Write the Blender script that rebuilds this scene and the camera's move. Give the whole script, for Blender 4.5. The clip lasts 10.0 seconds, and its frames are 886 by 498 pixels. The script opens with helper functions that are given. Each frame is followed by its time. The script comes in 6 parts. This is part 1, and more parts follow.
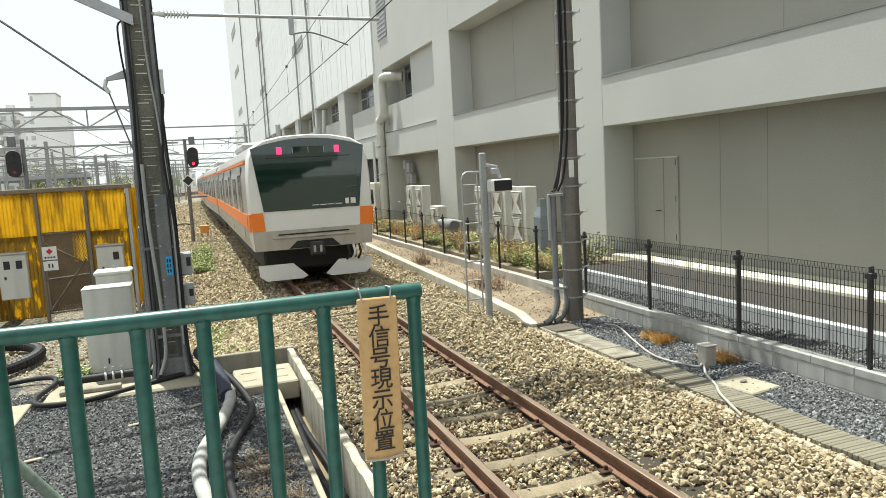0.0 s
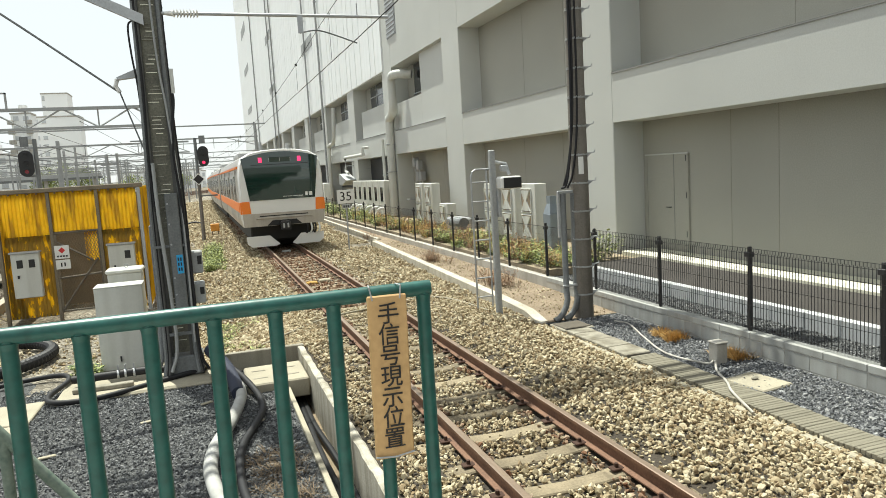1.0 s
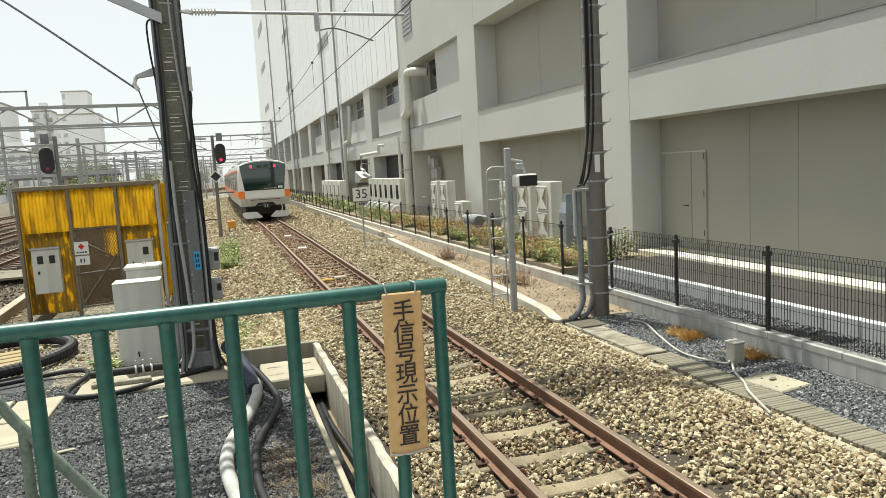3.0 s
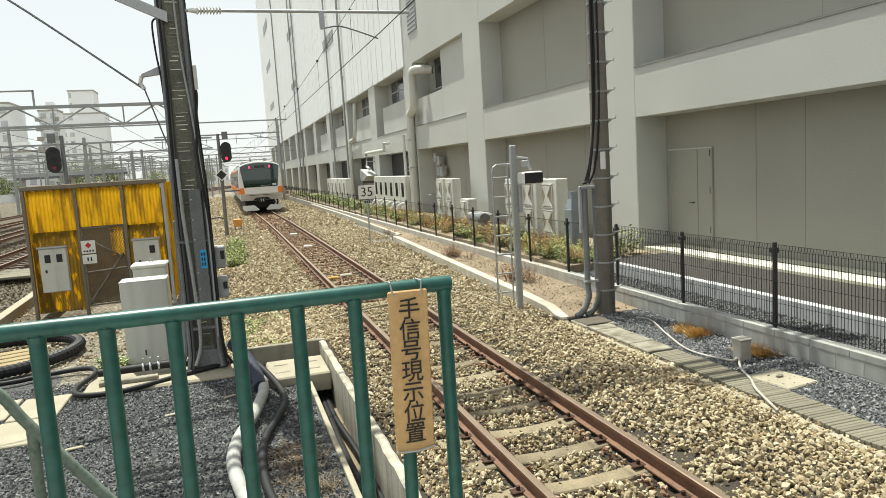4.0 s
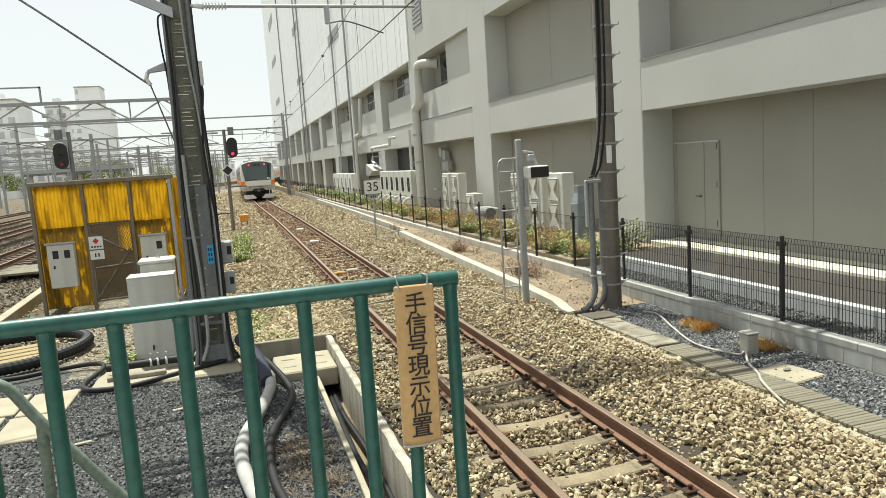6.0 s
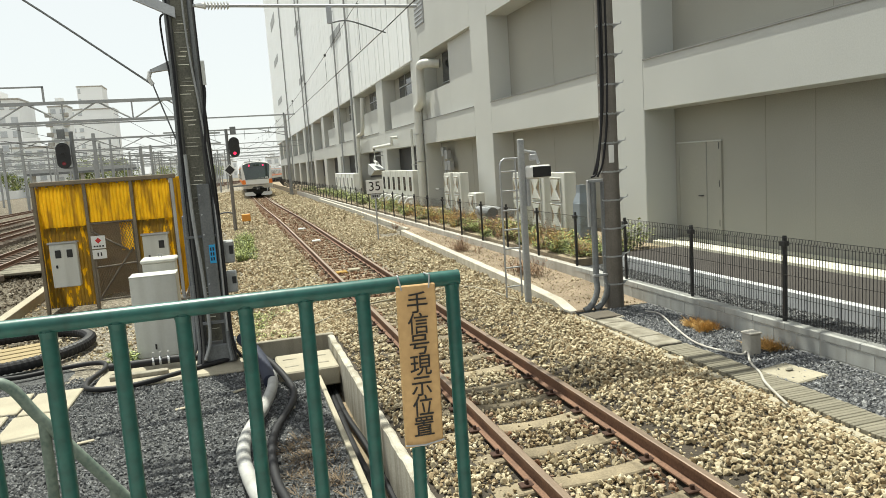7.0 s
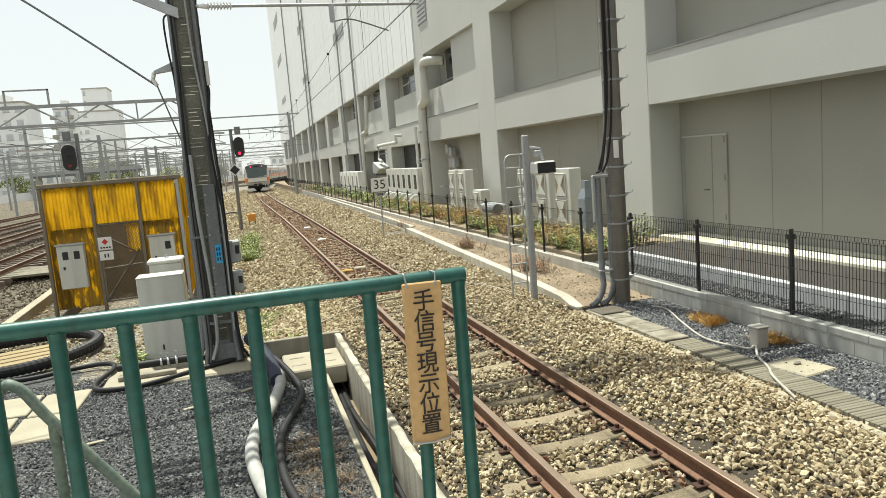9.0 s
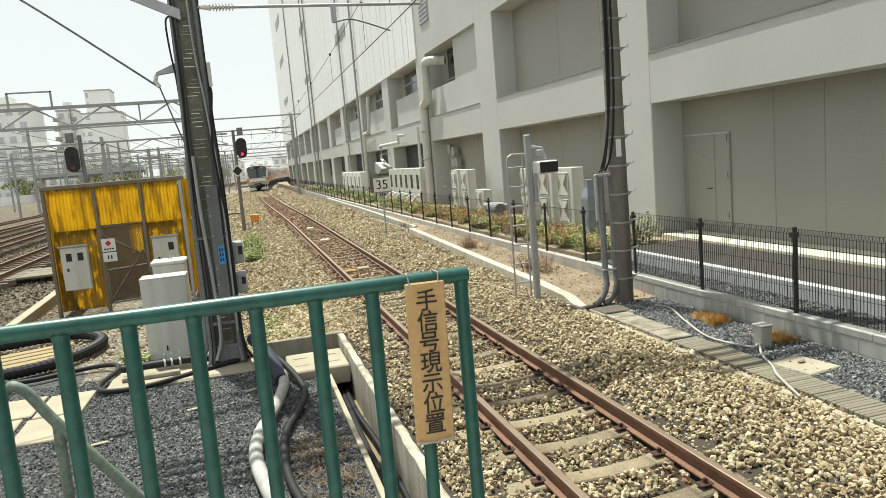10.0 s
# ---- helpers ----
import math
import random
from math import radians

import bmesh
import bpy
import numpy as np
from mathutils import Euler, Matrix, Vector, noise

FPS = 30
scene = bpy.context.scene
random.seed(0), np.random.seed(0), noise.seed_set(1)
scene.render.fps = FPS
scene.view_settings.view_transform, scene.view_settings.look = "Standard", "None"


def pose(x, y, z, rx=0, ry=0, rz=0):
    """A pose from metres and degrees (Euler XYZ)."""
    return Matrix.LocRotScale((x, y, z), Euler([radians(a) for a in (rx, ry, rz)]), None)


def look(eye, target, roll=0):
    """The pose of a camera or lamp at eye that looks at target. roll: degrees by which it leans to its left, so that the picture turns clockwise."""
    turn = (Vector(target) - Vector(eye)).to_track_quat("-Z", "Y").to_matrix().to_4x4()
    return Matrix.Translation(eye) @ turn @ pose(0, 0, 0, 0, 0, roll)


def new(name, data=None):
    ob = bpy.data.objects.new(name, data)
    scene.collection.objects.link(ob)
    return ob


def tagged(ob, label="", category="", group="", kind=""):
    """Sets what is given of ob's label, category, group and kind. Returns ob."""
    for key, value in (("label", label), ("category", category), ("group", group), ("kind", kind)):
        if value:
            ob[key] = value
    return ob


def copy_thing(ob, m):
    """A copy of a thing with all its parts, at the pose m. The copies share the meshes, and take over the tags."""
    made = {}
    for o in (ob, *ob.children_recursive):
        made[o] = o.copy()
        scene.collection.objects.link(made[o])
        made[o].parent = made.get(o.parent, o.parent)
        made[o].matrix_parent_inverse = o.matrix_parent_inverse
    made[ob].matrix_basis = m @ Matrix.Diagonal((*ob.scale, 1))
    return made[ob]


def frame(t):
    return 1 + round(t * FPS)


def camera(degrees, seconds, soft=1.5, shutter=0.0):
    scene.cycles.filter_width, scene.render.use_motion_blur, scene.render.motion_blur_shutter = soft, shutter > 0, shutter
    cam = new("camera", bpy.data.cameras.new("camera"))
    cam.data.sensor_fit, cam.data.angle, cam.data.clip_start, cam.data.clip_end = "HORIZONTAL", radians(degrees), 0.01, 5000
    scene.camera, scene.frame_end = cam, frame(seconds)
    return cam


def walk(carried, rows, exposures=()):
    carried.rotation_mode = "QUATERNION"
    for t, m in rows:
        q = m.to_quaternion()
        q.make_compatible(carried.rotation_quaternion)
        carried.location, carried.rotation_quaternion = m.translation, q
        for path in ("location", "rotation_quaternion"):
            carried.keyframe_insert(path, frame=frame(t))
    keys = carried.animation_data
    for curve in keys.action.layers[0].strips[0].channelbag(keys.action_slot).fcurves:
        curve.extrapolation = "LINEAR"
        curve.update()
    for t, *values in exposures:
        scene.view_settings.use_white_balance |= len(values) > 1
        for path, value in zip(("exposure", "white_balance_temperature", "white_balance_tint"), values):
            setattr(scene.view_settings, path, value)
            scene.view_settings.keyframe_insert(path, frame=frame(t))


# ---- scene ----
cam = camera(64.36, 10.0, soft=0.5)
EYE = (-2.70, 0.0, 2.53)
TURNS = [
    (0, 83.59, 3.18, -19.72), (0.5, 83.48, 3.34, -19.28), (1, 83.43, 3.46, -18.97), (1.5, 83.41, 3.47, -18.62),
    (2, 83.40, 3.36, -18.30), (2.5, 83.37, 3.32, -18.00), (4, 83.16, 3.58, -17.28), (4.5, 83.03, 3.71, -17.18),
    (5, 82.89, 3.85, -17.09), (5.5, 82.79, 3.88, -16.94), (7, 82.73, 3.82, -16.65), (7.5, 82.70, 4.00, -16.56),
    (8, 82.66, 4.24, -16.44), (8.5, 82.59, 4.39, -16.35), (9, 82.54, 4.54, -16.29), (9.5, 82.53, 4.67, -16.20),
    (10, 82.54, 4.84, -16.10)]
walk(cam, [(t, pose(*EYE, rx, ry, rz)) for t, rx, ry, rz in TURNS], exposures=[(t, e, k, 0.5) for t, e, k in ((0, 1.03, 6350), (1, 0.96, 6400), (2.5, 0.89, 6500), (10, 0.89, 6550))])

# ---- light: hazy high sun, almost along the line ----
SUN_EL = math.atan2(40.0, 15.8)
world = bpy.data.worlds.new("sky")
scene.world = world
world.use_nodes = True
wn = world.node_tree.nodes
sky = wn.new("ShaderNodeTexSky")
sky.sky_type, sky.sun_disc = "NISHITA", False
sky.sun_elevation, sky.sun_rotation = SUN_EL, -0.32
sky.air_density, sky.dust_density, sky.ozone_density = 0.9, 1.2, 0.8
haze = wn.new("ShaderNodeMix")  # a bright, even veil of haze covers most of the blue
haze.data_type = "RGBA"
haze.inputs[0].default_value = 0.88
haze.inputs[7].default_value = (5.2, 5.12, 5.22, 1)
world.node_tree.links.new(sky.outputs[0], haze.inputs[6])
world.node_tree.links.new(haze.outputs[2], wn["Background"].inputs[0])
wn["Background"].inputs[1].default_value = 0.1
sun = new("sun", bpy.data.lights.new("sun", "SUN"))
sun.data.energy, sun.data.angle, sun.data.color = 4.1, radians(0.6), (1.0, 0.95, 0.87)
sun.matrix_world = look((-5.0, 15.0, 40.0), (0, 0, 0))


# ---- materials ----
def mat(name, color, rough=0.7, metal=0.0, vary=0.25, scale=3.0, fine=60.0, bump=0.2, dist=0.004, tint=None, random_amount=0.0, island=0.0, spec=0.5, dirt=0.0):
    """Procedural surface: a base colour that varies at two scales, with fine relief."""
    m = bpy.data.materials.new(name)
    m.use_nodes = True
    nt = m.node_tree
    n, ln = nt.nodes, nt.links
    b = n["Principled BSDF"]
    b.inputs["Roughness"].default_value, b.inputs["Metallic"].default_value = rough, metal
    b.inputs["Specular IOR Level"].default_value = spec
    co = n.new("ShaderNodeTexCoord")
    big, small = n.new("ShaderNodeTexNoise"), n.new("ShaderNodeTexNoise")
    for tex, s, d in ((big, scale, 4.0), (small, fine, 3.0)):
        tex.inputs["Scale"].default_value, tex.inputs["Detail"].default_value = s, d
        ln.new(co.outputs["Object"], tex.inputs["Vector"])
    add = n.new("ShaderNodeMath")
    add.operation = "ADD"
    ln.new(big.outputs["Fac"], add.inputs[0])
    ln.new(small.outputs["Fac"], add.inputs[1])
    last = add.outputs[0]
    if random_amount or island:
        info = n.new("ShaderNodeObjectInfo") if random_amount else n.new("ShaderNodeNewGeometry")
        mul = n.new("ShaderNodeMath")
        mul.operation = "MULTIPLY_ADD"
        ln.new(info.outputs["Random"] if random_amount else info.outputs["Random Per Island"], mul.inputs[0])
        mul.inputs[1].default_value = random_amount or island
        ln.new(last, mul.inputs[2])
        off = n.new("ShaderNodeMath")
        off.operation = "SUBTRACT"
        ln.new(mul.outputs[0], off.inputs[0])
        off.inputs[1].default_value = (random_amount or island) / 2
        last = off.outputs[0]
    ramp = n.new("ShaderNodeValToRGB")
    lo = [c * (1 - vary) for c in color]
    hi = [min(1, c * (1 + vary)) for c in (tint or color)]
    ramp.color_ramp.elements[0].position, ramp.color_ramp.elements[1].position = 0.25, 0.75
    ramp.color_ramp.elements[0].color, ramp.color_ramp.elements[1].color = (*lo, 1), (*hi, 1)
    half = n.new("ShaderNodeMath")
    half.operation = "MULTIPLY"
    half.inputs[1].default_value = 0.5
    ln.new(last, half.inputs[0])
    ln.new(half.outputs[0], ramp.inputs[0])
    out = ramp.outputs[0]
    if dirt:
        streak = n.new("ShaderNodeTexNoise")
        mp = n.new("ShaderNodeMapping")
        mp.inputs["Scale"].default_value = (2.5, 2.5, 0.18)
        ln.new(co.outputs["Object"], mp.inputs["Vector"])
        ln.new(mp.outputs[0], streak.inputs["Vector"])
        streak.inputs["Scale"].default_value, streak.inputs["Detail"].default_value = 1.6, 5.0
        r2 = n.new("ShaderNodeValToRGB")
        r2.color_ramp.elements[0].position, r2.color_ramp.elements[1].position = 0.42, 0.7
        r2.color_ramp.elements[0].color, r2.color_ramp.elements[1].color = (1, 1, 1, 1), (1 - dirt, 1 - dirt * 1.05, 1 - dirt * 1.15, 1)
        ln.new(streak.outputs["Fac"], r2.inputs[0])
        mx = n.new("ShaderNodeMix")
        mx.data_type, mx.blend_type = "RGBA", "MULTIPLY"
        mx.inputs[0].default_value = 1.0
        ln.new(out, mx.inputs[6])
        ln.new(r2.outputs[0], mx.inputs[7])
        out = mx.outputs[2]
    ln.new(out, b.inputs["Base Color"])
    if bump:
        bp = n.new("ShaderNodeBump")
        bp.inputs["Strength"].default_value, bp.inputs["Distance"].default_value = bump, dist
        ln.new(small.outputs["Fac"], bp.inputs["Height"])
        ln.new(bp.outputs[0], b.inputs["Normal"])
    return m


def stone_bed(name, color, tint, size, depth):
    """Loose stones seen from afar: cells of varied colour with dark gaps between them."""
    m = bpy.data.materials.new(name)
    m.use_nodes = True
    n, ln = m.node_tree.nodes, m.node_tree.links
    b = n["Principled BSDF"]
    b.inputs["Roughness"].default_value = 0.95
    b.inputs["Specular IOR Level"].default_value = 0.2
    co = n.new("ShaderNodeTexCoord")
    v = n.new("ShaderNodeTexVoronoi")
    v.inputs["Scale"].default_value = 1.0 / size
    e = n.new("ShaderNodeTexVoronoi")
    e.feature = "DISTANCE_TO_EDGE"
    e.inputs["Scale"].default_value = 1.0 / size
    w = n.new("ShaderNodeTexNoise")
    w.inputs["Scale"].default_value, w.inputs["Detail"].default_value = 0.35, 4.0
    for tex in (v, e, w):
        ln.new(co.outputs["Object"], tex.inputs["Vector"])
    sep = n.new("ShaderNodeSeparateColor")
    ln.new(v.outputs["Color"], sep.inputs[0])
    av = n.new("ShaderNodeMath")
    av.operation = "MULTIPLY_ADD"
    av.inputs[1].default_value = 0.6
    ln.new(sep.outputs[0], av.inputs[0])
    wm = n.new("ShaderNodeMath")
    wm.operation = "MULTIPLY"
    wm.inputs[1].default_value = 0.4
    ln.new(w.outputs["Fac"], wm.inputs[0])
    ln.new(wm.outputs[0], av.inputs[2])
    r = n.new("ShaderNodeValToRGB")
    r.color_ramp.elements[0].position, r.color_ramp.elements[1].position = 0.1, 0.9
    r.color_ramp.elements[0].color, r.color_ramp.elements[1].color = (*[c * 0.55 for c in color], 1), (*[c * 1.35 for c in tint], 1)
    ln.new(av.outputs[0], r.inputs[0])
    ln.new(r.outputs[0], b.inputs["Base Color"])
    sm = n.new("ShaderNodeMapRange")
    sm.inputs["From Max"].default_value = 0.35
    ln.new(e.outputs["Distance"], sm.inputs["Value"])
    bp = n.new("ShaderNodeBump")
    bp.inputs["Strength"].default_value, bp.inputs["Distance"].default_value = 1.0, depth
    ln.new(sm.outputs[0], bp.inputs["Height"])
    ln.new(bp.outputs[0], b.inputs["Normal"])
    return m


def stone_mat(name, tones, rough=0.9):
    """Crushed stone: each stone takes its own tone, with mottling and a fine rough grain."""
    m = bpy.data.materials.new(name)
    m.use_nodes = True
    n, ln = m.node_tree.nodes, m.node_tree.links
    b = n["Principled BSDF"]
    b.inputs["Roughness"].default_value, b.inputs["Specular IOR Level"].default_value = rough, 0.2
    co, geo = n.new("ShaderNodeTexCoord"), n.new("ShaderNodeNewGeometry")
    patch, grain = n.new("ShaderNodeTexNoise"), n.new("ShaderNodeTexNoise")
    for tex, sc in ((patch, 0.9), (grain, 75.0)):
        tex.inputs["Scale"].default_value, tex.inputs["Detail"].default_value = sc, 4.0
        ln.new(co.outputs["Object"], tex.inputs["Vector"])
    last = None
    for sock, w in ((geo.outputs["Random Per Island"], 0.78), (patch.outputs["Fac"], 0.25), (grain.outputs["Fac"], 0.45)):
        ma = n.new("ShaderNodeMath")
        ma.operation = "MULTIPLY_ADD"
        ma.inputs[1].default_value, ma.inputs[2].default_value = w, -0.19 if last is None else 0.0
        ln.new(sock, ma.inputs[0])
        if last is not None:
            ln.new(last, ma.inputs[2])
        last = ma.outputs[0]
    r = n.new("ShaderNodeValToRGB")
    el = r.color_ramp.elements
    el[0].position, el[0].color = 0.0, (*tones[0], 1)
    el[1].position, el[1].color = 1.0, (*tones[-1], 1)
    for i, c in enumerate(tones[1:-1]):
        el.new((i + 1) / (len(tones) - 1)).color = (*c, 1)
    ln.new(last, r.inputs[0])
    ln.new(r.outputs[0], b.inputs["Base Color"])
    bp = n.new("ShaderNodeBump")
    bp.inputs["Strength"].default_value, bp.inputs["Distance"].default_value = 0.6, 0.005
    ln.new(grain.outputs["Fac"], bp.inputs["Height"])
    ln.new(bp.outputs[0], b.inputs["Normal"])
    return m


def lamp_mat(name, color, strength):
    m = bpy.data.materials.new(name)
    m.use_nodes = True
    b = m.node_tree.nodes["Principled BSDF"]
    b.inputs["Base Color"].default_value = (*color, 1)
    b.inputs["Emission Color"].default_value = (*color, 1)
    b.inputs["Emission Strength"].default_value = strength
    return m


BALLAST_BED = stone_bed("ballast_far", (0.22, 0.19, 0.145), (0.33, 0.30, 0.245), 0.075, 0.05)
YARD_BED = stone_bed("yard_bed", (0.13, 0.108, 0.078), (0.20, 0.175, 0.135), 0.075, 0.05)
GRAVEL_BED = stone_bed("gravel_dark", (0.06, 0.062, 0.063), (0.11, 0.112, 0.112), 0.028, 0.012)
STONE = stone_mat("ballast_stone", ((0.099, 0.071, 0.043), (0.248, 0.186, 0.110), (0.327, 0.272, 0.175), (0.436, 0.372, 0.253), (0.555, 0.496, 0.360)))
YARD_STONE = stone_mat("yard_stone", ((0.045, 0.036, 0.026), (0.11, 0.09, 0.065), (0.165, 0.14, 0.105), (0.23, 0.20, 0.155), (0.31, 0.28, 0.23)))
STONE_RUST = stone_mat("rusty_stone", ((0.063, 0.031, 0.019), (0.154, 0.077, 0.043), (0.231, 0.148, 0.097), (0.318, 0.234, 0.161), (0.443, 0.360, 0.270)))
PEBBLE = stone_mat("dark_gravel", ((0.021, 0.021, 0.024), (0.063, 0.065, 0.068), (0.118, 0.122, 0.125), (0.185, 0.189, 0.194), (0.302, 0.302, 0.293)))
RAIL_STEEL = mat("rusty_rail", (0.088, 0.042, 0.024), 0.75, 0.1, 0.35, 4, 50, 0.3, 0.002, tint=(0.17, 0.088, 0.05))
RAIL_TOP = mat("worn_rail_top", (0.33, 0.25, 0.19), 0.4, 0.7, 0.2, 3, 40, 0.05, 0.001)
SLEEPER = mat("sleeper_concrete", (0.125, 0.098, 0.062), 0.9, 0, 0.45, 4, 60, 0.6, 0.005, random_amount=0.5, tint=(0.195, 0.16, 0.105))
CLIP = mat("rail_clip_iron", (0.06, 0.03, 0.02), 0.8, 0.3, 0.3, 8, 80)
CONCRETE = mat("concrete", (0.42, 0.40, 0.36), 0.85, 0, 0.18, 1.2, 50, 0.25, 0.003, dirt=0.25)
CONCRETE_WARM = mat("concrete_sandy", (0.315, 0.285, 0.215), 0.9, 0, 0.3, 2, 70, 0.4, 0.003)
CONCRETE_DIRTY = mat("concrete_stained", (0.275, 0.255, 0.205), 0.9, 0, 0.3, 3, 50, 0.5, 0.004, dirt=0.5)
BLOCK = mat("concrete_block", (0.35, 0.355, 0.34), 0.9, 0, 0.2, 3, 90, 0.4, 0.003, random_amount=0.5, dirt=0.22)
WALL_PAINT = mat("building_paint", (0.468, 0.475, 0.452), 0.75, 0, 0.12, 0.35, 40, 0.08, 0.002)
# Building paint darkened to carry the shade inside the bays.
WALL_RECESS = mat("shaded_wall_paint", (0.298, 0.293, 0.258), 0.8, 0, 0.16, 0.35, 40, 0.08, 0.002)
PANEL_WHITE = mat("white_cladding", (0.78, 0.80, 0.80), 0.5, 0, 0.05, 0.4, 20, 0.03, 0.002, random_amount=0.3, dirt=0.06)
JOINT_DARK = mat("joint_grey", (0.20, 0.20, 0.19), 0.8)
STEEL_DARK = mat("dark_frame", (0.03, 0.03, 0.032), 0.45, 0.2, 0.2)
GALV = mat("galvanised_steel", (0.40, 0.41, 0.42), 0.5, 0.55, 0.18, 3, 40, 0.1)
GALV_DARK = mat("weathered_steel", (0.185, 0.195, 0.20), 0.65, 0.3, 0.35, 3, 40, 0.2, dirt=0.3)
POLE_BROWN = mat("aged_pole", (0.17, 0.155, 0.135), 0.75, 0.1, 0.3, 4, 40, 0.3, dirt=0.4)
ASPHALT = mat("asphalt", (0.042, 0.037, 0.033), 0.95, 0, 0.3, 1.0, 120, 0.5, 0.004)
CREAM = mat("cream_plinth", (0.62, 0.60, 0.48), 0.85, 0, 0.08, 1, 60, 0.2)
WHITE = mat("white_paint", (0.72, 0.72, 0.70), 0.5, 0, 0.06, 2, 40, 0.05, dirt=0.1)
OFFWHITE = mat("cabinet_paint", (0.56, 0.565, 0.53), 0.5, 0, 0.06, 2, 30, 0.05, dirt=0.18)
# Pale steel; on the far portals its light grey stands in for haze.
GALV_PALE = mat("pale_galvanised", (0.33, 0.34, 0.34), 0.65, 0.2, 0.2, 2, 30, 0.1)
# Window colour lifted to pale grey for the haze and sky reflection.
FAR_GLASS = mat("hazy_far_window", (0.50, 0.52, 0.54), 0.3, 0, 0.3, 0.3, 3, 0.0)
CABLE = mat("black_rubber", (0.013, 0.013, 0.015), 0.6, 0, 0.3, 5, 60, spec=0.35)
GREEN = mat("green_paint", (0.009, 0.066, 0.056), 0.38, 0, 0.35, 5, 45, 0.2, 0.002, tint=(0.015, 0.095, 0.08))
YELLOW_FRAME = mat("yellow_frame", (0.40, 0.23, 0.03), 0.6, 0.1, 0.3, 3, 30, 0.2, dirt=0.4)
RUST_FRAME = mat("rusty_frame", (0.20, 0.168, 0.122), 0.75, 0.2, 0.35, 4, 40, 0.3)
STAINLESS = mat("train_stainless", (0.52, 0.505, 0.475), 0.32, 0.65, 0.08, 1, 30, 0.03, dirt=0.12)
TRAIN_WHITE = mat("train_white", (0.70, 0.70, 0.68), 0.35, 0, 0.05, 1, 30, 0.03)
TRAIN_GREY = mat("train_lower_grey", (0.44, 0.41, 0.36), 0.5, 0.2, 0.1, 1.5, 30, 0.05, dirt=0.2)
TRAIN_ORANGE = mat("train_orange", (0.78, 0.20, 0.02), 0.4, 0, 0.08, 2, 30, 0.03)
TRAIN_ROOF = mat("train_roof_grey", (0.40, 0.41, 0.41), 0.6, 0, 0.15, 2, 30, 0.1)
TRAIN_UNDER = mat("underframe_black", (0.02, 0.02, 0.02), 0.7, 0.1, 0.3, 4, 30)
GLASS_DARK = mat("dark_glass", (0.007, 0.026, 0.020), 0.03, 0, 0.2, 0.6, 5, 0.0, spec=0.7)
GLASS_DARK.node_tree.nodes["Principled BSDF"].inputs["IOR"].default_value = 1.62
WINDOW_DARK = mat("shaded_window", (0.03, 0.033, 0.036), 0.12, 0, 0.3, 1, 8, 0.0, spec=0.6)
LAMP_RED = lamp_mat("tail_lamp_red", (1.0, 0.03, 0.12), 1.0)
SIGNAL_RED = lamp_mat("signal_lamp_red", (1.0, 0.02, 0.08), 1.1)
BLACK = mat("black_paint", (0.015, 0.015, 0.016), 0.5, 0, 0.2, 5, 40)
WOOD_SIGN = mat("sign_board", (0.50, 0.31, 0.13), 0.6, 0, 0.15, 6, 60, 0.1, tint=(0.55, 0.36, 0.17))
PLANK = mat("weathered_plank", (0.175, 0.16, 0.12), 0.9, 0, 0.45, 5, 60, 0.5, 0.006, random_amount=0.35)
LEAF = mat("weed_leaf", (0.075, 0.125, 0.03), 0.7, 0, 0.5, 4, 30, 0, island=1.2, tint=(0.27, 0.30, 0.10))
DRY = mat("dry_grass", (0.42, 0.24, 0.07), 0.85, 0, 0.35, 6, 30, 0, island=1.0, tint=(0.50, 0.33, 0.12))
RED_WEED = mat("withered_weed", (0.17, 0.085, 0.06), 0.85, 0, 0.4, 6, 30, 0, island=1.0, tint=(0.26, 0.17, 0.10))
BLUE = mat("blue_tag", (0.03, 0.32, 0.62), 0.5, 0, 0.1)
# Near-white base colour that includes the haze of the distance.
FAR_WALL = mat("hazy_far_wall", (0.82, 0.83, 0.83), 0.85, 0, 0.05, 0.3, 5, 0.05)
ORANGE_BOX = mat("orange_box_paint", (0.60, 0.26, 0.04), 0.6, 0, 0.2, 5, 40)


# ---- mesh helpers ----
def box(bm, lo, hi, bevel=0.0):
    x0, y0, z0 = lo
    x1, y1, z1 = hi
    v = [bm.verts.new(p) for p in ((x0, y0, z0), (x1, y0, z0), (x1, y1, z0), (x0, y1, z0), (x0, y0, z1), (x1, y0, z1), (x1, y1, z1), (x0, y1, z1))]
    faces = [bm.faces.new([v[i] for i in q]) for q in ((0, 3, 2, 1), (4, 5, 6, 7), (0, 1, 5, 4), (1, 2, 6, 5), (2, 3, 7, 6), (3, 0, 4, 7))]
    if bevel:
        edges = list({e for f in faces for e in f.edges})
        bmesh.ops.bevel(bm, geom=edges, offset=bevel, segments=1, affect="EDGES")
    return bm


def rings(bm, loops, closed=True, caps=True):
    """Skin a list of vertex loops."""
    rows = [[bm.verts.new(p) for p in loop] for loop in loops]
    k = len(rows[0])
    for a, b in zip(rows, rows[1:]):
        for i in range(k if closed else k - 1):
            j = (i + 1) % k
            bm.faces.new((a[i], a[j], b[j], b[i]))
    if caps and closed:
        bm.faces.new(rows[0][::-1])
        bm.faces.new(rows[-1])
    return bm


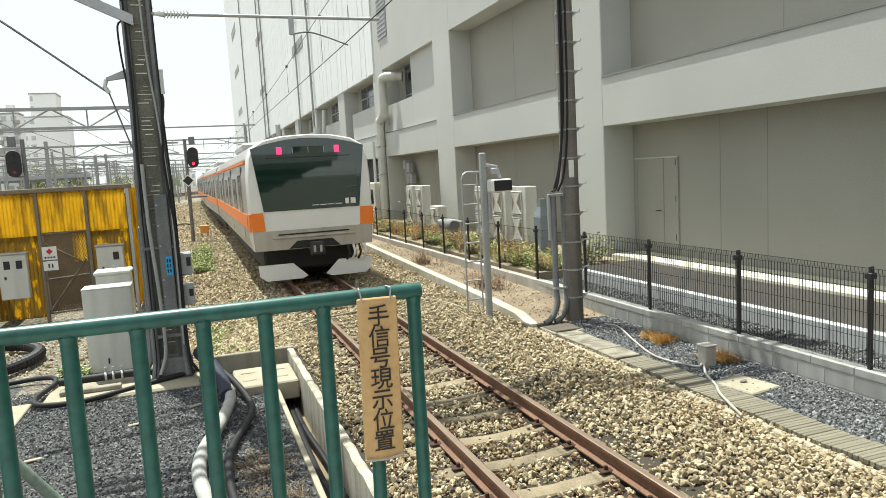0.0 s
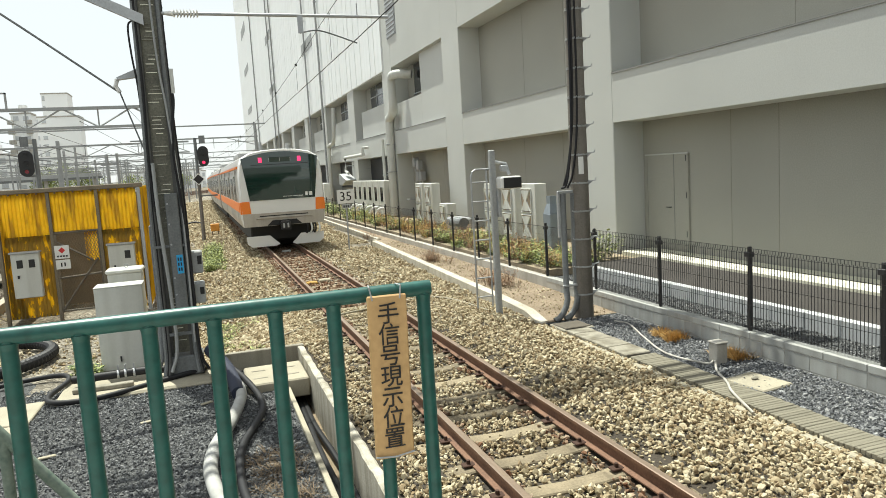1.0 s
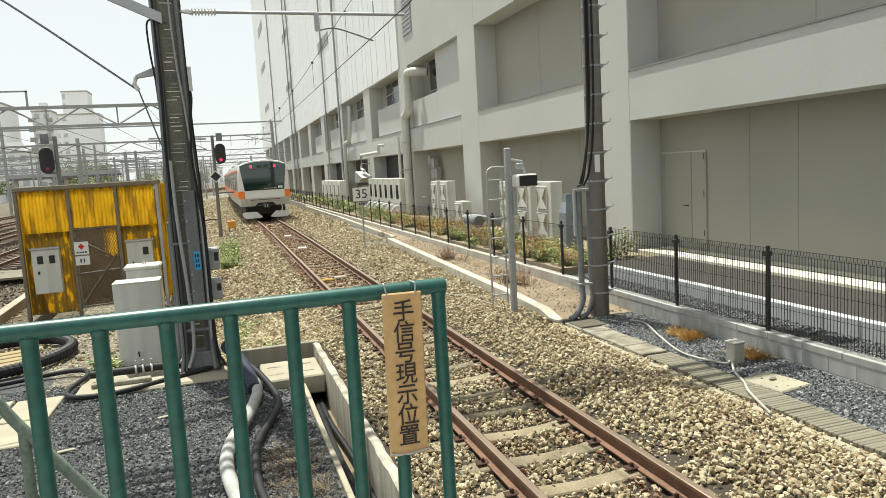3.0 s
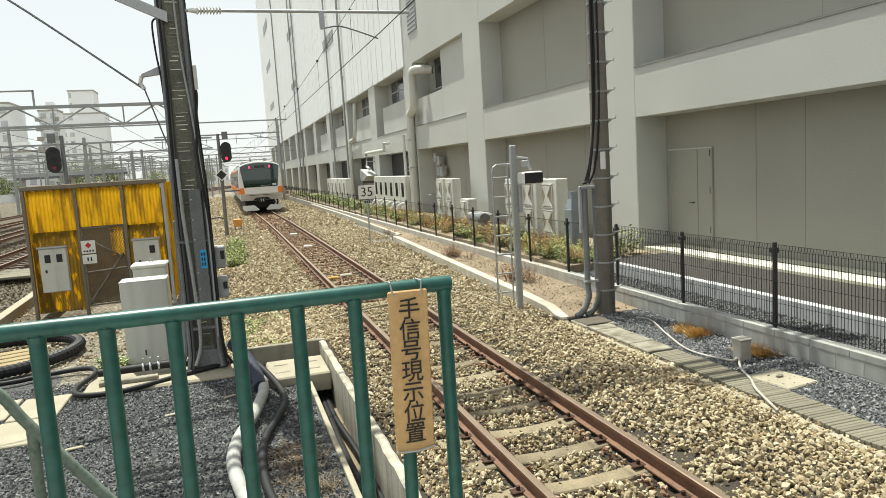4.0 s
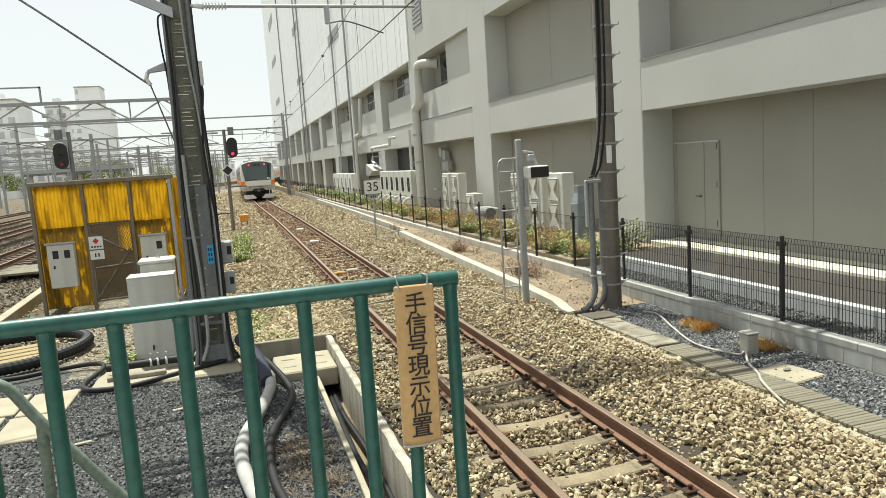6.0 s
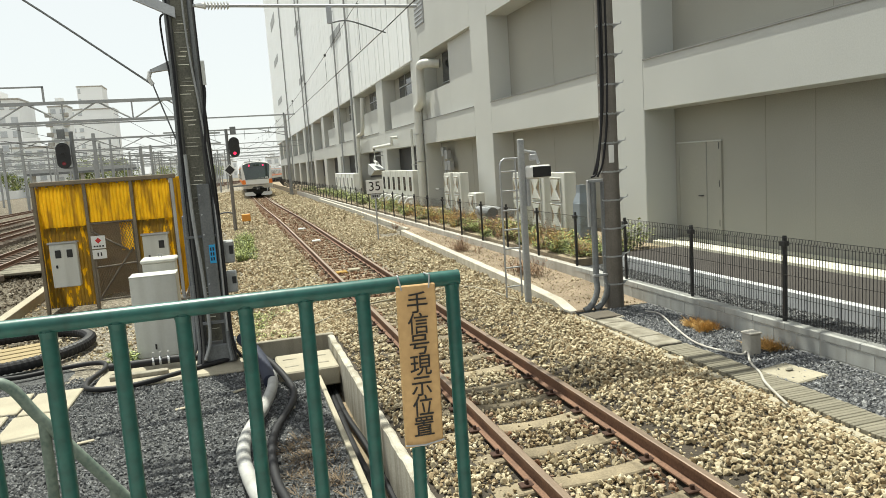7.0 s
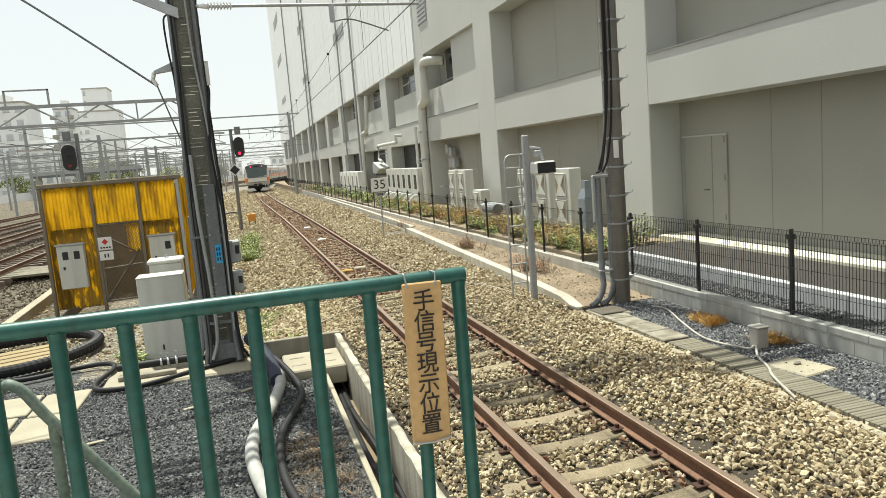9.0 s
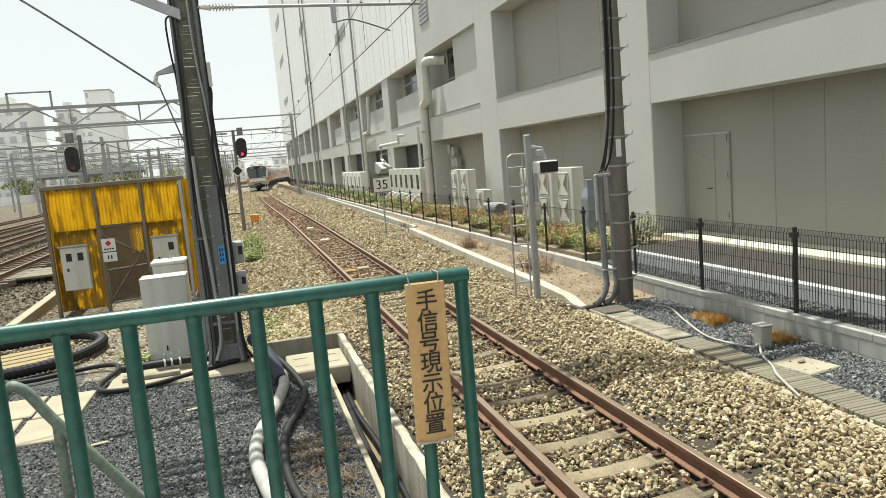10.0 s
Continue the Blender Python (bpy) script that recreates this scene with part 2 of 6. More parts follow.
def tube(bm, pts, r, n=10, r1=None, caps=True):
    """A round bar along a line of points."""
    pts = [Vector(p) for p in pts]
    loops = []
    side = None
    for i, p in enumerate(pts):
        d = (pts[min(i + 1, len(pts) - 1)] - pts[max(i - 1, 0)]).normalized()
        if side is None:
            ref = Vector((0, 0, 1)) if abs(d.z) < 0.9 else Vector((1, 0, 0))
            side = d.cross(ref).normalized()
        side = (side - d * side.dot(d)).normalized()
        up = side.cross(d)
        rad = r if r1 is None else r + (r1 - r) * i / (len(pts) - 1)
        loops.append([p + (side * math.cos(a) + up * math.sin(a)) * rad for a in (2 * math.pi * k / n for k in range(n))])
    return rings(bm, loops, True, caps)


def curve_pts(pts, steps=6):
    """Catmull-Rom through the points."""
    P = [Vector(p) for p in pts]
    P = [P[0] * 2 - P[1]] + P + [P[-1] * 2 - P[-2]]
    out = []
    for i in range(1, len(P) - 2):
        for k in range(steps):
            t = k / steps
            out.append(0.5 * (2 * P[i] + (P[i + 1] - P[i - 1]) * t + (2 * P[i - 1] - 5 * P[i] + 4 * P[i + 1] - P[i + 2]) * t * t
                              + (3 * P[i] - P[i - 1] - 3 * P[i + 1] + P[i + 2]) * t ** 3))
    return out + [P[-2]]


def prism(bm, outline, axis, a, b):
    """A flat outline pushed along an axis from a to b."""
    def put(q, w):
        q = list(q)
        q.insert(axis, w)
        return q
    return rings(bm, [[put(q, a) for q in outline], [put(q, b) for q in outline]])


def mesh_of(name, bm, material, smooth=False):
    bmesh.ops.recalc_face_normals(bm, faces=bm.faces[:])
    me = bpy.data.meshes.new(name)
    bm.to_mesh(me)
    bm.free()
    me.materials.append(material)
    if smooth:
        me.polygons.foreach_set("use_smooth", [True] * len(me.polygons))
        me.set_sharp_from_angle(angle=radians(40))
    return me


def part(name, bm, material, parent, label="", smooth=False):
    ob = new(name, mesh_of(name, bm, material, smooth))
    ob.parent = parent
    return tagged(ob, label)


def piece(name, me, parent, x, y, z, rz=0.0, sx=1.0, sy=1.0, sz=1.0):
    ob = new(name, me)
    ob.parent = parent
    ob.location, ob.rotation_euler, ob.scale = (x, y, z), (0, 0, rz), (sx, sy, sz)
    return ob


def thing(name, label, category, group="", x=0.0, y=0.0, z=0.0, kind=""):
    ob = new(name)
    ob.location = (x, y, z)
    ob.empty_display_size = 0.2
    return tagged(ob, label, category, group, kind)


def solo(name, bm, material, label, category, kind="", group="", smooth=False):
    return tagged(new(name, mesh_of(name, bm, material, smooth)), label, category, group, kind)


B = bmesh.new

# ---- the line of the track: straight, then a long bend to the right ----
BEND, RADIUS = 99.0, 450.0


def line_at(s, off=0.0):
    """Place and heading of the track at s metres along it, off metres to the right."""
    k = min(1.0, max(0.0, (s - 32.0) / 30.0))
    off -= 0.3 * k * k * (3 - 2 * k)  # the line eases a little to the left first
    if s <= BEND:
        return off, s, 0.0
    a = (s - BEND) / RADIUS
    return RADIUS - (RADIUS - off) * math.cos(a), BEND + (RADIUS - off) * math.sin(a), -a


# ---- ground ----
bm = B()
gx = [-3000, -400, -100, -30, -8, -1.85, -1.38, 8, 30, 100, 400, 3000]
gy = [-3000, -400, -60, -8, 1.9, 11.3, 30, 60, 140, 400, 3000]
gv = [[bm.verts.new((x, y, -0.44)) for x in gx] for y in gy]
for i in range(len(gy) - 1):
    for j in range(len(gx) - 1):
        if gx[j] == -1.85 and gy[i] == 1.9:
            continue  # the cable pit is sunk here
        bm.faces.new((gv[i][j], gv[i][j + 1], gv[i + 1][j + 1], gv[i + 1][j]))
solo("ground", bm, YARD_BED, "wide railway ground of tan ballast and dirt", "ground", "structure")


def bed_z(x, y):
    """Height of the ballast across the line."""
    xs = [-6.0, -3.6, -2.2, -1.39, -0.9, -0.55, 0, 0.55, 0.9, 1.35, 1.7, 2.2, 2.5, 2.75]
    zs = [-0.43, -0.36, -0.27, -0.22, -0.17, -0.205, -0.215, -0.205, -0.16, -0.12, -0.15, -0.24, -0.30, -0.44] if y < 11 else [-0.43, -0.36, -0.27, -0.22, -0.17, -0.205, -0.215, -0.205, -0.16, -0.12, -0.14, -0.21, -0.28, -0.33] if y < 27 else [-0.43, -0.36, -0.27, -0.22, -0.17, -0.205, -0.215, -0.205, -0.16, -0.12, -0.14, -0.19, -0.21, -0.23]
    return float(np.interp(x, xs, zs)) + 0.025 * noise.noise(Vector((x * 1.3, y * 0.9, 0))) * (1 if abs(x) > 0.8 else 0.3)


def strip(name, x0, x1, dx, s0, s1, ds, zfun, material, label, category):
    bm = B()
    xs = [x0 + (x1 - x0) * i / round((x1 - x0) / dx) for i in range(round((x1 - x0) / dx) + 1)]
    n = round((s1 - s0) / ds)
    prev = None
    for k in range(n + 1):
        s = s0 + (s1 - s0) * k / n
        row = []
        for x in xs:
            px, py, _ = line_at(s, x)
            row.append(bm.verts.new((px, py, zfun(x, s))))
        if prev:
            for i in range(len(xs) - 1):
                bm.faces.new((prev[i], prev[i + 1], row[i + 1], row[i]))
        prev = row
    return solo(name, bm, material, label, category, "structure", smooth=True)


# The near bed is coloured almost black for the shade between the stones.
strip("ballast_bed", -1.39, 2.72, 0.137, -4, 11.4, 0.2, bed_z, mat("ballast_gap_shade", (0.045, 0.036, 0.026), 0.95, 0, 0.35, 3, 60, 0.8, 0.02), "bed under the near stones, near black as shade in the gaps", "ballast")
strip("ballast_bed", -6.0, 3.6, 0.2, 11.4, 60, 0.6, bed_z, BALLAST_BED, "bed of tan crushed stone under the track", "ballast")
strip("ballast_bed", -6.0, 2.75, 0.5, 60, 320, 4, bed_z, BALLAST_BED, "bed of tan crushed stone under the far bend", "ballast")


# ---- track ----
RAIL_OUT = [(-0.0635, -0.153), (0.0635, -0.153), (0.0635, -0.141), (0.012, -0.124), (0.0075, -0.05), (0.0325, -0.036), (0.0325, -0.006), (0.024, 0.0),
            (-0.024, 0.0), (-0.0325, -0.006), (-0.0325, -0.036), (-0.0075, -0.05), (-0.012, -0.124), (-0.0635, -0.141)]


def lay_track(center, s0, s1, label, near=False):
    tr = thing("railway_track", label, "railway track", "tracks in the yard")
    stops = [s0] + [s for s in range(int(s0) + 6, int(s1), 6)] + [s1]
    for sgn in (-1, 1):
        off = center + sgn * 0.566
        bm = B()
        loops = []
        for s in stops:
            px, py, a = line_at(s, off)
            loops.append([(px + x * math.cos(a), py + x * math.sin(a), z) for x, z in RAIL_OUT])
        rings(bm, loops)
        rail = part("rail", bm, RAIL_STEEL, tr, "rusty brown steel rail")
        rail.data.materials.append(RAIL_TOP)
        for p in rail.data.polygons:
            if p.normal.z > 0.75 and p.center.z > -0.005:
                p.material_index = 1
    return tr


TRACK = lay_track(0.0, -4, 320, "single narrow-gauge track with rusty rails on concrete sleepers", True)
for c in (-11.0, -14.9, -19.0, -23.2):
    lay_track(c, 12, 330, "rusty yard track on tan ballast")


def sleeper_mesh():
    bm = B()
    loops = []
    for x, zt, w in ((-1.0, -0.185, 0.09), (-0.92, -0.175, 0.105), (-0.56, -0.158, 0.11), (-0.3, -0.185, 0.10), (0, -0.197, 0.095), (0.3, -0.185, 0.10), (0.56, -0.158, 0.11),
                     (0.92, -0.175, 0.105), (1.0, -0.185, 0.09)):
        loops.append([(x, -w - 0.03, -0.33), (x, w + 0.03, -0.33), (x, w, zt - 0.012), (x, w - 0.012, zt), (x, -w + 0.012, zt), (x, -w, zt - 0.012)])
    return mesh_of("sleeper", rings(bm, loops), SLEEPER)


SL, SLEEPERS = sleeper_mesh(), []
for k in range(-8, 170):
    s = 4.45 + 0.64 * k
    px, py, a = line_at(s, 0)
    SLEEPERS.append((px, py))
    piece("sleeper", SL, TRACK, px, py, 0, a + random.uniform(-0.008, 0.008))
bm = B()
box(bm, (-0.06, -0.045, 0), (0.06, 0.045, 0.02), 0.006)
tube(bm, [(0.0, 0, 0.01), (0, 0, 0.055)], 0.018, 6)
CL = mesh_of("rail_clip", bm, CLIP)
for px, py in SLEEPERS[:36]:
    for x in (-0.655, -0.475, 0.475, 0.655):
        piece("rail_clip", CL, TRACK, px + x, py + random.uniform(-0.02, 0.02), -0.152)


# ---- stones ----
def stones(name, pts, material, label, category, hard=True):
    """Many angular stones in one mesh: pts rows are x, y, z, size."""
    if hard:
        g = (1 + 5 ** 0.5) / 2
        base = np.array([(-1, g, 0), (1, g, 0), (-1, -g, 0), (1, -g, 0), (0, -1, g), (0, 1, g), (0, -1, -g), (0, 1, -g), (g, 0, -1), (g, 0, 1), (-g, 0, -1), (-g, 0, 1)], float) / 1.9
        tri = np.array([(0, 11, 5), (0, 5, 1), (0, 1, 7), (0, 7, 10), (0, 10, 11), (1, 5, 9), (5, 11, 4), (11, 10, 2), (10, 7, 6), (7, 1, 8),
                        (3, 9, 4), (3, 4, 2), (3, 2, 6), (3, 6, 8), (3, 8, 9), (4, 9, 5), (2, 4, 11), (6, 2, 10), (8, 6, 7), (9, 8, 1)])
    else:
        base = np.array([(1, 0, 0), (-1, 0, 0), (0, 1, 0), (0, -1, 0), (0, 0, 1), (0, 0, -1)], float)
        tri = np.array([(0, 2, 4), (2, 1, 4), (1, 3, 4), (3, 0, 4), (2, 0, 5), (1, 2, 5), (3, 1, 5), (0, 3, 5)])
    rng = np.random.default_rng(len(pts))
    pts = np.asarray(pts, float)
    n, k = len(pts), len(base)
    v = base[None] * (1 + rng.uniform(-0.42, 0.32, (n, k, 1))) + rng.uniform(-0.16, 0.16, (n, k, 3))
    v = v * rng.uniform(0.5, 1.4, (n, 1, 3))
    ax = rng.normal(size=(n, 3))
    ax /= np.linalg.norm(ax, axis=1)[:, None]
    ang = rng.uniform(0, 6.28, n)
    c, s_ = np.cos(ang)[:, None, None], np.sin(ang)[:, None, None]
    axb = ax[:, None, :]
    v = v * c + np.cross(np.broadcast_to(axb, v.shape), v) * s_ + axb * (v * axb).sum(-1, keepdims=True) * (1 - c)
    v = v * (pts[:, 3] / 2)[:, None, None] + pts[:, None, :3]
    f = (tri[None] + (np.arange(n) * k)[:, None, None]).reshape(-1, 3)
    me = bpy.data.meshes.new(name)
    me.vertices.add(n * k)
    me.vertices.foreach_set("co", v.reshape(-1))
    me.loops.add(len(f) * 3)
    me.loops.foreach_set("vertex_index", f.reshape(-1).astype(np.int32))
    me.polygons.add(len(f))
    me.polygons.foreach_set("loop_start", np.arange(len(f), dtype=np.int32) * 3)
    me.polygons.foreach_set("use_smooth", np.zeros(len(f), dtype=bool))
    me.update(calc_edges=True)
    me.materials.append(material)
    return tagged(new(name, me), label, category, kind="stuff")


def on_sleeper(x, y):
    return abs(x) < 1.0 and abs(((y - 4.45 + 0.32) % 0.64) - 0.32) < 0.115


def scatter(n, x0, x1, y0, y1, lo, hi, zf, skip, pile=0.013):
    rng = np.random.default_rng(int(n + 7 * y0))
    out = []
    for x, y, q, dz in zip(rng.uniform(x0, x1, n), rng.uniform(y0, y1, n), rng.random(n), rng.uniform(-pile, pile, n)):
        if not skip(x, y, q):
            size = lo + (hi - lo) * q * q
            out.append((x, y, zf(x, y) + dz + size * 0.12, size))
    return out


near_rail = lambda x: abs(abs(x) - 0.566) < 0.09
skip_track = lambda x, y, q: near_rail(x) or (on_sleeper(x, y) and q > (0.05 if abs(x) < 0.75 else 0.3))
pts = scatter(52000, -1.33, 2.74, 2.4, 14, 0.031, 0.066, bed_z, skip_track, 0.044)
rusty = [p for p in pts if abs(abs(p[0]) - 0.5) < 0.16 and (p[3] * 7919) % 1 < 0.75]
clean = [p for p in pts if not (abs(abs(p[0]) - 0.5) < 0.16 and (p[3] * 7919) % 1 < 0.75)]
stones("ballast", clean, STONE, "loose angular tan and grey ballast stones", "ballast")
stones("ballast", rusty, STONE_RUST, "rust-stained ballast stones beside the rails", "ballast")
pts = scatter(42000, -3.2, 3.35, 14, 36, 0.055, 0.115, bed_z, skip_track, 0.035)
stones("ballast", [p for p in pts if abs(p[0]) > 0.85], STONE, "tan ballast stones along the track", "ballast", False)
stones("ballast", [p for p in pts if abs(p[0]) <= 0.85], STONE_RUST, "rust-stained ballast stones between the rails", "ballast", False)
pts = scatter(34000, -4.5, 3.7, 36, 78, 0.09, 0.19, bed_z, skip_track, 0.05)
stones("ballast", [p for p in pts if not -1.15 < p[0] < 0.75], STONE, "tan ballast stones far along the track", "ballast", False)
stones("ballast", [p for p in pts if -1.15 < p[0] < 0.75], STONE_RUST, "rust-stained ballast stones far between the rails", "ballast", False)
pts = scatter(13000, -5.0, 3.4, 78, 112, 0.14, 0.26, lambda x, y: bed_z(x, y), lambda x, y, q: near_rail(x + 0.3), 0.05)
stones("ballast", pts, STONE, "tan ballast stones towards the bend", "ballast", False)
pts = scatter(6000, -3.2, -1.0, 11.3, 14, 0.04, 0.085, bed_z, lambda x, y, q: False)
stones("ballast", pts, STONE, "tan ballast stones beyond the cable pit", "ballast")


# ---- the long building beside the line ----
FACE, BACK, GROUND_R = 7.0, 7.85, 0.18
COLS = [-5.0, 5.1, 15.2, 25.6, 35.45, 45.0, 55.5, 65.3, 75.3, 85.3, 95.3, 105.3, 115.3, 125.3, 135.3, 145.3]
building = thing("station_building", "long pale concrete building with recessed bays and white cladding above", "building")
for y in COLS:
    part("column", box(B(), (FACE, y, -0.4), (BACK + 0.02, y + 1.95, 12.0), 0.02), WALL_PAINT, building)
beam_profile = ((3.38, 4.55), (7.75, 12.0))
for a, b in zip(COLS, COLS[1:]):
    for z0, z1 in beam_profile:
        part("beam", box(B(), (FACE + 0.003, a + 1.95, z0), (BACK + 0.02, b, z1)), WALL_PAINT, building)
    part("ledge", box(B(), (FACE - 0.02, a + 1.95, 4.545), (FACE + 0.12, b, 4.585)), JOINT_DARK, building)
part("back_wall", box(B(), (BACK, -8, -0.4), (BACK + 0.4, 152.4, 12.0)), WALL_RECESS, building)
part("upper_core", box(B(), (FACE + 0.15, 36.9, 12.0), (30, 152.4, 40)), JOINT_DARK, building)
part("rear_block", box(B(), (BACK + 0.4, -8, -0.4), (30, 152.4, 12.0)), WALL_PAINT, building)
part("upper_wall", box(B(), (FACE, -8, 12.0), (30, 36.88, 15.0)), WALL_PAINT, building)
# white cladding, one sheet beside the other
pm = {}
y = 36.95
k = 0
while y < 152.2:
    w = (1.55, 1.1, 2.3, 1.55)[k % 4]
    if w not in pm:
        pm[w] = mesh_of("cladding_panel", box(B(), (FACE - 0.06, 0.05, 7.8), (FACE + 0.16, w - 0.05, 40), 0.008), PANEL_WHITE)
    piece("cladding_panel", pm[w], building, 0, y, 0)
    y += w
    k += 1


# ---- building: openings, doors, pipes and units ----
door = thing("metal_door", "grey painted double metal door set in the recessed wall", "door")
for y0, y1 in ((13.52, 13.96), (13.98, 15.0)):
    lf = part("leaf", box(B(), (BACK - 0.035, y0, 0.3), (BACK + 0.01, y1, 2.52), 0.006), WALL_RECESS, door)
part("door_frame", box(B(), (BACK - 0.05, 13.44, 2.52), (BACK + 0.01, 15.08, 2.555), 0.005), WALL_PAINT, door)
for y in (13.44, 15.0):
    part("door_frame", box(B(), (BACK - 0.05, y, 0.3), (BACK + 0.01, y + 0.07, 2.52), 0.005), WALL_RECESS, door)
part("door_gap", box(B(), (BACK - 0.038, 13.958, 0.3), (BACK - 0.01, 13.982, 2.52)), JOINT_DARK, door)
part("handle", tube(B(), [(BACK - 0.04, 14.08, 1.28), (BACK - 0.09, 14.08, 1.28), (BACK - 0.09, 14.2, 1.28)], 0.012, 8), STEEL_DARK, door, "dark lever handle")
for z in (0.6, 1.5, 2.35):
    part("hinge", tube(B(), [(BACK - 0.045, 13.51, z), (BACK - 0.045, 13.51, z + 0.14)], 0.014, 8), STEEL_DARK, door)
WALL_JOINT = mat("wall_joint", (0.22, 0.21, 0.18), 0.85)
# wall joints in the recesses
for y in (8.2, 10.8, 12.1, 19.3, 22.0, 30.5):
    part("wall_joint", box(B(), (BACK - 0.004, y, 0.0), (BACK + 0.01, y + 0.012, 3.38)), WALL_JOINT, building)
for y in (7.4, 10.4, 19.0, 21.8):
    part("wall_joint", box(B(), (BACK - 0.004, y, 4.56), (BACK + 0.01, y + 0.012, 7.75)), WALL_JOINT, building)
part("plinth", box(B(), (FACE - 0.06, -8, -0.4), (BACK, 14.9, 0.24), 0.01), CREAM, building, "cream concrete plinth strip")
# windows deep in the upper bays
for y0, y1, z0, z1 in ((40.5, 43.6, 6.45, 7.7), (50.3, 53.4, 6.4, 7.7), (60.5, 63.2, 6.3, 7.7), (70.5, 73.5, 6.3, 7.7)):
    w = part("window", box(B(), (BACK - 0.03, y0, z0), (BACK + 0.02, y1, z1)), WINDOW_DARK, building, "dark window")
    part("window_frame", box(B(), (BACK - 0.06, y0, (z0 + z1) / 2 - 0.03), (BACK - 0.03, y1, (z0 + z1) / 2 + 0.03)), GALV, w)
    part("window_frame", box(B(), (BACK - 0.06, (y0 + y1) / 2 - 0.03, z0), (BACK - 0.031, (y0 + y1) / 2 + 0.03, z1)), GALV, w)
    part("parapet", box(B(), (FACE + 0.25, y0 - 3.0, 4.56), (FACE + 0.35, y1 + 0.4, 6.25), 0.01), WALL_PAINT, building)
# light infill walls standing in the bay beside the thick pipe
part("infill_wall", box(B(), (FACE + 0.22, 27.55, 4.56), (FACE + 0.34, 31.3, 7.75), 0.01), WALL_PAINT, building)
part("infill_wall", box(B(), (FACE + 0.22, 31.3, 4.56), (FACE + 0.34, 35.45, 5.95), 0.01), WALL_PAINT, building)
w = part("window", box(B(), (BACK - 0.03, 32.7, 6.3), (BACK + 0.02, 34.2, 7.7)), WINDOW_DARK, building, "dark window")
part("window_sill", box(B(), (BACK - 0.08, 32.65, 6.25), (BACK, 34.25, 6.3)), GALV, w)
# Flat dark sheets stand in for the shade under the beams of deep bays.
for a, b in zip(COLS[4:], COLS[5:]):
    part("dark_bay", box(B(), (BACK - 0.02, a + 2.0, 1.5), (BACK + 0.02, b - 0.05, 3.36)), STEEL_DARK, building, "flat dark panel for a deep shaded opening")
# The same dark sheets for the shade deep in the upper bays.
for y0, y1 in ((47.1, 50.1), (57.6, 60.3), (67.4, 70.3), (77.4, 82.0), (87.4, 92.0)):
    part("dark_bay", box(B(), (BACK - 0.02, y0, 6.2), (BACK + 0.02, y1, 7.74)), STEEL_DARK, building, "flat dark panel for a deep shaded opening")
louver = part("louver", box(B(), (FACE - 0.02, 34.1, 9.2), (FACE + 0.02, 35.8, 12.6)), GALV_PALE, building, "grey ventilation louver")
for i in range(16):
    part("slat", box(B(), (FACE - 0.05, 34.15, 9.25 + i * 0.21), (FACE - 0.021, 35.75, 9.33 + i * 0.21)), GALV, louver)
for y0, y1, z0, z1 in ((59.0, 65.0, 13.1, 14.1), (128, 138, 28.0, 29.6), (128, 138, 21.4, 22.6), (128, 137, 14.4, 15.4), (90.3, 95.8, 19.6, 20.6), (89.8, 95.4, 13.3, 14.1), (59.0, 65.0, 21.0, 22.0)):
    lv = part("louver", box(B(), (FACE - 0.085, y0, z0), (FACE - 0.05, y1, z1)), GALV, building, "pale grey louver")
    for i in range(4):
        part("slat", box(B(), (FACE - 0.11, y0 + (y1 - y0) * i / 4 + 0.1, z0 + 0.05), (FACE - 0.086, y0 + (y1 - y0) * (i + 1) / 4 - 0.1, z1 - 0.05)), GALV_PALE, lv)


def wall_pipe(pts, r, label, material=None, name="downpipe"):
    p = thing(name, label, "pipe", "pipes on the building")
    part("pipe_run", tube(B(), pts, r, 14), material or OFFWHITE, p, smooth=True)
    zs = [q[2] for q in pts]
    for i in range(3):
        q = pts[0] if i == 0 else pts[-1]
        z = min(zs) + (max(zs) - min(zs)) * (0.12 + 0.2 * i)
        part("bracket", box(B(), (q[0] - r - 0.02, q[1] - r - 0.02, z), (FACE + 0.02, q[1] + r + 0.02, z + 0.05)), GALV, p)
    return p


wall_pipe(curve_pts([(7.6, 33.9, 7.2), (6.85, 34.3, 7.25), (6.78, 34.75, 7.0), (6.78, 34.8, 5.6), (6.78, 35.55, 5.2), (6.78, 35.7, 4.8), (6.78, 35.75, 0.2)], 6), 0.215, "thick cream ventilation pipe with elbows down the facade", OFFWHITE, "duct_pipe")
wall_pipe([(6.85, 37.6, 4.25), (6.85, 37.6, 0.2)], 0.08, "slim cream downpipe on a column")
wall_pipe([(6.8, 62.4, 30), (6.8, 62.4, 0.2)], 0.07, "tall pale downpipe on the cladding", GALV_PALE)
wall_pipe([(6.8, 55.6, 30), (6.8, 55.6, 0.2)], 0.08, "tall pale downpipe on the cladding", GALV_PALE)
wall_pipe([(6.8, 87.8, 30), (6.8, 87.8, 0.2)], 0.09, "tall pale downpipe on the cladding", GALV_PALE)
wall_pipe([(6.8, 91.5, 30), (6.8, 91.5, 0.2)], 0.08, "tall pale downpipe on the cladding", GALV_PALE)
wall_pipe([(6.8, 116.0, 36), (6.8, 116.0, 0.2)], 0.09, "tall pale downpipe on the cladding", GALV_PALE)
wall_pipe(curve_pts([(6.9, 51.5, 7.3), (6.78, 51.6, 5.3), (6.78, 52.2, 4.8), (6.78, 53.6, 4.7), (6.78, 54.0, 4.2), (6.78, 54.2, 0.2)], 5), 0.14, "bent cream downpipe on the facade")
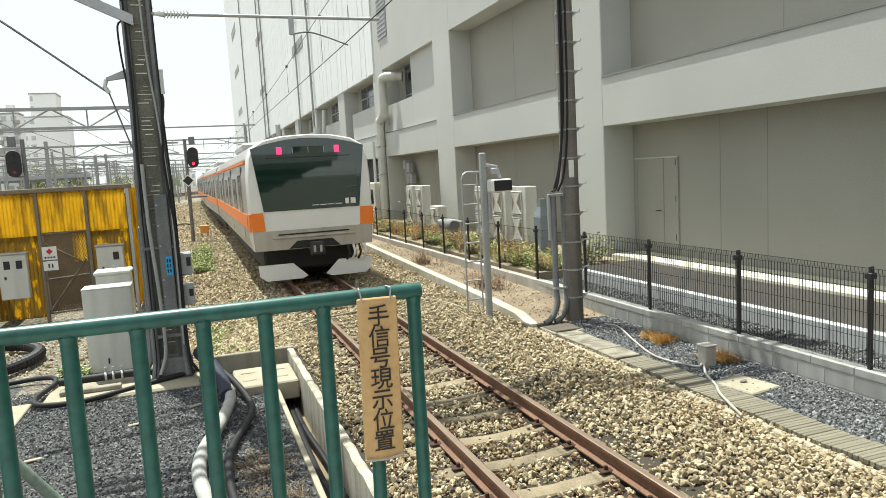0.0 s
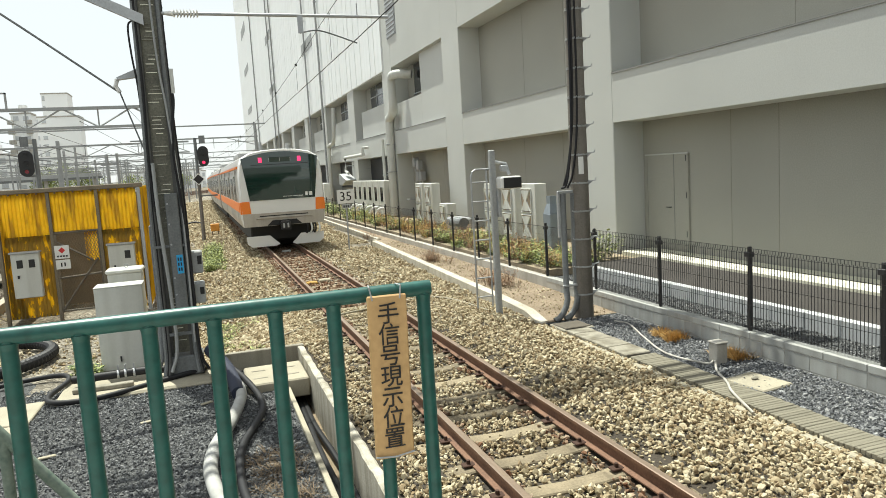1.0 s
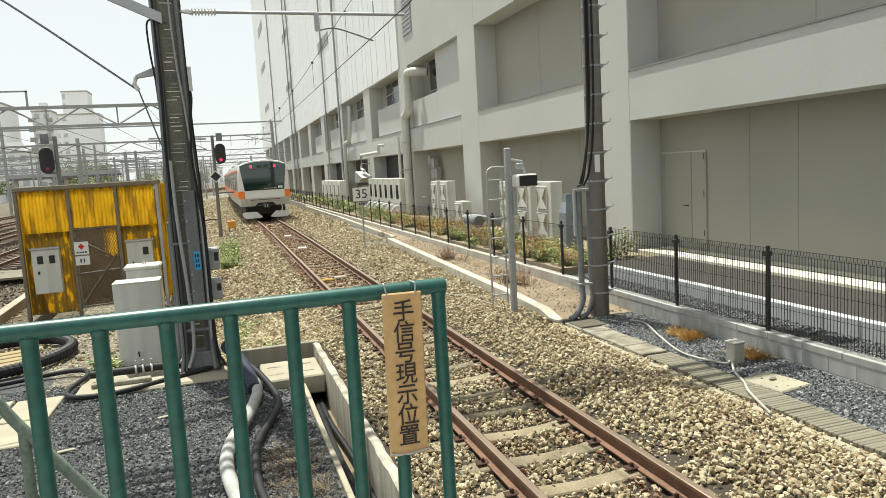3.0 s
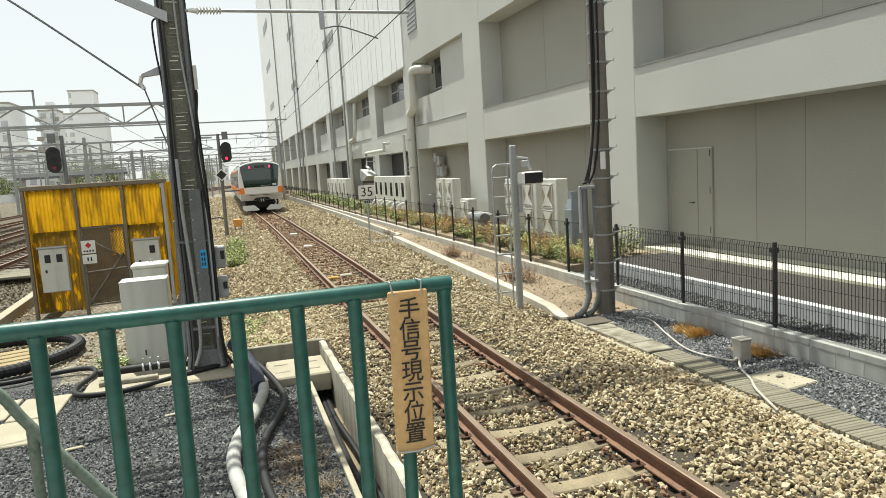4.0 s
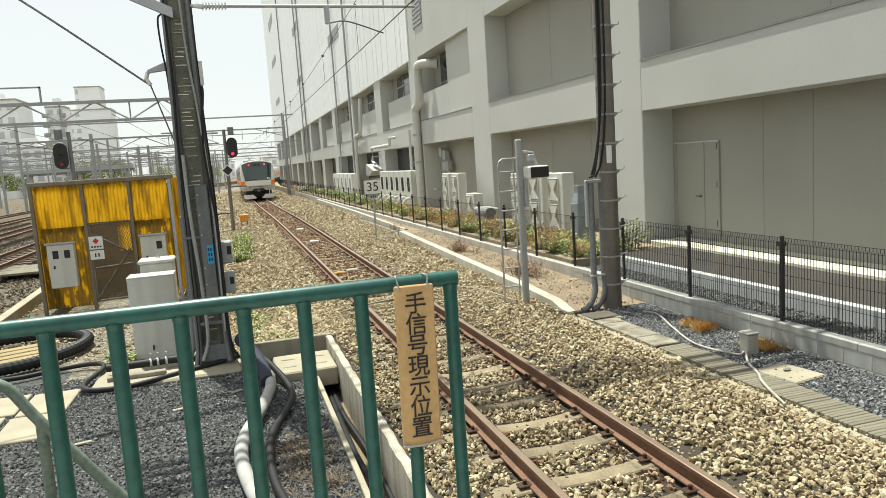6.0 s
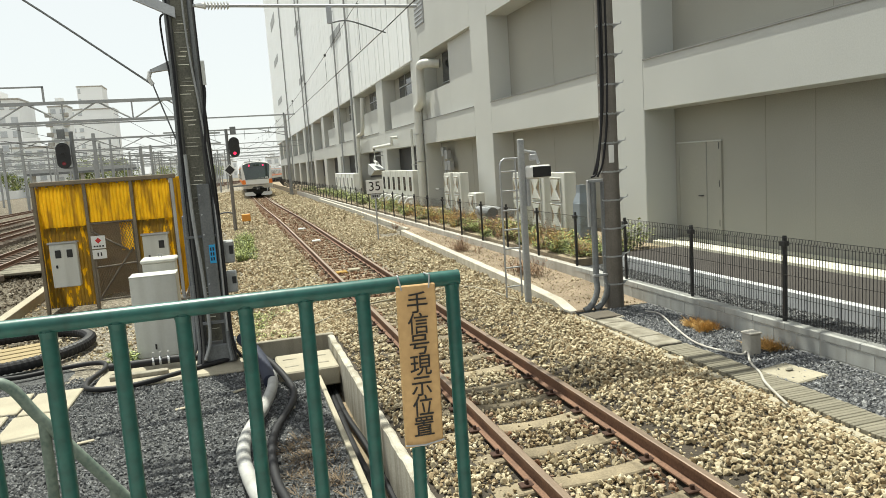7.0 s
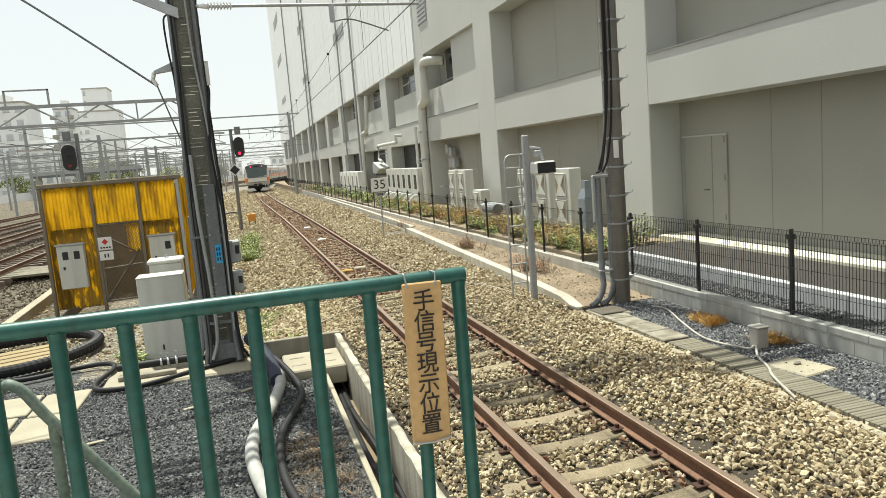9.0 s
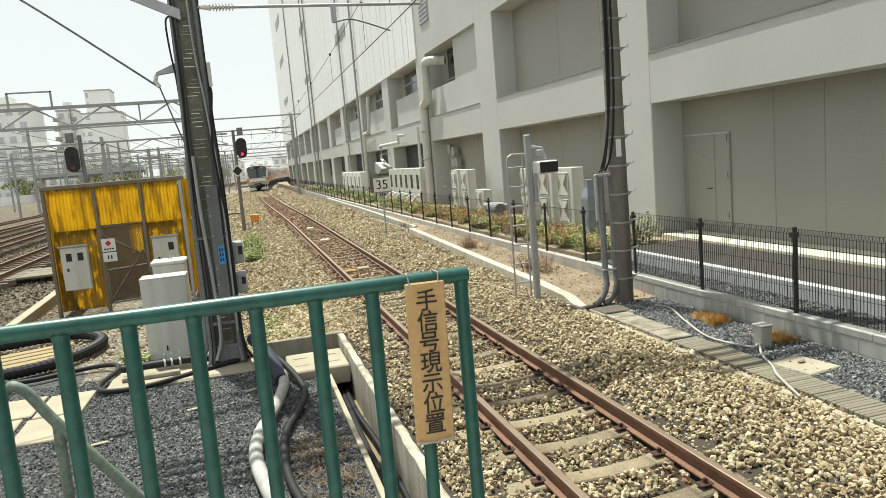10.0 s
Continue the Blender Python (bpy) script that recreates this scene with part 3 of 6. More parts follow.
wall_pipe([(6.95, 41.6, 4.0), (6.62, 41.6, 4.0), (6.62, 41.6, 3.6), (6.62, 47.2, 3.6), (6.62, 47.2, 2.7), (6.62, 46.4, 2.55)], 0.10, "pale pipe bracketed along the beam")
for y, z in ((34.0, 2.9), (33.5, 2.2), (33.0, 2.2), (33.4, 2.75)):
    jb = thing("junction_box", "small grey junction box on the column", "box", "wall boxes", FACE + 0.55, y, z)
    part("case", box(B(), (-0.12, -0.2, -0.22), (0.12, 0.2, 0.22), 0.02), GALV, jb)
    part("conduit", tube(B(), [(0, 0, -0.2), (0, 0, -z + 0.2)], 0.025, 8), GALV, jb)


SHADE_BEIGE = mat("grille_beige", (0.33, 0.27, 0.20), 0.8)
SLATE = mat("slate_paint", (0.20, 0.23, 0.26), 0.5, 0.1, 0.15)


def fan_unit(y, x=6.05, two=True, label="tall cream outdoor air-conditioning unit with two fan grilles"):
    """An outdoor unit with its fans towards the track."""
    h = 1.74 if two else 0.95
    u = thing("outdoor_unit", label, "air conditioner", "outdoor units", x, y, 0.2)
    part("case", box(B(), (0, -0.46, 0.1), (0.36, 0.46, h), 0.015), OFFWHITE, u)
    part("foot", box(B(), (0.02, -0.4, 0), (0.34, -0.3, 0.1)), CONCRETE, u)
    part("foot", box(B(), (0.02, 0.3, 0), (0.34, 0.4, 0.1)), CONCRETE, u)
    for i in range(2 if two else 1):
        zc = 0.52 + 0.74 * i
        gr = part("fan_recess", box(B(), (-0.012, -0.22, zc - 0.33), (0.01, 0.42, zc + 0.33), 0.004), SHADE_BEIGE, u)
        for sg in (-1, 1):
            part("fan_guard", prism(B(), [(0.10 - 0.27, zc + sg * 0.29), (0.10 + 0.27, zc + sg * 0.29), (0.10 + 0.06, zc), (0.10 - 0.06, zc)], 0, -0.05, -0.012), OFFWHITE, gr)
        part("fan_frame", tube(B(), [(-0.02, -0.22, zc - 0.33), (-0.02, 0.42, zc - 0.33), (-0.02, 0.42, zc + 0.33), (-0.02, -0.22, zc + 0.33), (-0.02, -0.22, zc - 0.33)], 0.02, 6), OFFWHITE, gr)
    return u


for y in (18.2, 19.55, 21.0, 27.5, 28.8):
    fan_unit(y)
fan_unit(26.0, 6.15, False, "low cream outdoor unit with one fan grille")
for i in range(6):
    y = 36.6 + 1.35 * i
    u = thing("outdoor_unit", "cream outdoor unit with a dark vertical grille", "air conditioner", "row of far outdoor units", 6.35, y, 0.15)
    part("case", box(B(), (0, -0.62, 0.1), (0.6, 0.62, 1.9), 0.02), OFFWHITE, u)
    part("grille", box(B(), (-0.01, -0.25, 0.8), (0.02, 0.25, 1.55)), WINDOW_DARK, u)
    part("foot", box(B(), (0.05, -0.5, 0), (0.55, 0.5, 0.1)), CONCRETE, u)
    part("pipe_bundle", tube(B(), curve_pts([(0.0, -0.3, 0.45), (-0.25, -0.3, 0.42), (-0.38, -0.2, 0.2), (-0.35, 0.2, 0.12), (-0.3, 0.65, 0.14)], 5), 0.075, 10), WHITE, u, "white lagged pipes", True)
for i in range(5):
    u = thing("outdoor_unit", "white outdoor unit beside the fence", "air conditioner", "row of distant outdoor units", 6.3, 55.5 + 2.1 * i, 0.15)
    part("case", box(B(), (0, -0.8, 0.0), (0.6, 0.8, 1.75), 0.02), WHITE, u)
    part("grille", box(B(), (-0.01, -0.3, 0.5), (0.02, 0.3, 1.4)), JOINT_DARK, u)
u = thing("gas_meter_cabinet", "blue-grey stepped metal cabinet beside the outdoor units", "cabinet", x=5.95, y=16.6, z=0.13)
part("case", box(B(), (-0.16, -0.2, 0), (0.16, 0.2, 1.05), 0.02), SLATE, u)
part("neck", rings(B(), [[(0.15 * a, 0.19 * b, 1.05) for a, b in ((-1, -1), (1, -1), (1, 1), (-1, 1))], [(0.09 * a, 0.1 * b, 1.3) for a, b in ((-1, -1), (1, -1), (1, 1), (-1, 1))], [(0.09 * a, 0.1 * b, 1.5) for a, b in ((-1, -1), (1, -1), (1, 1), (-1, 1))]]), SLATE, u)
u = thing("pump_unit", "grey pump housing on a concrete slab among weeds", "pump", x=5.9, y=23.8, z=0.15)
part("slab", box(B(), (-0.5, -1.1, 0), (0.5, 1.1, 0.12), 0.03), CONCRETE, u)
part("housing", box(B(), (-0.25, -0.8, 0.12), (0.3, 0.5, 0.6), 0.06), GALV, u)
part("motor", tube(B(), [(-0.1, -0.95, 0.42), (-0.1, 0.1, 0.42)], 0.2, 14), GALV_DARK, u)
hood = thing("exhaust_hood", "pale grey fan-shaped exhaust hood on the wall", "vent", x=6.5, y=47.0, z=2.1)
part("hood", prism(B(), [(-1.2, 0.0), (1.0, 0.45), (1.3, 0.2), (1.2, -0.3), (0.3, -0.35)], 0, -0.2, 0.5), GALV_PALE, hood)
part("stub", tube(B(), [(0.1, 0.9, 0.0), (0.6, 0.9, 0.0)], 0.15, 12), GALV_PALE, hood)


# ---- strip between building and fence ----
bm = B()
box(bm, (5.28, -8, -0.4), (FACE - 0.06, 14.0, GROUND_R))
solo("path", bm, ASPHALT, "dark asphalt service path along the building", "path", "structure")
kerb_r = thing("path_kerb", "white concrete kerb stones of the service path", "kerb", kind="structure")
KB = mesh_of("kerb_stone", box(B(), (5.14, 0.004, -0.4), (5.28, 0.596, 0.215), 0.012), mat("kerb_white", (0.44, 0.45, 0.455), 0.85, 0, 0.1, 3, 60, 0.2, random_amount=0.3))
for k in range(37):
    piece("kerb_stone", KB, kerb_r, 0, -8 + 0.6 * k, 0)
solo("gravel_strip", box(B(), (4.36, -8, -0.4), (5.14, 14.0, -0.03)), GRAVEL_BED, "strip of dark gravel inside the fence", "gravel", "structure")
solo("planting_soil", box(B(), (4.36, 14.0, -0.4), (FACE + 0.9, 152, 0.13)), mat("soil", (0.27, 0.22, 0.15), 0.95, 0, 0.3, 2, 40, 0.6, 0.02), "dry brown soil along the building", "soil", "structure")
stones("gravel", scatter(5000, 4.38, 5.12, 4, 13.5, 0.02, 0.05, lambda x, y: -0.03, lambda x, y, q: False), PEBBLE, "loose dark gravel inside the fence", "gravel", False)

# ---- low block wall and mesh fence ----
FX = 4.28
wall_blk = thing("block_wall", "low grey concrete block wall under the fence", "wall", kind="structure")
BLK = mesh_of("block", box(B(), (4.20, 0.003, 0.003), (4.355, 0.397, 0.197), 0.006), BLOCK)
CAP = mesh_of("block", box(B(), (4.195, 0.003, 0.003), (4.36, 0.597, 0.097), 0.008), BLOCK)
for j in range(2):
    for k in range(38):
        piece("block", BLK, wall_blk, 0, -2.0 + 0.4 * k - 0.2 * j, -0.45 + 0.2 * j)
for k in range(26):
    piece("block", CAP, wall_blk, 0, -2.0 + 0.6 * k, -0.05)
part("mortar_core", box(B(), (4.205, -8, -0.44), (4.35, 13.2, 0.035)), CONCRETE, wall_blk)


def sweep_wall(name, pts, w, z0, tops, material, label, category="wall"):
    bm = B()
    loops = []
    for i, (x, y) in enumerate(pts):
        z1 = tops[i] if isinstance(tops, tuple) else tops
        loops.append([(x - w / 2, y, z0), (x + w / 2, y, z0), (x + w / 2, y, z1 - 0.01), (x + w / 2 - 0.015, y, z1), (x - w / 2 + 0.015, y, z1), (x - w / 2, y, z1 - 0.01)])
    return solo(name, rings(bm, loops), material, label, category, "structure")


FENCE_LINE = [(4.28, 13.2), (4.28, 60), (4.40, 80), (4.75, 112), (6.6, 150), (10.5, 190)]
sweep_wall("block_wall", FENCE_LINE, 0.16, -0.42, 0.045, CONCRETE, "low smooth concrete wall under the far fence")


def fence_x(y):
    return float(np.interp(y, [p[1] for p in FENCE_LINE], [p[0] for p in FENCE_LINE]))


fence = thing("mesh_fence", "black steel mesh fence on a low concrete wall", "fence")
POST = mesh_of("post", box(B(), (-0.023, -0.023, 0), (0.023, 0.023, 1.17), 0.006), STEEL_DARK)
bm = B()
for k in range(41):
    y = 0.02 + k * 0.049
    box(bm, (-0.003, y - 0.003, 0.05), (0.003, y + 0.003, 1.10))
    box(bm, (-0.028, y - 0.0022, 1.10), (-0.0222, y + 0.0022, 1.15))
for z in (0.07, 0.36, 0.65, 0.92, 1.08, 1.15):
    box(bm, (-0.006, 0.0, z - 0.003), (0.000, 2.01, z + 0.003))
MESHP = mesh_of("mesh_panel", bm, STEEL_DARK)
bm = B()
for k in range(41):
    y = 0.02 + k * 0.049
    box(bm, (-0.001, y - 0.001, 0.05), (0.001, y + 0.001, 1.10))
for z in (0.07, 0.36, 0.65, 0.92):
    box(bm, (-0.004, 0.0, z - 0.0012), (-0.001, 2.01, z + 0.0012))
box(bm, (-0.006, 0.0, 1.09), (0.003, 2.01, 1.10))
MESHF = mesh_of("mesh_panel", bm, STEEL_DARK)
for k in range(-3, 68):
    y = 7.68 + 2.01 * k
    dx = fence_x(y + 2.01) - fence_x(y) if y > 13 else 0.0
    x = fence_x(y) if y > 13 else FX
    piece("post", POST, fence, x, y, 0.045)
    piece("mesh_panel", MESHP if y < 11 else MESHF, fence, x - 0.03, y, 0.045, -math.atan2(dx, 2.01))
    if k < 20:
        part("clamp", box(B(), (x - 0.05, y - 0.05, 0.045 + 1.03), (x + 0.035, y + 0.05, 0.045 + 1.10), 0.008), STEEL_DARK, fence)

# ---- kerb and strip on the track side of the fence ----
PEBBLE_PALE = stone_mat("pale_gravel", ((0.043, 0.044, 0.047), (0.102, 0.105, 0.111), (0.162, 0.166, 0.174), (0.238, 0.242, 0.246), (0.357, 0.357, 0.348)))
KERB_PALE = mat("kerb_pale", (0.40, 0.365, 0.295), 0.9, 0, 0.4, 1.6, 60, 0.5, 0.004, tint=(0.47, 0.44, 0.37), dirt=0.2)
sweep_wall("kerb", [(2.76, 10.75), (2.80, 11.6), (2.89, 13.2), (3.0, 16.0), (3.46, 26.6)], 0.20, -0.45, (-0.30, -0.15, -0.13, -0.12, -0.10), KERB_PALE, "pale concrete kerb edging the ballast", "kerb")
sweep_wall("kerb", [(3.70, 26.9), (4.02, 41.0), (4.16, 60.0)], 0.14, -0.45, -0.06, KERB_PALE, "pale concrete kerb edging the ballast", "kerb")
sweep_wall("kerb", [(3.40, 26.65), (3.74, 26.95)], 0.16, -0.45, -0.075, KERB_PALE, "short step in the concrete kerb", "kerb")
bm = B()
rings(bm, [[(a, y, -0.45), (4.20, y, -0.45), (4.20, y, z), (a, y, z)] for a, y, z in ((2.80, 10.9, -0.26), (2.95, 13.2, -0.19), (3.05, 16, -0.16), (3.5, 26.6, -0.12), (3.75, 27, -0.12), (4.05, 41, -0.12), (4.17, 60, -0.12))])
solo("verge", bm, mat("dirt_verge", (0.19, 0.135, 0.085), 0.95, 0, 0.5, 1.5, 60, 0.8, 0.02, tint=(0.235, 0.185, 0.13)), "sandy dirt verge between kerb and wall", "ground", "structure")
bm = B()
box(bm, (2.74, -4, -0.45), (4.20, 10.9, -0.27))
solo("gravel_strip", bm, GRAVEL_BED, "strip of blue-grey gravel beside the trough lids", "gravel", "structure")
stones("gravel", scatter(15000, 3.14, 4.19, 3.5, 10.8, 0.018, 0.05, lambda x, y: -0.27, lambda x, y, q: False), PEBBLE_PALE, "loose blue-grey gravel beside the wall", "gravel", False)
stones("gravel", scatter(3800, 3.05, 4.18, 10.8, 26, 0.015, 0.05, lambda x, y: float(np.interp(y, (10.9, 13.2, 16, 26.6), (-0.26, -0.19, -0.16, -0.12))), lambda x, y, q: x < 2.95 + (y - 11) * 0.045), STONE, "scattered stones on the verge", "gravel", False)

stones("ballast", scatter(2600, 2.42, 2.72, 2.4, 10.9, 0.03, 0.07, lambda x, y: -0.285, lambda x, y, q: False), STONE, "ballast spilling against the trough lids", "ballast")
trough = thing("cable_trough", "row of weathered concrete trough lids flush with the gravel", "cable trough")
PK = mesh_of("lid_slat", box(B(), (-0.205, -0.0272, -0.05), (0.205, 0.0272, 0), 0.006), PLANK)
for k in range(116):
    y = 1.7 + 0.0565 * k + 0.012 * (k // 9) * 0.3
    piece("lid_slat", PK, trough, 2.93 + random.uniform(-0.006, 0.006), y, -0.232 + random.uniform(-0.003, 0.003) + 0.006 * ((k // 9) % 3 - 1), random.uniform(-0.003, 0.003))
for k in range(4):
    part("trough_lid", box(B(), (2.73, 8.36 + 0.485 * k, -0.30), (3.135, 8.835 + 0.485 * k, -0.232 + 0.004 * (k % 2)), 0.012), CONCRETE_DIRTY, trough, "smooth worn concrete lid")
part("trough_body", box(B(), (2.735, 1.6, -0.42), (3.125, 10.8, -0.27)), CONCRETE_DIRTY, trough)
part("edge_beam", box(B(), (2.60, 1.6, -0.44), (2.69, 10.8, -0.262), 0.012), CONCRETE_WARM, trough)
mh = thing("manhole_cover", "dark flat cover beside the pole", "manhole cover", x=2.98, y=10.35, z=-0.24)
part("cover", box(B(), (-0.24, -0.22, 0), (0.24, 0.22, 0.03), 0.012), mat("cast_iron", (0.10, 0.085, 0.065), 0.8, 0.2, 0.3), mh)
part("rim", box(B(), (-0.28, -0.27, -0.03), (0.28, 0.27, 0.012), 0.01), CONCRETE_DIRTY, mh)
sl = thing("concrete_slab", "small sunlit concrete slab on the gravel", "slab", x=3.42, y=6.62, z=-0.29)
part("slab", box(B(), (-0.26, -0.30, 0), (0.24, 0.30, 0.05), 0.015), CONCRETE_WARM, sl).rotation_euler = (0, 0, 0.15)
part("chip", box(B(), (-0.05, 0.02, 0.05), (0.05, 0.08, 0.09), 0.02), CONCRETE_DIRTY, sl)
bp_ = thing("cable_post", "short square grey concrete cable post", "post", x=3.58, y=7.5, z=-0.3)
part("post_body", box(B(), (-0.085, -0.085, 0), (0.085, 0.085, 0.31), 0.012), CONCRETE, bp_)
part("cap", box(B(), (-0.095, -0.095, 0.31), (0.095, 0.095, 0.335), 0.008), CONCRETE, bp_)
part("conduit", tube(B(), curve_pts([(-0.06, 0.02, 0.07), (-0.22, -0.02, 0.07), (-0.33, 0.65, 0.06), (-0.07, 1.55, 0.06), (0.25, 2.45, 0.06), (0.2, 2.8, 0.05)], 8), 0.015, 8), CONCRETE, bp_, "pale plastic conduit", True)
part("conduit", tube(B(), curve_pts([(-0.1, -0.06, 0.09), (-0.31, -0.35, 0.06), (-0.55, -0.8, 0.085), (-0.78, -1.16, 0.10), (-0.98, -1.7, 0.06)], 8), 0.015, 8), CONCRETE, bp_, "pale plastic conduit", True)


# ---- plants ----
def weeds(name, spots, material, label, lean=0.5, per=26, leaf=(0.012, 0.05), category="weeds"):
    """Clumps of thin stems with small leaves: spots rows are x, y, z, height, spread."""
    rng = random.Random(len(spots) * 7 + per)
    verts, faces = [], []
    for x, y, z, h, r in spots:
        for i in range(per):
            a, d = rng.uniform(0, 6.283), r * rng.random() ** 0.6
            bx, by = x + d * math.cos(a) * 0.6, y + d * math.sin(a) * 0.6
            tx, ty = x + d * math.cos(a) * (1 + lean), y + d * math.sin(a) * (1 + lean)
            hh = h * rng.uniform(0.45, 1.1)
            w = rng.uniform(0.002, 0.005)
            n = len(verts)
            mx, my = bx * 0.6 + tx * 0.4, by * 0.6 + ty * 0.4
            verts += [(bx - w, by, z), (bx + w, by + w, z), (mx + w, my, z + hh * 0.6), (mx - w, my - w, z + hh * 0.6), (tx, ty, z + hh)]
            faces += [(n, n + 1, n + 2, n + 3), (n + 3, n + 2, n + 4)]
            if leaf:
                for k in range(5):
                    f = rng.uniform(0.25, 1.0)
                    cx, cy, cz = bx + (tx - bx) * f, by + (ty - by) * f, z + hh * f
                    l, b2 = rng.uniform(leaf[1] * 0.5, leaf[1] * 1.3), rng.uniform(leaf[0] * 0.6, leaf[0] * 1.4)
                    u, e = rng.uniform(0, 6.283), rng.uniform(-0.5, 0.7)
                    dx, dy, dz = l * math.cos(u), l * math.sin(u), l * e
                    px, py = -b2 * math.sin(u), b2 * math.cos(u)
                    n = len(verts)
                    verts += [(cx, cy, cz), (cx + dx * 0.5 + px, cy + dy * 0.5 + py, cz + dz * 0.5), (cx + dx, cy + dy, cz + dz), (cx + dx * 0.5 - px, cy + dy * 0.5 - py, cz + dz * 0.5)]
                    faces.append((n, n + 1, n + 2, n + 3))
    me = bpy.data.meshes.new(name)
    me.from_pydata(verts, [], faces)
    me.materials.append(material)
    return tagged(new(name, me), label, category, kind="stuff")


R_ = random.Random(5)
U = R_.uniform
spots = []
for i in range(190):
    y = 14.2 + 26 * R_.random() ** 1.3
    spots.append((U(4.5, 6.1), y, 0.12, U(0.10, 0.42), U(0.1, 0.28)))
weeds("weeds", spots, LEAF, "overgrown green and yellowish weeds behind the fence", leaf=(0.022, 0.09))
weeds("weeds", [(U(4.5, 5.9), 14.2 + 24 * R_.random(), 0.12, U(0.25, 0.6), U(0.1, 0.2)) for i in range(150)], DRY, "dry yellow stalks among the weeds", per=10, leaf=(0.012, 0.05))
weeds("weeds", [(U(4.5, 6.0), U(14.2, 30), 0.12, U(0.2, 0.55), U(0.1, 0.25)) for i in range(130)], RED_WEED, "brown withered stalks among the weeds", per=14, leaf=(0.015, 0.06))
weeds("weeds", [(U(4.5, 6.0), U(38, 80), 0.12, U(0.3, 0.6), U(0.2, 0.4)) for i in range(130)], LEAF, "green weeds further along the fence", per=14, leaf=(0.04, 0.13))
weeds("weeds", [(5.9, 14.4, 0.13, 0.7, 0.3), (6.3, 14.7, 0.13, 0.6, 0.3)], LEAF, "leafy weed at the end of the path", leaf=(0.035, 0.11), per=40)
weeds("dry_grass", [(3.92 + U(-0.16, 0.12), y + U(-0.1, 0.1), -0.27, U(0.07, 0.17), 0.13) for y in (7.45, 7.6, 7.75, 8.75, 8.87, 9.0) for k in range(3)], DRY, "flattened tuft of orange dry grass by the wall", lean=0.7, per=130, leaf=None)
weeds("weeds", [(U(3.25, 3.7), y + U(-0.5, 0.5), -0.17, U(0.25, 0.5), 0.2) for y in (14.2, 14.6, 15.0, 15.4, 18.8, 19.4, 20.0, 27.8) for k in range(3)], RED_WEED, "reddish withered weeds on the verge", per=16, leaf=(0.012, 0.045))
weeds("weeds", [(U(-2.75, -2.2), U(23, 31), -0.33, U(0.2, 0.6), U(0.1, 0.25)) for i in range(42)], LEAF, "green weeds on the ballast by the signal", leaf=(0.02, 0.07))
weeds("weeds", [(U(-2.6, -1.9), U(11.6, 14), -0.33, U(0.08, 0.2), U(0.1, 0.2)) for i in range(14)], LEAF, "small green weeds in the ballast", leaf=(0.014, 0.05))
weeds("weeds", [(U(-4.75, -4.45), U(11.6, 12.1), -0.4, U(0.15, 0.3), 0.12) for i in range(6)], LEAF, "green weeds beside the cabinet", leaf=(0.025, 0.08))
weeds("dry_grass", [(U(-2.5, -1.95), U(5.2, 7.6), -0.41, U(0.025, 0.07), 0.14) for i in range(60)], mat("pale_dry_grass", (0.15, 0.11, 0.07), 0.9, 0, 0.35, 6, 30, 0, island=1.0), "pale dry grass creeping over gravel", lean=1.0, per=24, leaf=None)


# ---- right line-side pole with conduits ----
rp = thing("line_pole", "dark round line-side pole with bands, cables and steps", "pole", x=3.57, y=10.95, z=-0.3)
part("shaft", tube(B(), [(0, 0, 0), (0.0, 0, 3), (0.0, 0, 6), (0.0, 0, 10.8)], 0.168, 24, 0.125), POLE_BROWN, rp, smooth=True)
for i in range(15):
    z = 0.45 + 0.49 * i
    r = 0.168 - 0.0046 * z
    bd_ = part("band", tube(B(), [(0, 0, z), (0, 0, z + 0.028)], r + 0.010, 24), GALV_PALE, rp)
    for q in range(7):
        a_ = -2.9 + 0.42 * q
        part("band_bolt", tube(B(), [((r + 0.008) * math.cos(a_), (r + 0.008) * math.sin(a_), z + 0.014), ((r + 0.035) * math.cos(a_), (r + 0.035) * math.sin(a_), z + 0.03)], 0.009, 6), GALV_PALE, bd_)
    sgn = 1
    st = part("step_bolt", tube(B(), [(r, -0.02, z + 0.02), (r + 0.14, -0.04, z + 0.05), (r + 0.15, -0.04, z + 0.09)], 0.011, 6), GALV, rp)
    part("gusset", prism(B(), [(r, z - 0.04), (r + 0.11, z + 0.05), (r, z + 0.05)], 1, -0.035, -0.028), GALV, st)
part("tag", box(B(), (-0.1, -0.172, 2.58), (0.0, -0.160, 2.88), 0.004), WHITE, rp, "blank white tag")
for dx, z0 in ((-0.13, 2.9), (-0.17, 2.6), (-0.05, 2.75)):
    part("cable", tube(B(), curve_pts([(dx, -0.11, 9.0), (dx, -0.13, 6.0), (dx - 0.02, -0.13, z0 + 0.9), (dx - 0.12, -0.1, z0 - 0.1), (dx - 0.22, -0.05, 2.35)], 6), 0.020, 8), CABLE, rp, smooth=True)
cf = thing("conduit_riser", "two grey steel cable conduits on a frame bending into the ground", "conduit", x=3.33, y=10.95, z=-0.3)
for dx in (-0.10, 0.10):
    part("conduit", tube(B(), [(dx, 0, 2.26), (dx, 0, 0.55)] + [(dx - 0.30 * (1 - math.cos(a)), -0.06, 0.55 - 0.5 * math.sin(a)) for a in (0.3, 0.6, 0.9, 1.2, 1.5)], 0.052, 12), GALV_DARK, cf, "grey conduit", True)
part("frame_bar", box(B(), (-0.2, -0.03, 2.26), (0.2, 0.03, 2.31), 0.006), GALV, cf)
part("frame_bar", box(B(), (-0.19, -0.07, 0.62), (0.2, -0.03, 0.66), 0.006), GALV, cf)
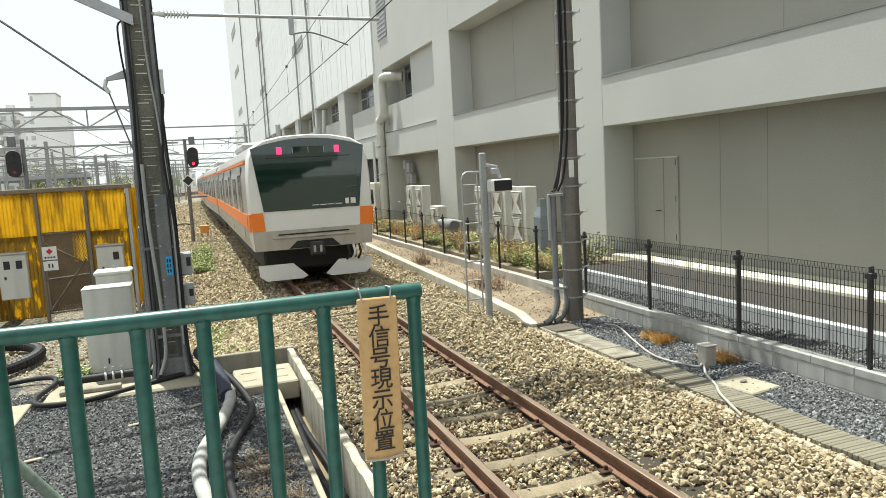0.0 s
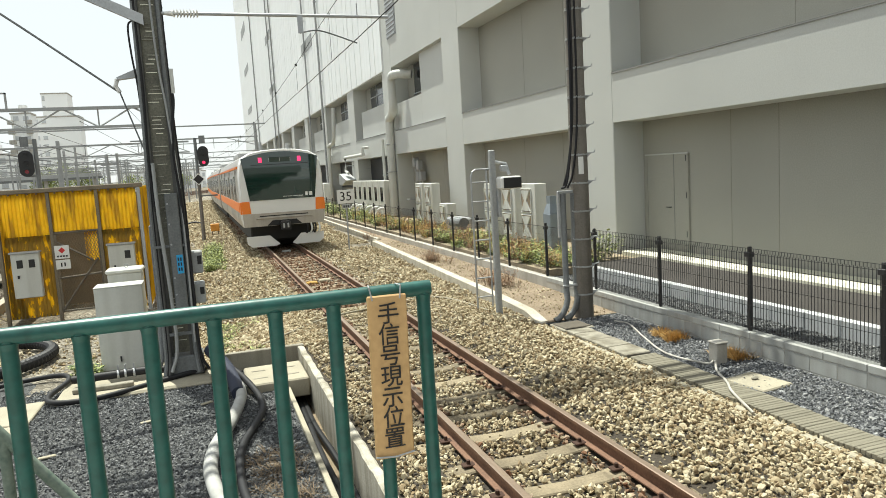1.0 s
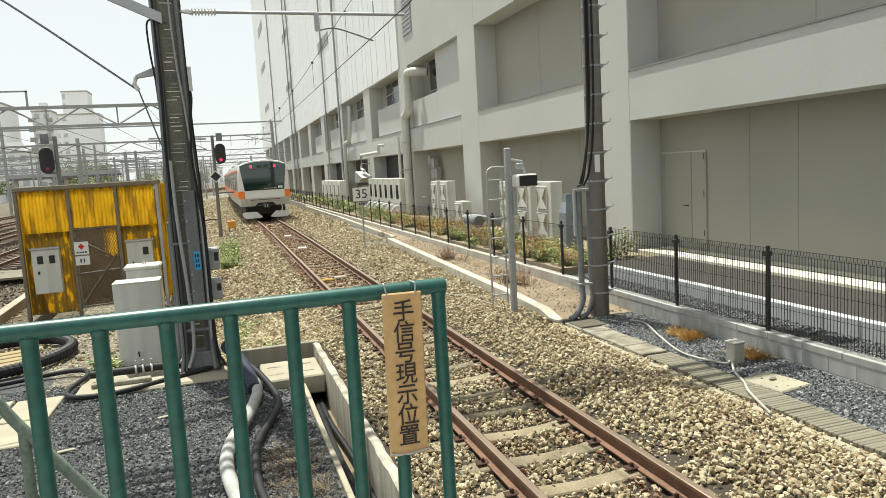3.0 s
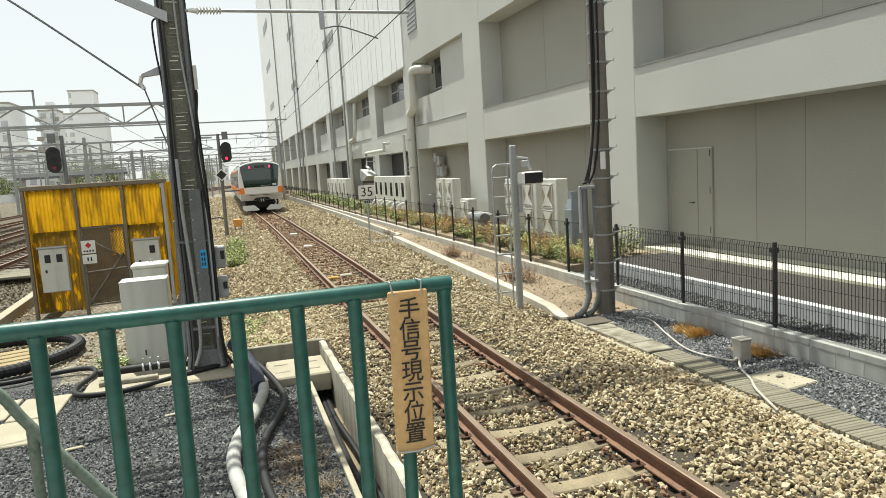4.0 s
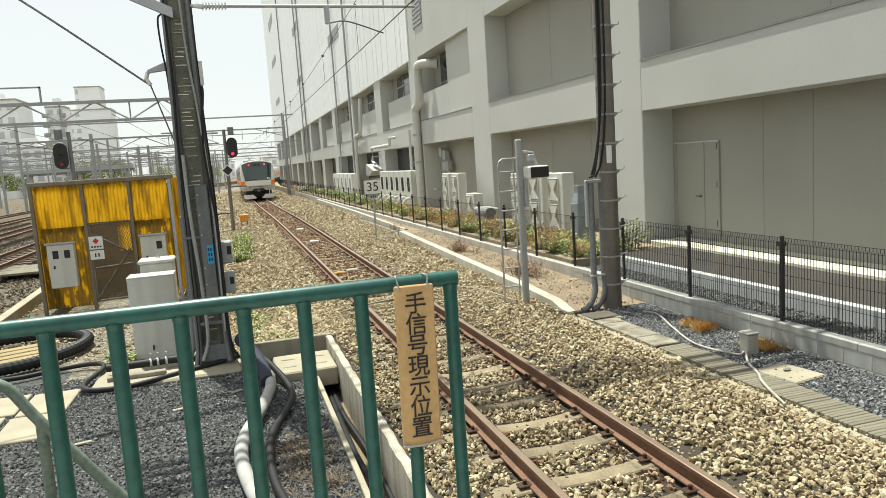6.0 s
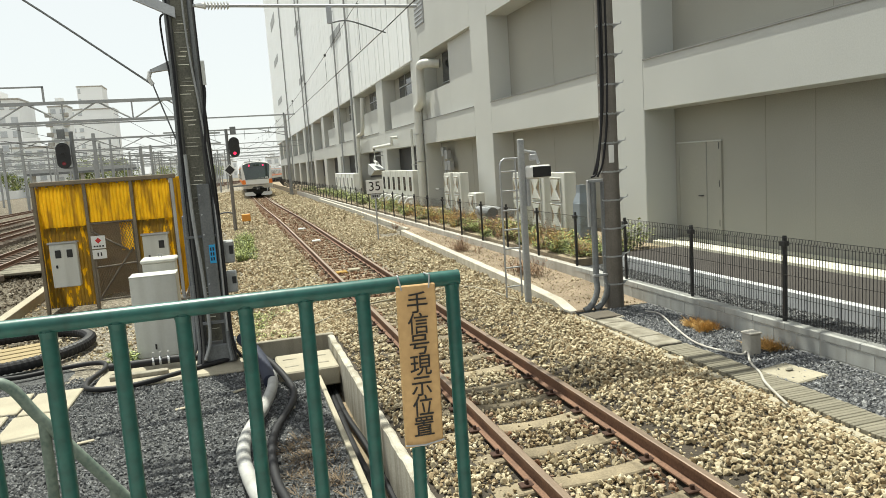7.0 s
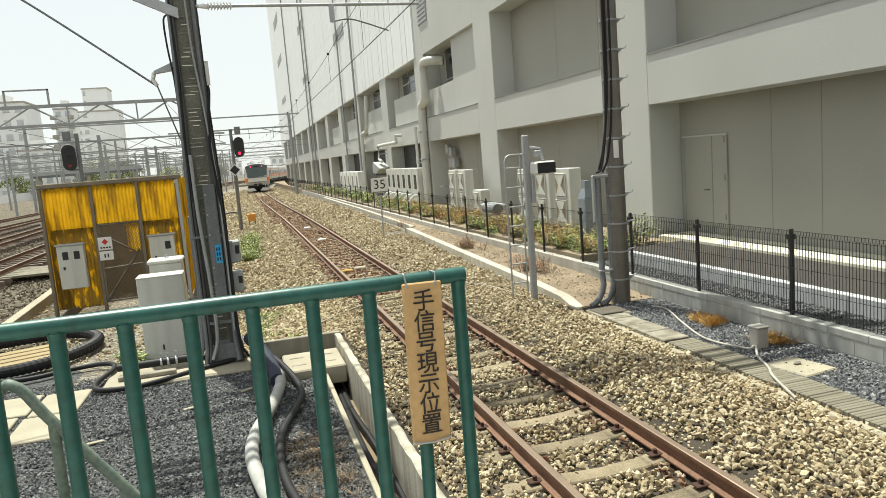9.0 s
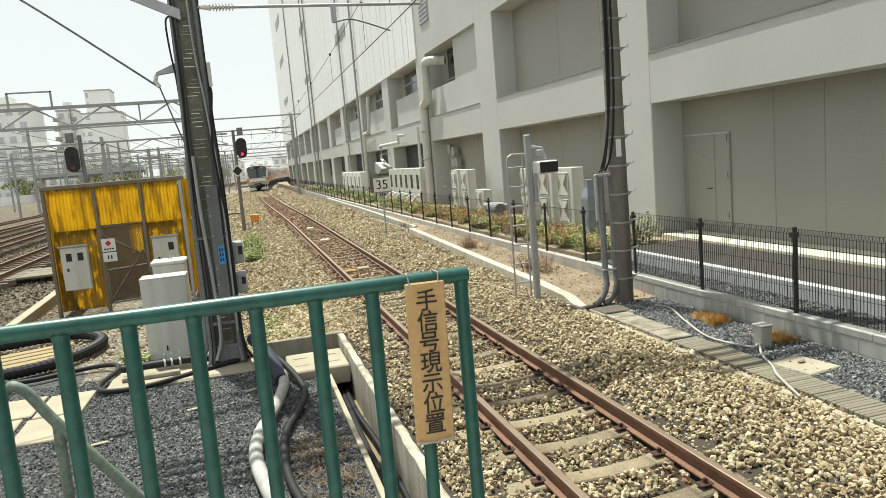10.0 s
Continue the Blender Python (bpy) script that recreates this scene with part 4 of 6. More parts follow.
part("frame_bar", box(B(), (-0.21, -0.03, 1.5), (-0.17, 0.03, 2.3), 0.006), GALV, cf)

# ---- post with ladder and viewing box ----
vp = thing("monitor_post", "grey steel post with ladder and black-faced monitor box", "post", x=2.33, y=11.9, z=-0.32)
part("post_body", box(B(), (-0.055, -0.055, 0), (0.055, 0.055, 3.12), 0.02), GALV_PALE, vp)
part("ladder_rail", tube(B(), [(-0.42, 0, 0.25), (-0.42, 0, 2.66), (-0.39, 0, 2.74), (-0.33, 0, 2.78), (-0.07, 0, 2.78)], 0.018, 8), GALV, vp)
part("ladder_rail", tube(B(), [(-0.12, 0, 0.25), (-0.12, 0, 2.78)], 0.016, 8), GALV, vp)
for i in range(7):
    part("rung", tube(B(), [(-0.42, 0, 0.45 + 0.35 * i), (-0.1, 0, 0.45 + 0.35 * i)], 0.014, 8), GALV, vp)
mb = part("monitor_box", box(B(), (0.05, -0.30, 2.40), (0.45, -0.02, 2.63), 0.03), WHITE, vp, "white housing")
part("screen", box(B(), (0.085, -0.312, 2.42), (0.435, -0.295, 2.61), 0.01), BLACK, mb, "black screen")
part("bracket", tube(B(), [(0.05, 0, 2.9), (0.25, -0.05, 2.86), (0.28, -0.12, 2.66)], 0.03, 8), GALV, vp)
part("small_lamp", box(B(), (0.14, -0.1, 2.72), (0.27, 0.0, 2.84), 0.02), GALV, vp)
part("cable_box", box(B(), (0.04, -0.12, 1.9), (0.10, 0.0, 2.4), 0.01), GALV, vp)


# ---- speed board ----
sp = thing("speed_board", "white square speed board reading 35 on a thin post", "sign", x=2.15, y=25.0, z=-0.3)
part("post_body", tube(B(), [(0, 0, 0), (0, 0, 1.7)], 0.03, 8), GALV, sp)
bd = part("board", box(B(), (-0.31, -0.06, 1.78), (0.29, -0.035, 2.26), 0.004), WHITE, sp)
part("board", box(B(), (-0.16, -0.055, 1.60), (0.14, -0.035, 1.75), 0.003), mat("faded_board", (0.35, 0.36, 0.36), 0.7), sp, "small faded plate")
for i in range(3):
    part("lettering_bar", box(B(), (-0.11 + 0.075 * i, -0.060, 1.64), (-0.065 + 0.075 * i, -0.0551, 1.72)), BLACK, sp)


def lettering(body, size, m, parent, material, spacing=1.0):
    cu = bpy.data.curves.new("lettering", "FONT")
    cu.body, cu.size, cu.align_x, cu.align_y, cu.extrude = body, size, "CENTER", "CENTER", 0.0012
    cu.space_line = spacing
    cu.materials.append(material)
    ob = new("lettering", cu)
    ob.parent = parent
    ob.matrix_local = m
    return ob


lettering("35", 0.46, pose(-0.01, -0.064, 2.02, 90, 0, 0), bd, BLACK)


# ---- colour light signals ----
RED_LENS = mat("red_lens", (0.22, 0.02, 0.03), 0.2, 0, 0.1)
def signal(x, y, z0, zh, label, side, red):
    s = thing("railway_signal", label, "railway signal", "signals", x, y, z0)
    top = zh - z0
    part("mast", tube(B(), [(side * 0.32, 0.1, 0), (side * 0.32, 0.1, top + 0.9)], 0.075, 12), GALV_DARK, s, smooth=True)
    o = []
    for k in range(24):
        a = 2 * math.pi * k / 24
        o.append((0.25 * math.cos(a), (0.25 * math.sin(a)) + (0.24 if math.sin(a) > 0 else -0.24) + top))
    hd = part("backboard", prism(B(), o, 1, -0.08, -0.04), BLACK, s, "black oval backboard")
    part("lamp_case", box(B(), (-0.17, -0.04, top - 0.42), (0.17, 0.12, top + 0.42), 0.03), BLACK, hd)
    for i, m in ((-0.30, red), (0.0, BLACK), (0.30, BLACK)):
        part("lens", tube(B(), [(0, -0.10, top + i), (0, -0.075, top + i)], 0.07, 14), m, hd, "lit red lens" if m is SIGNAL_RED else "")
        part("visor", tube(B(), [(0.09 * math.cos(a), -0.2 + 0.02 * abs(a - 1.57), top + i + 0.1 * math.sin(a)) for a in (0.3, 0.8, 1.3, 1.8, 2.3, 2.8)], 0.02, 6), BLACK, hd)
    part("number_plate", box(B(), (-0.14, -0.06, top + 0.62), (0.14, -0.02, top + 1.0), 0.008), GALV_DARK, s)
    part("bracket", box(B(), (min(0, side * 0.32), 0.0, top - 0.05), (max(0, side * 0.32), 0.1, top + 0.02)), GALV_DARK, s)
    part("bracket", box(B(), (min(0, side * 0.32), 0.0, top - 0.5), (max(0, side * 0.32), 0.1, top - 0.44)), GALV_DARK, s)
    return s


s1 = signal(-2.45, 36.5, -0.35, 3.80, "black oval railway signal showing red beside the track", -1, SIGNAL_RED)
part("lower_mast", tube(B(), [(-0.34, 0.0, 0), (-0.32, 0.0, 2.9)], 0.09, 10), POLE_BROWN, s1, "rusty brown lower mast")
dg = part("diamond_board", prism(B(), [(-0.62, 3.05), (-0.32, 2.75), (-0.02, 3.05), (-0.32, 3.35)], 1, -0.16, -0.13), WHITE, s1, "white-edged black diamond board")
part("diamond_face", prism(B(), [(-0.56, 3.05), (-0.32, 2.81), (-0.08, 3.05), (-0.32, 3.29)], 1, -0.166, -0.16), BLACK, dg)
part("arm", box(B(), (-0.34, -0.08, 2.2), (0.5, -0.02, 2.27)), GALV_DARK, s1)
signal(-8.74, 30.0, -0.43, 3.62, "black oval railway signal above the yellow hut", 1, RED_LENS)
ob_ = thing("track_device", "rusty orange device box on a stake by the signal", "box", x=-2.2, y=38.5, z=-0.36)
part("case", box(B(), (-0.22, -0.15, 0.35), (0.22, 0.15, 0.72), 0.02), ORANGE_BOX, ob_)
for dx in (-0.15, 0.15):
    part("leg", box(B(), (dx - 0.03, -0.03, 0), (dx + 0.03, 0.03, 0.35)), RUST_FRAME, ob_)
part("cable_heap", tube(B(), curve_pts([(0.2, 0, 0.05), (0.6, -0.3, 0.08), (0.5, -0.9, 0.05), (0.1, -0.7, 0.12), (0.5, -1.6, 0.05)], 5), 0.06, 8), CABLE, ob_)
cb_ = thing("cable_coil", "loose coil of black cable on the ballast", "cable", x=-3.3, y=46, z=-0.38)
for k in range(5):
    part("loop", tube(B(), [(0.55 * math.cos(a), 0.2 * math.sin(a) + 0.12 * k, 0.25 + 0.25 * math.sin(a)) for a in (6.283 * i / 14 for i in range(15))], 0.035, 6), CABLE, cb_)
# white blocks between the rails
for x, y, m in ((0.09, 18.0, CONCRETE_WARM), (-0.28, 17.75, YELLOW_FRAME), (0.06, 26.3, WHITE), (0.08, 32.2, WHITE)):
    w_ = thing("track_marker", "pale balise block between the rails" if m is not YELLOW_FRAME else "small yellow marker between the rails", "track marker", "markers between the rails", x, y, -0.19)
    part("block", box(B(), (-0.15, -0.11, 0), (0.15, 0.11, 0.07), 0.02), m, w_)
    part("fixing", box(B(), (-0.18, -0.03, 0), (0.18, 0.03, 0.03)), GALV, w_)

# ---- cable pit beside the track ----
pit = thing("cable_pit", "long concrete cable pit with stained walls beside the track", "cable pit", kind="structure")
bm = B()
loops = []
for k in range(63):
    y, z = 1.9 + 0.15 * k, -0.135 + random.uniform(-0.022, 0.012)
    loops.append([(-1.485, y, -1.0), (-1.39, y, -1.0), (-1.39 + random.uniform(-0.006, 0.006), y, z - 0.012), (-1.41, y, z), (-1.468, y, z + random.uniform(-0.01, 0.006)), (-1.485 + random.uniform(-0.005, 0.005), y, z - 0.015)])
part("pit_wall", rings(bm, loops), mat("pit_concrete", (0.40, 0.375, 0.31), 0.9, 0, 0.3, 3, 50, 0.6, 0.006, dirt=0.5), pit, "chipped and stained concrete side wall")
part("pit_floor", box(B(), (-1.85, 1.9, -1.3), (-1.4, 11.2, -0.78)), mat("pit_dirt", (0.20, 0.155, 0.10), 0.95, 0, 0.3, 4, 50, 0.6, 0.02), pit)
part("pit_edge", box(B(), (-1.835, 1.9, -1.0), (-1.775, 9.9, -0.385), 0.008), CONCRETE_WARM, pit)
part("pit_end", box(B(), (-2.6, 11.2, -1.0), (-1.38, 11.3, -0.13), 0.01), CONCRETE_DIRTY, pit)
for x, y in ((-1.62, 7.6), (-1.7, 8.6), (-1.55, 9.0)):
    part("pit_cable", tube(B(), curve_pts([(x, 2, -0.72), (x + 0.05, y - 2, -0.70), (x - 0.04, y, -0.68), (x, 11, -0.72)], 5), 0.035, 8), CABLE, pit)
lid = thing("pit_lid", "thick concrete pit lid with lifting slots", "slab", x=-1.93, y=10.35, z=-0.56)
part("slab", box(B(), (-0.42, -0.5, 0), (0.43, 0.5, 0.27), 0.02), CONCRETE_WARM, lid)
for y in (-0.2, 0.2):
    for x in (-0.22, 0.22):
        part("slot", box(B(), (x - 0.1, y - 0.02, 0.262), (x + 0.1, y + 0.02, 0.274)), CONCRETE_DIRTY, lid)

# ---- gravel yard left of the pit ----
solo("gravel_yard", box(B(), (-9.5, 1.9, -1.2), (-1.84, 12.6, -0.415)), GRAVEL_BED, "yard of dark blue-grey gravel", "gravel", "structure")
stones("gravel", scatter(62000, -6.5, -1.86, 5.0, 11.6, 0.020, 0.046, lambda x, y: -0.418, lambda x, y, q: False), PEBBLE, "loose dark gravel in the yard", "gravel", False)
for x, y, w, d in ((-6.0, 10.55, 0.62, 0.9), (-5.35, 10.45, 0.6, 0.95), (-6.05, 9.55, 0.6, 0.95), (-6.7, 9.6, 0.6, 0.95), (-6.65, 10.6, 0.6, 0.95), (-5.40, 9.45, 0.55, 0.95)):
    s_ = thing("paving_slab", "pale sandy concrete slab lying on gravel", "slab", "slabs in the yard", x, y, -0.43)
    part("slab", box(B(), (-w / 2, -d / 2, 0), (w / 2, d / 2, 0.055), 0.012), CONCRETE_WARM, s_).rotation_euler = (0, 0, U(-0.05, 0.05))
base = thing("concrete_base", "flat concrete footing under cabinet and pole", "slab", x=-4.0, y=11.4, z=-0.43)
part("slab", box(B(), (-0.9, -0.75, 0), (1.2, 1.2, 0.075), 0.03), CONCRETE_WARM, base)
part("bar", box(B(), (-0.7, -0.45, 0.075), (0.1, -0.32, 0.14), 0.01), CONCRETE_DIRTY, base)

# ---- relay cabinets ----
cab = thing("relay_cabinet", "pale grey metal relay cabinet with a lipped lid", "cabinet", x=-4.06, y=12.05, z=-0.355)
part("body", box(B(), (-0.345, -0.22, 0.06), (0.345, 0.22, 1.36), 0.008), OFFWHITE, cab)
part("lid", box(B(), (-0.35, -0.225, 1.36), (0.35, 0.225, 1.38), 0.006), OFFWHITE, cab)
part("plinth", box(B(), (-0.33, -0.2, 0), (0.33, 0.2, 0.06)), CONCRETE_DIRTY, cab)
part("hasp", box(B(), (0.345, -0.1, 0.75), (0.365, -0.04, 0.85)), GALV, cab)
part("lock", tube(B(), [(-0.06, -0.225, 0.2), (-0.06, -0.25, 0.2), (-0.06, -0.25, 0.28)], 0.012, 6), BLACK, cab)
cab2 = thing("relay_cabinet", "lower pale grey cabinet behind a taller one", "cabinet", x=-4.02, y=12.75, z=-0.43)
part("body", box(B(), (-0.26, -0.2, 0), (0.26, 0.2, 1.56), 0.012), OFFWHITE, cab2)
part("lid", box(B(), (-0.285, -0.23, 1.56), (0.285, 0.23, 1.63), 0.02), OFFWHITE, cab2)
part("ring", tube(B(), [(0.02 + 0.03 * math.cos(a), 0, 1.66 + 0.03 * math.sin(a)) for a in (6.283 * i / 10 for i in range(11))], 0.008, 6), GALV, cab2)

# ---- big lattice pole ----
lp = thing("lattice_pole", "tall dark steel lattice pole carrying cables, conduits and boxes", "pole", x=-3.20, y=11.35, z=-0.35)
POLE_STEEL = mat("pole_steel", (0.085, 0.085, 0.082), 0.6, 0.25, 0.3, 3, 40, 0.2, dirt=0.3)
for sx in (-1, 1):
    for sy in (-1, 1):
        x0, y0 = sx * 0.19, sy * 0.19
        part("corner_angle", box(B(), (min(x0, x0 - sx * 0.075), min(y0, y0 - sy * 0.01), 0), (max(x0, x0 - sx * 0.075), max(y0, y0 - sy * 0.01), 10.8)), POLE_STEEL, lp)
        part("corner_angle", box(B(), (min(x0, x0 - sx * 0.01), min(y0, y0 - sy * 0.075), 0), (max(x0, x0 - sx * 0.01), max(y0, y0 - sy * 0.075), 10.8)), POLE_STEEL, lp)
BAR = mesh_of("lacing_bar", box(B(), (-0.19, -0.006, -0.02), (0.19, 0.006, 0.02)), POLE_STEEL)
BAR2 = mesh_of("batten", box(B(), (-0.12, -0.008, -0.008), (0.12, 0.008, 0.008)), mat("batten_zinc", (0.55, 0.54, 0.45), 0.6, 0.2, 0.6, 9, 60, 0.2, random_amount=1.2))
for k in range(34):
    z = 0.3 + 0.26 * k
    for xx in (-0.197, 0.197):
        b_ = piece("lacing_bar", BAR, lp, xx, 0, z)
        b_.rotation_euler = (0.55 if k % 2 else -0.55, 0, 1.5708)
for z in [0.55 + 0.062 * k + 0.13 * (k // 5) for k in range(100)]:
    if z < 8.5 and not 1.2 < z < 2.2:
        if R_.random() < 0.9:
            piece("batten", BAR2, lp, U(-0.04, 0.04), -0.172, z + U(-0.012, 0.012), U(-0.03, 0.03), U(0.3, 0.8), 1.0, U(0.35, 0.9))
part("back_plate", box(B(), (-0.17, 0.16, 0.4), (0.17, 0.17, 9.0)), POLE_BROWN, lp)
part("web_plate", box(B(), (-0.175, -0.165, 0.35), (0.175, -0.155, 9.0)), mat("web_grey", (0.105, 0.105, 0.085), 0.7, 0.1, 0.4, 3, 40, 0.3, tint=(0.17, 0.165, 0.13), dirt=0.4), lp, "weathered dark grey-green web plate")
part("cover_channel", box(B(), (-0.02, -0.27, 0.9), (0.16, -0.205, 2.75), 0.012), GALV_DARK, lp, "grey cable cover")
for i, (x, r, m) in enumerate(((-0.225, 0.03, GALV_DARK), (-0.20, 0.024, CABLE), (-0.17, 0.026, POLE_STEEL), (0.195, 0.030, GALV_DARK), (0.225, 0.022, POLE_STEEL), (0.25, 0.016, CABLE))):
    part("conduit", tube(B(), curve_pts([(x * 0.78, -0.18, 9.0), (x * 0.82, -0.2, 4.5), (x, -0.2, 2.6), (x, -0.2, 1.2), (x * 1.0, -0.24, 0.35), (x * 1.15, -0.32, 0.05)], 6), r, 8), m, lp, smooth=True)
part("side_duct", box(B(), (-0.285, -0.16, 0.85), (-0.165, 0.1, 2.3), 0.015), GALV_DARK, lp, "grey vertical side duct")
part("side_duct", tube(B(), [(-0.27, -0.05, 0.9), (-0.27, -0.1, 0.6), (-0.30, -0.2, 0.3), (-0.42, -0.3, 0.1)], 0.06, 12), GALV_DARK, lp)
part("conduit", tube(B(), curve_pts([(0.05, -0.24, 8.6), (0.06, -0.25, 5.2), (0.14, -0.25, 3.9), (0.20, -0.25, 2.9), (0.21, -0.25, 1.8), (0.2, -0.26, 0.5)], 6), 0.015, 8), GALV_PALE, lp, "pale conduit", True)
part("conduit", tube(B(), curve_pts([(-0.13, -0.26, 3.2), (-0.12, -0.265, 2.3), (-0.07, -0.27, 1.3), (-0.06, -0.27, 0.45), (-0.16, -0.32, 0.1)], 6), 0.026, 8), GALV_PALE, lp, "pale conduit", True)
part("cable_loop", tube(B(), curve_pts([(-0.20, -0.12, 5.25), (-0.27, -0.14, 5.15), (-0.26, -0.16, 4.75), (-0.22, -0.18, 4.3), (-0.21, -0.18, 3.6), (-0.24, -0.18, 2.9), (-0.21, -0.18, 2.3)], 6), 0.014, 8), CABLE, lp, "sagging black cable bundle", True)
part("cable_loop", tube(B(), curve_pts([(-0.16, -0.2, 9.0), (-0.18, -0.2, 6.0), (-0.155, -0.21, 4.4), (-0.18, -0.21, 3.3), (-0.16, -0.21, 2.5)], 6), 0.026, 8), CABLE, lp, "sagging black cable bundle", True)
part("cable_loop", tube(B(), curve_pts([(0.22, -0.16, 4.25), (0.24, -0.2, 4.1), (0.2, -0.24, 3.75), (0.17, -0.25, 3.3), (0.21, -0.25, 2.6), (0.25, -0.24, 1.7), (0.26, -0.26, 0.4), (0.36, -0.3, 0.08)], 6), 0.02, 8), CABLE, lp, "sagging black cable bundle", True)
for z in (1.0, 1.25, 1.5, 2.0, 2.3, 2.6):
    part("bolt", tube(B(), [(0.01, -0.272, z), (0.01, -0.262, z)], 0.014, 8), GALV, lp)
    part("bolt", tube(B(), [(-0.23, -0.17, z - 0.05), (-0.23, -0.155, z - 0.05)], 0.014, 8), GALV, lp)
part("saddle", box(B(), (-0.26, -0.235, 1.95), (0.26, -0.2, 1.99), 0.006), GALV_DARK, lp)
part("saddle", box(B(), (-0.26, -0.235, 0.62), (0.26, -0.2, 0.67), 0.006), GALV_DARK, lp)
part("tag", box(B(), (0.06, -0.276, 1.56), (0.15, -0.268, 1.84), 0.002), BLUE, lp, "blue tag")
for i in range(6):
    part("tag_bar", box(B(), (0.075 + 0.035 * (i % 2), -0.279, 1.6 + 0.075 * (i // 2)), (0.095 + 0.035 * (i % 2), -0.2755, 1.65 + 0.075 * (i // 2))), BLACK, lp)
for z0, z1 in ((1.52, 1.86), (1.06, 1.38)):
    bx = part("terminal_box", box(B(), (0.25, -0.14, z0), (0.42, 0.1, z1), 0.02), GALV_PALE, lp, "small grey terminal box")
    part("box_window", box(B(), (0.345, -0.148, z0 + 0.14), (0.405, -0.136, z1 - 0.07), 0.004), BLACK, bx)
part("lower_plate", box(B(), (-0.24, -0.24, 0), (0.30, 0.24, 0.30), 0.02), GALV_DARK, lp)
part("warning_plate", box(B(), (0.185, -0.2, 4.2), (0.275, -0.18, 4.55)), OFFWHITE, lp)
part("bracket_arm", prism(B(), [(-0.22, 4.58), (-0.22, 4.46), (-0.5, 4.42), (-0.5, 4.46)], 1, -0.05, 0.05), GALV, lp)
part("insulator", tube(B(), [(-0.50, 0, 4.44), (-0.53, 0, 4.34), (-0.48, 0, 4.25)], 0.032, 10), WHITE, lp)
part("upper_brace", prism(B(), [(-0.05, 5.15), (-0.05, 5.30), (-2.2, 6.3), (-2.2, 6.15)], 1, -0.26, -0.20), GALV, lp, "sloping steel brace")
part("jumper_cable", tube(B(), curve_pts([(-0.48, 0, 4.25), (-0.38, 0.02, 3.9), (-0.25, 0.05, 3.45), (-0.16, 0.08, 3.2)], 5), 0.012, 6), GALV_DARK, lp)
# cantilever over the track
arm = part("cantilever", tube(B(), [(0.2, -0.2, 5.33), (3.55, -0.25, 5.30)], 0.024, 10), GALV, lp, "galvanised cantilever tube")
for k in range(8):
    part("insulator_shed", tube(B(), [(0.36 + 0.045 * k, -0.2, 5.33), (0.388 + 0.045 * k, -0.2, 5.33)], 0.066, 14, 0.034), WHITE, arm)
part("end_fitting", tube(B(), [(0.2, -0.2, 5.33), (0.36, -0.2, 5.33)], 0.018, 10, 0.045), WHITE, arm)
part("drop_bracket", box(B(), (2.12, -0.27, 5.05), (2.20, -0.23, 5.32)), GALV, arm)
part("steady_arm", tube(B(), curve_pts([(2.14, -0.25, 5.05), (2.4, -0.25, 5.09), (2.65, -0.25, 5.03), (3.02, -0.25, 4.90)], 5), 0.011, 8), GALV_DARK, arm, "curved steady arm")
part("hanger", tube(B(), [(3.05, -0.25, 5.3), (3.05, -0.25, 5.5)], 0.01, 6), GALV, arm)
# portal beam joining both poles
pb = thing("portal_beam", "steel lattice beam spanning the track between two poles", "beam", x=0, y=11.2, z=10.3)
for yy in (-0.25, 0.25):
    for zz in (-0.3, 0.3):
        part("chord", box(B(), (-5.2, yy - 0.05, zz - 0.05), (3.75, yy + 0.05, zz + 0.05)), GALV_DARK, pb)
    for k in range(11):
        part("diagonal", tube(B(), [(-4.1 + 0.71 * k, yy, -0.3 if k % 2 else 0.3), (-3.39 + 0.71 * k, yy, 0.3 if k % 2 else -0.3)], 0.035, 6), GALV_DARK, pb)

# ---- overhead wires ----
def wire(name, pts, r, label, material=None):
    w_ = thing(name, label, "wire", "overhead wires")
    part("strand", tube(B(), pts, r, 6), material or CABLE, w_)
    return w_


cw = wire("contact_wire", [(-0.25, -6, 4.62), (-0.22, 11.1, 4.58), (-0.1, 75, 4.75)] + [(*line_at(s)[:2], 4.9) for s in (110, 150, 200, 260)], 0.007, "dark contact wire above the track")
mw = [(-0.25, -6, 5.6), (-0.22, 11.1, 5.50), (-0.2, 20, 5.22), (-0.15, 35, 5.05), (-0.1, 55, 5.25), (-0.1, 75, 5.7)] + [(*line_at(s)[:2], 5.5) for s in (110, 150, 200)]
wire("messenger_wire", curve_pts(mw, 6), 0.0055, "sagging messenger wire above the track")
for y in (13.2, 18.0, 23.0, 28.0, 33.0, 38.0, 44.0, 50.0, 56.0, 63.0):
    zz = float(np.interp(y, [p[1] for p in mw], [p[2] for p in mw]))
    h_ = wire("dropper", [(-0.2, y, 4.6 + 0.002 * y), (-0.2, y, zz)], 0.004, "thin dropper with a small clamp")
    part("clamp", box(B(), (-0.225, y - 0.03, zz - 0.03), (-0.175, y + 0.03, zz + 0.02)), BLACK, h_)
wire("feeder_cable", curve_pts([(-9.5, 11.35, 8.3), (-6.5, 11.35, 6.0), (-5.22, 11.35, 5.10), (-3.71, 11.35, 3.92)], 8), 0.017, "thick feeder cable running to a pole insulator", GALV_DARK)
for x, z in ((-9.0, 6.5), (-11.0, 5.2), (-11.0, 6.0), (-14.9, 5.2), (-14.9, 6.0), (-19.0, 5.2), (-19.0, 6.1), (-6.4, 7.2)):
    wire("yard_wire", [(x, 46, z), (x, 90, z - 0.1), (x, 180, z), (x, 300, z)], 0.014, "thin overhead wire over the yard")


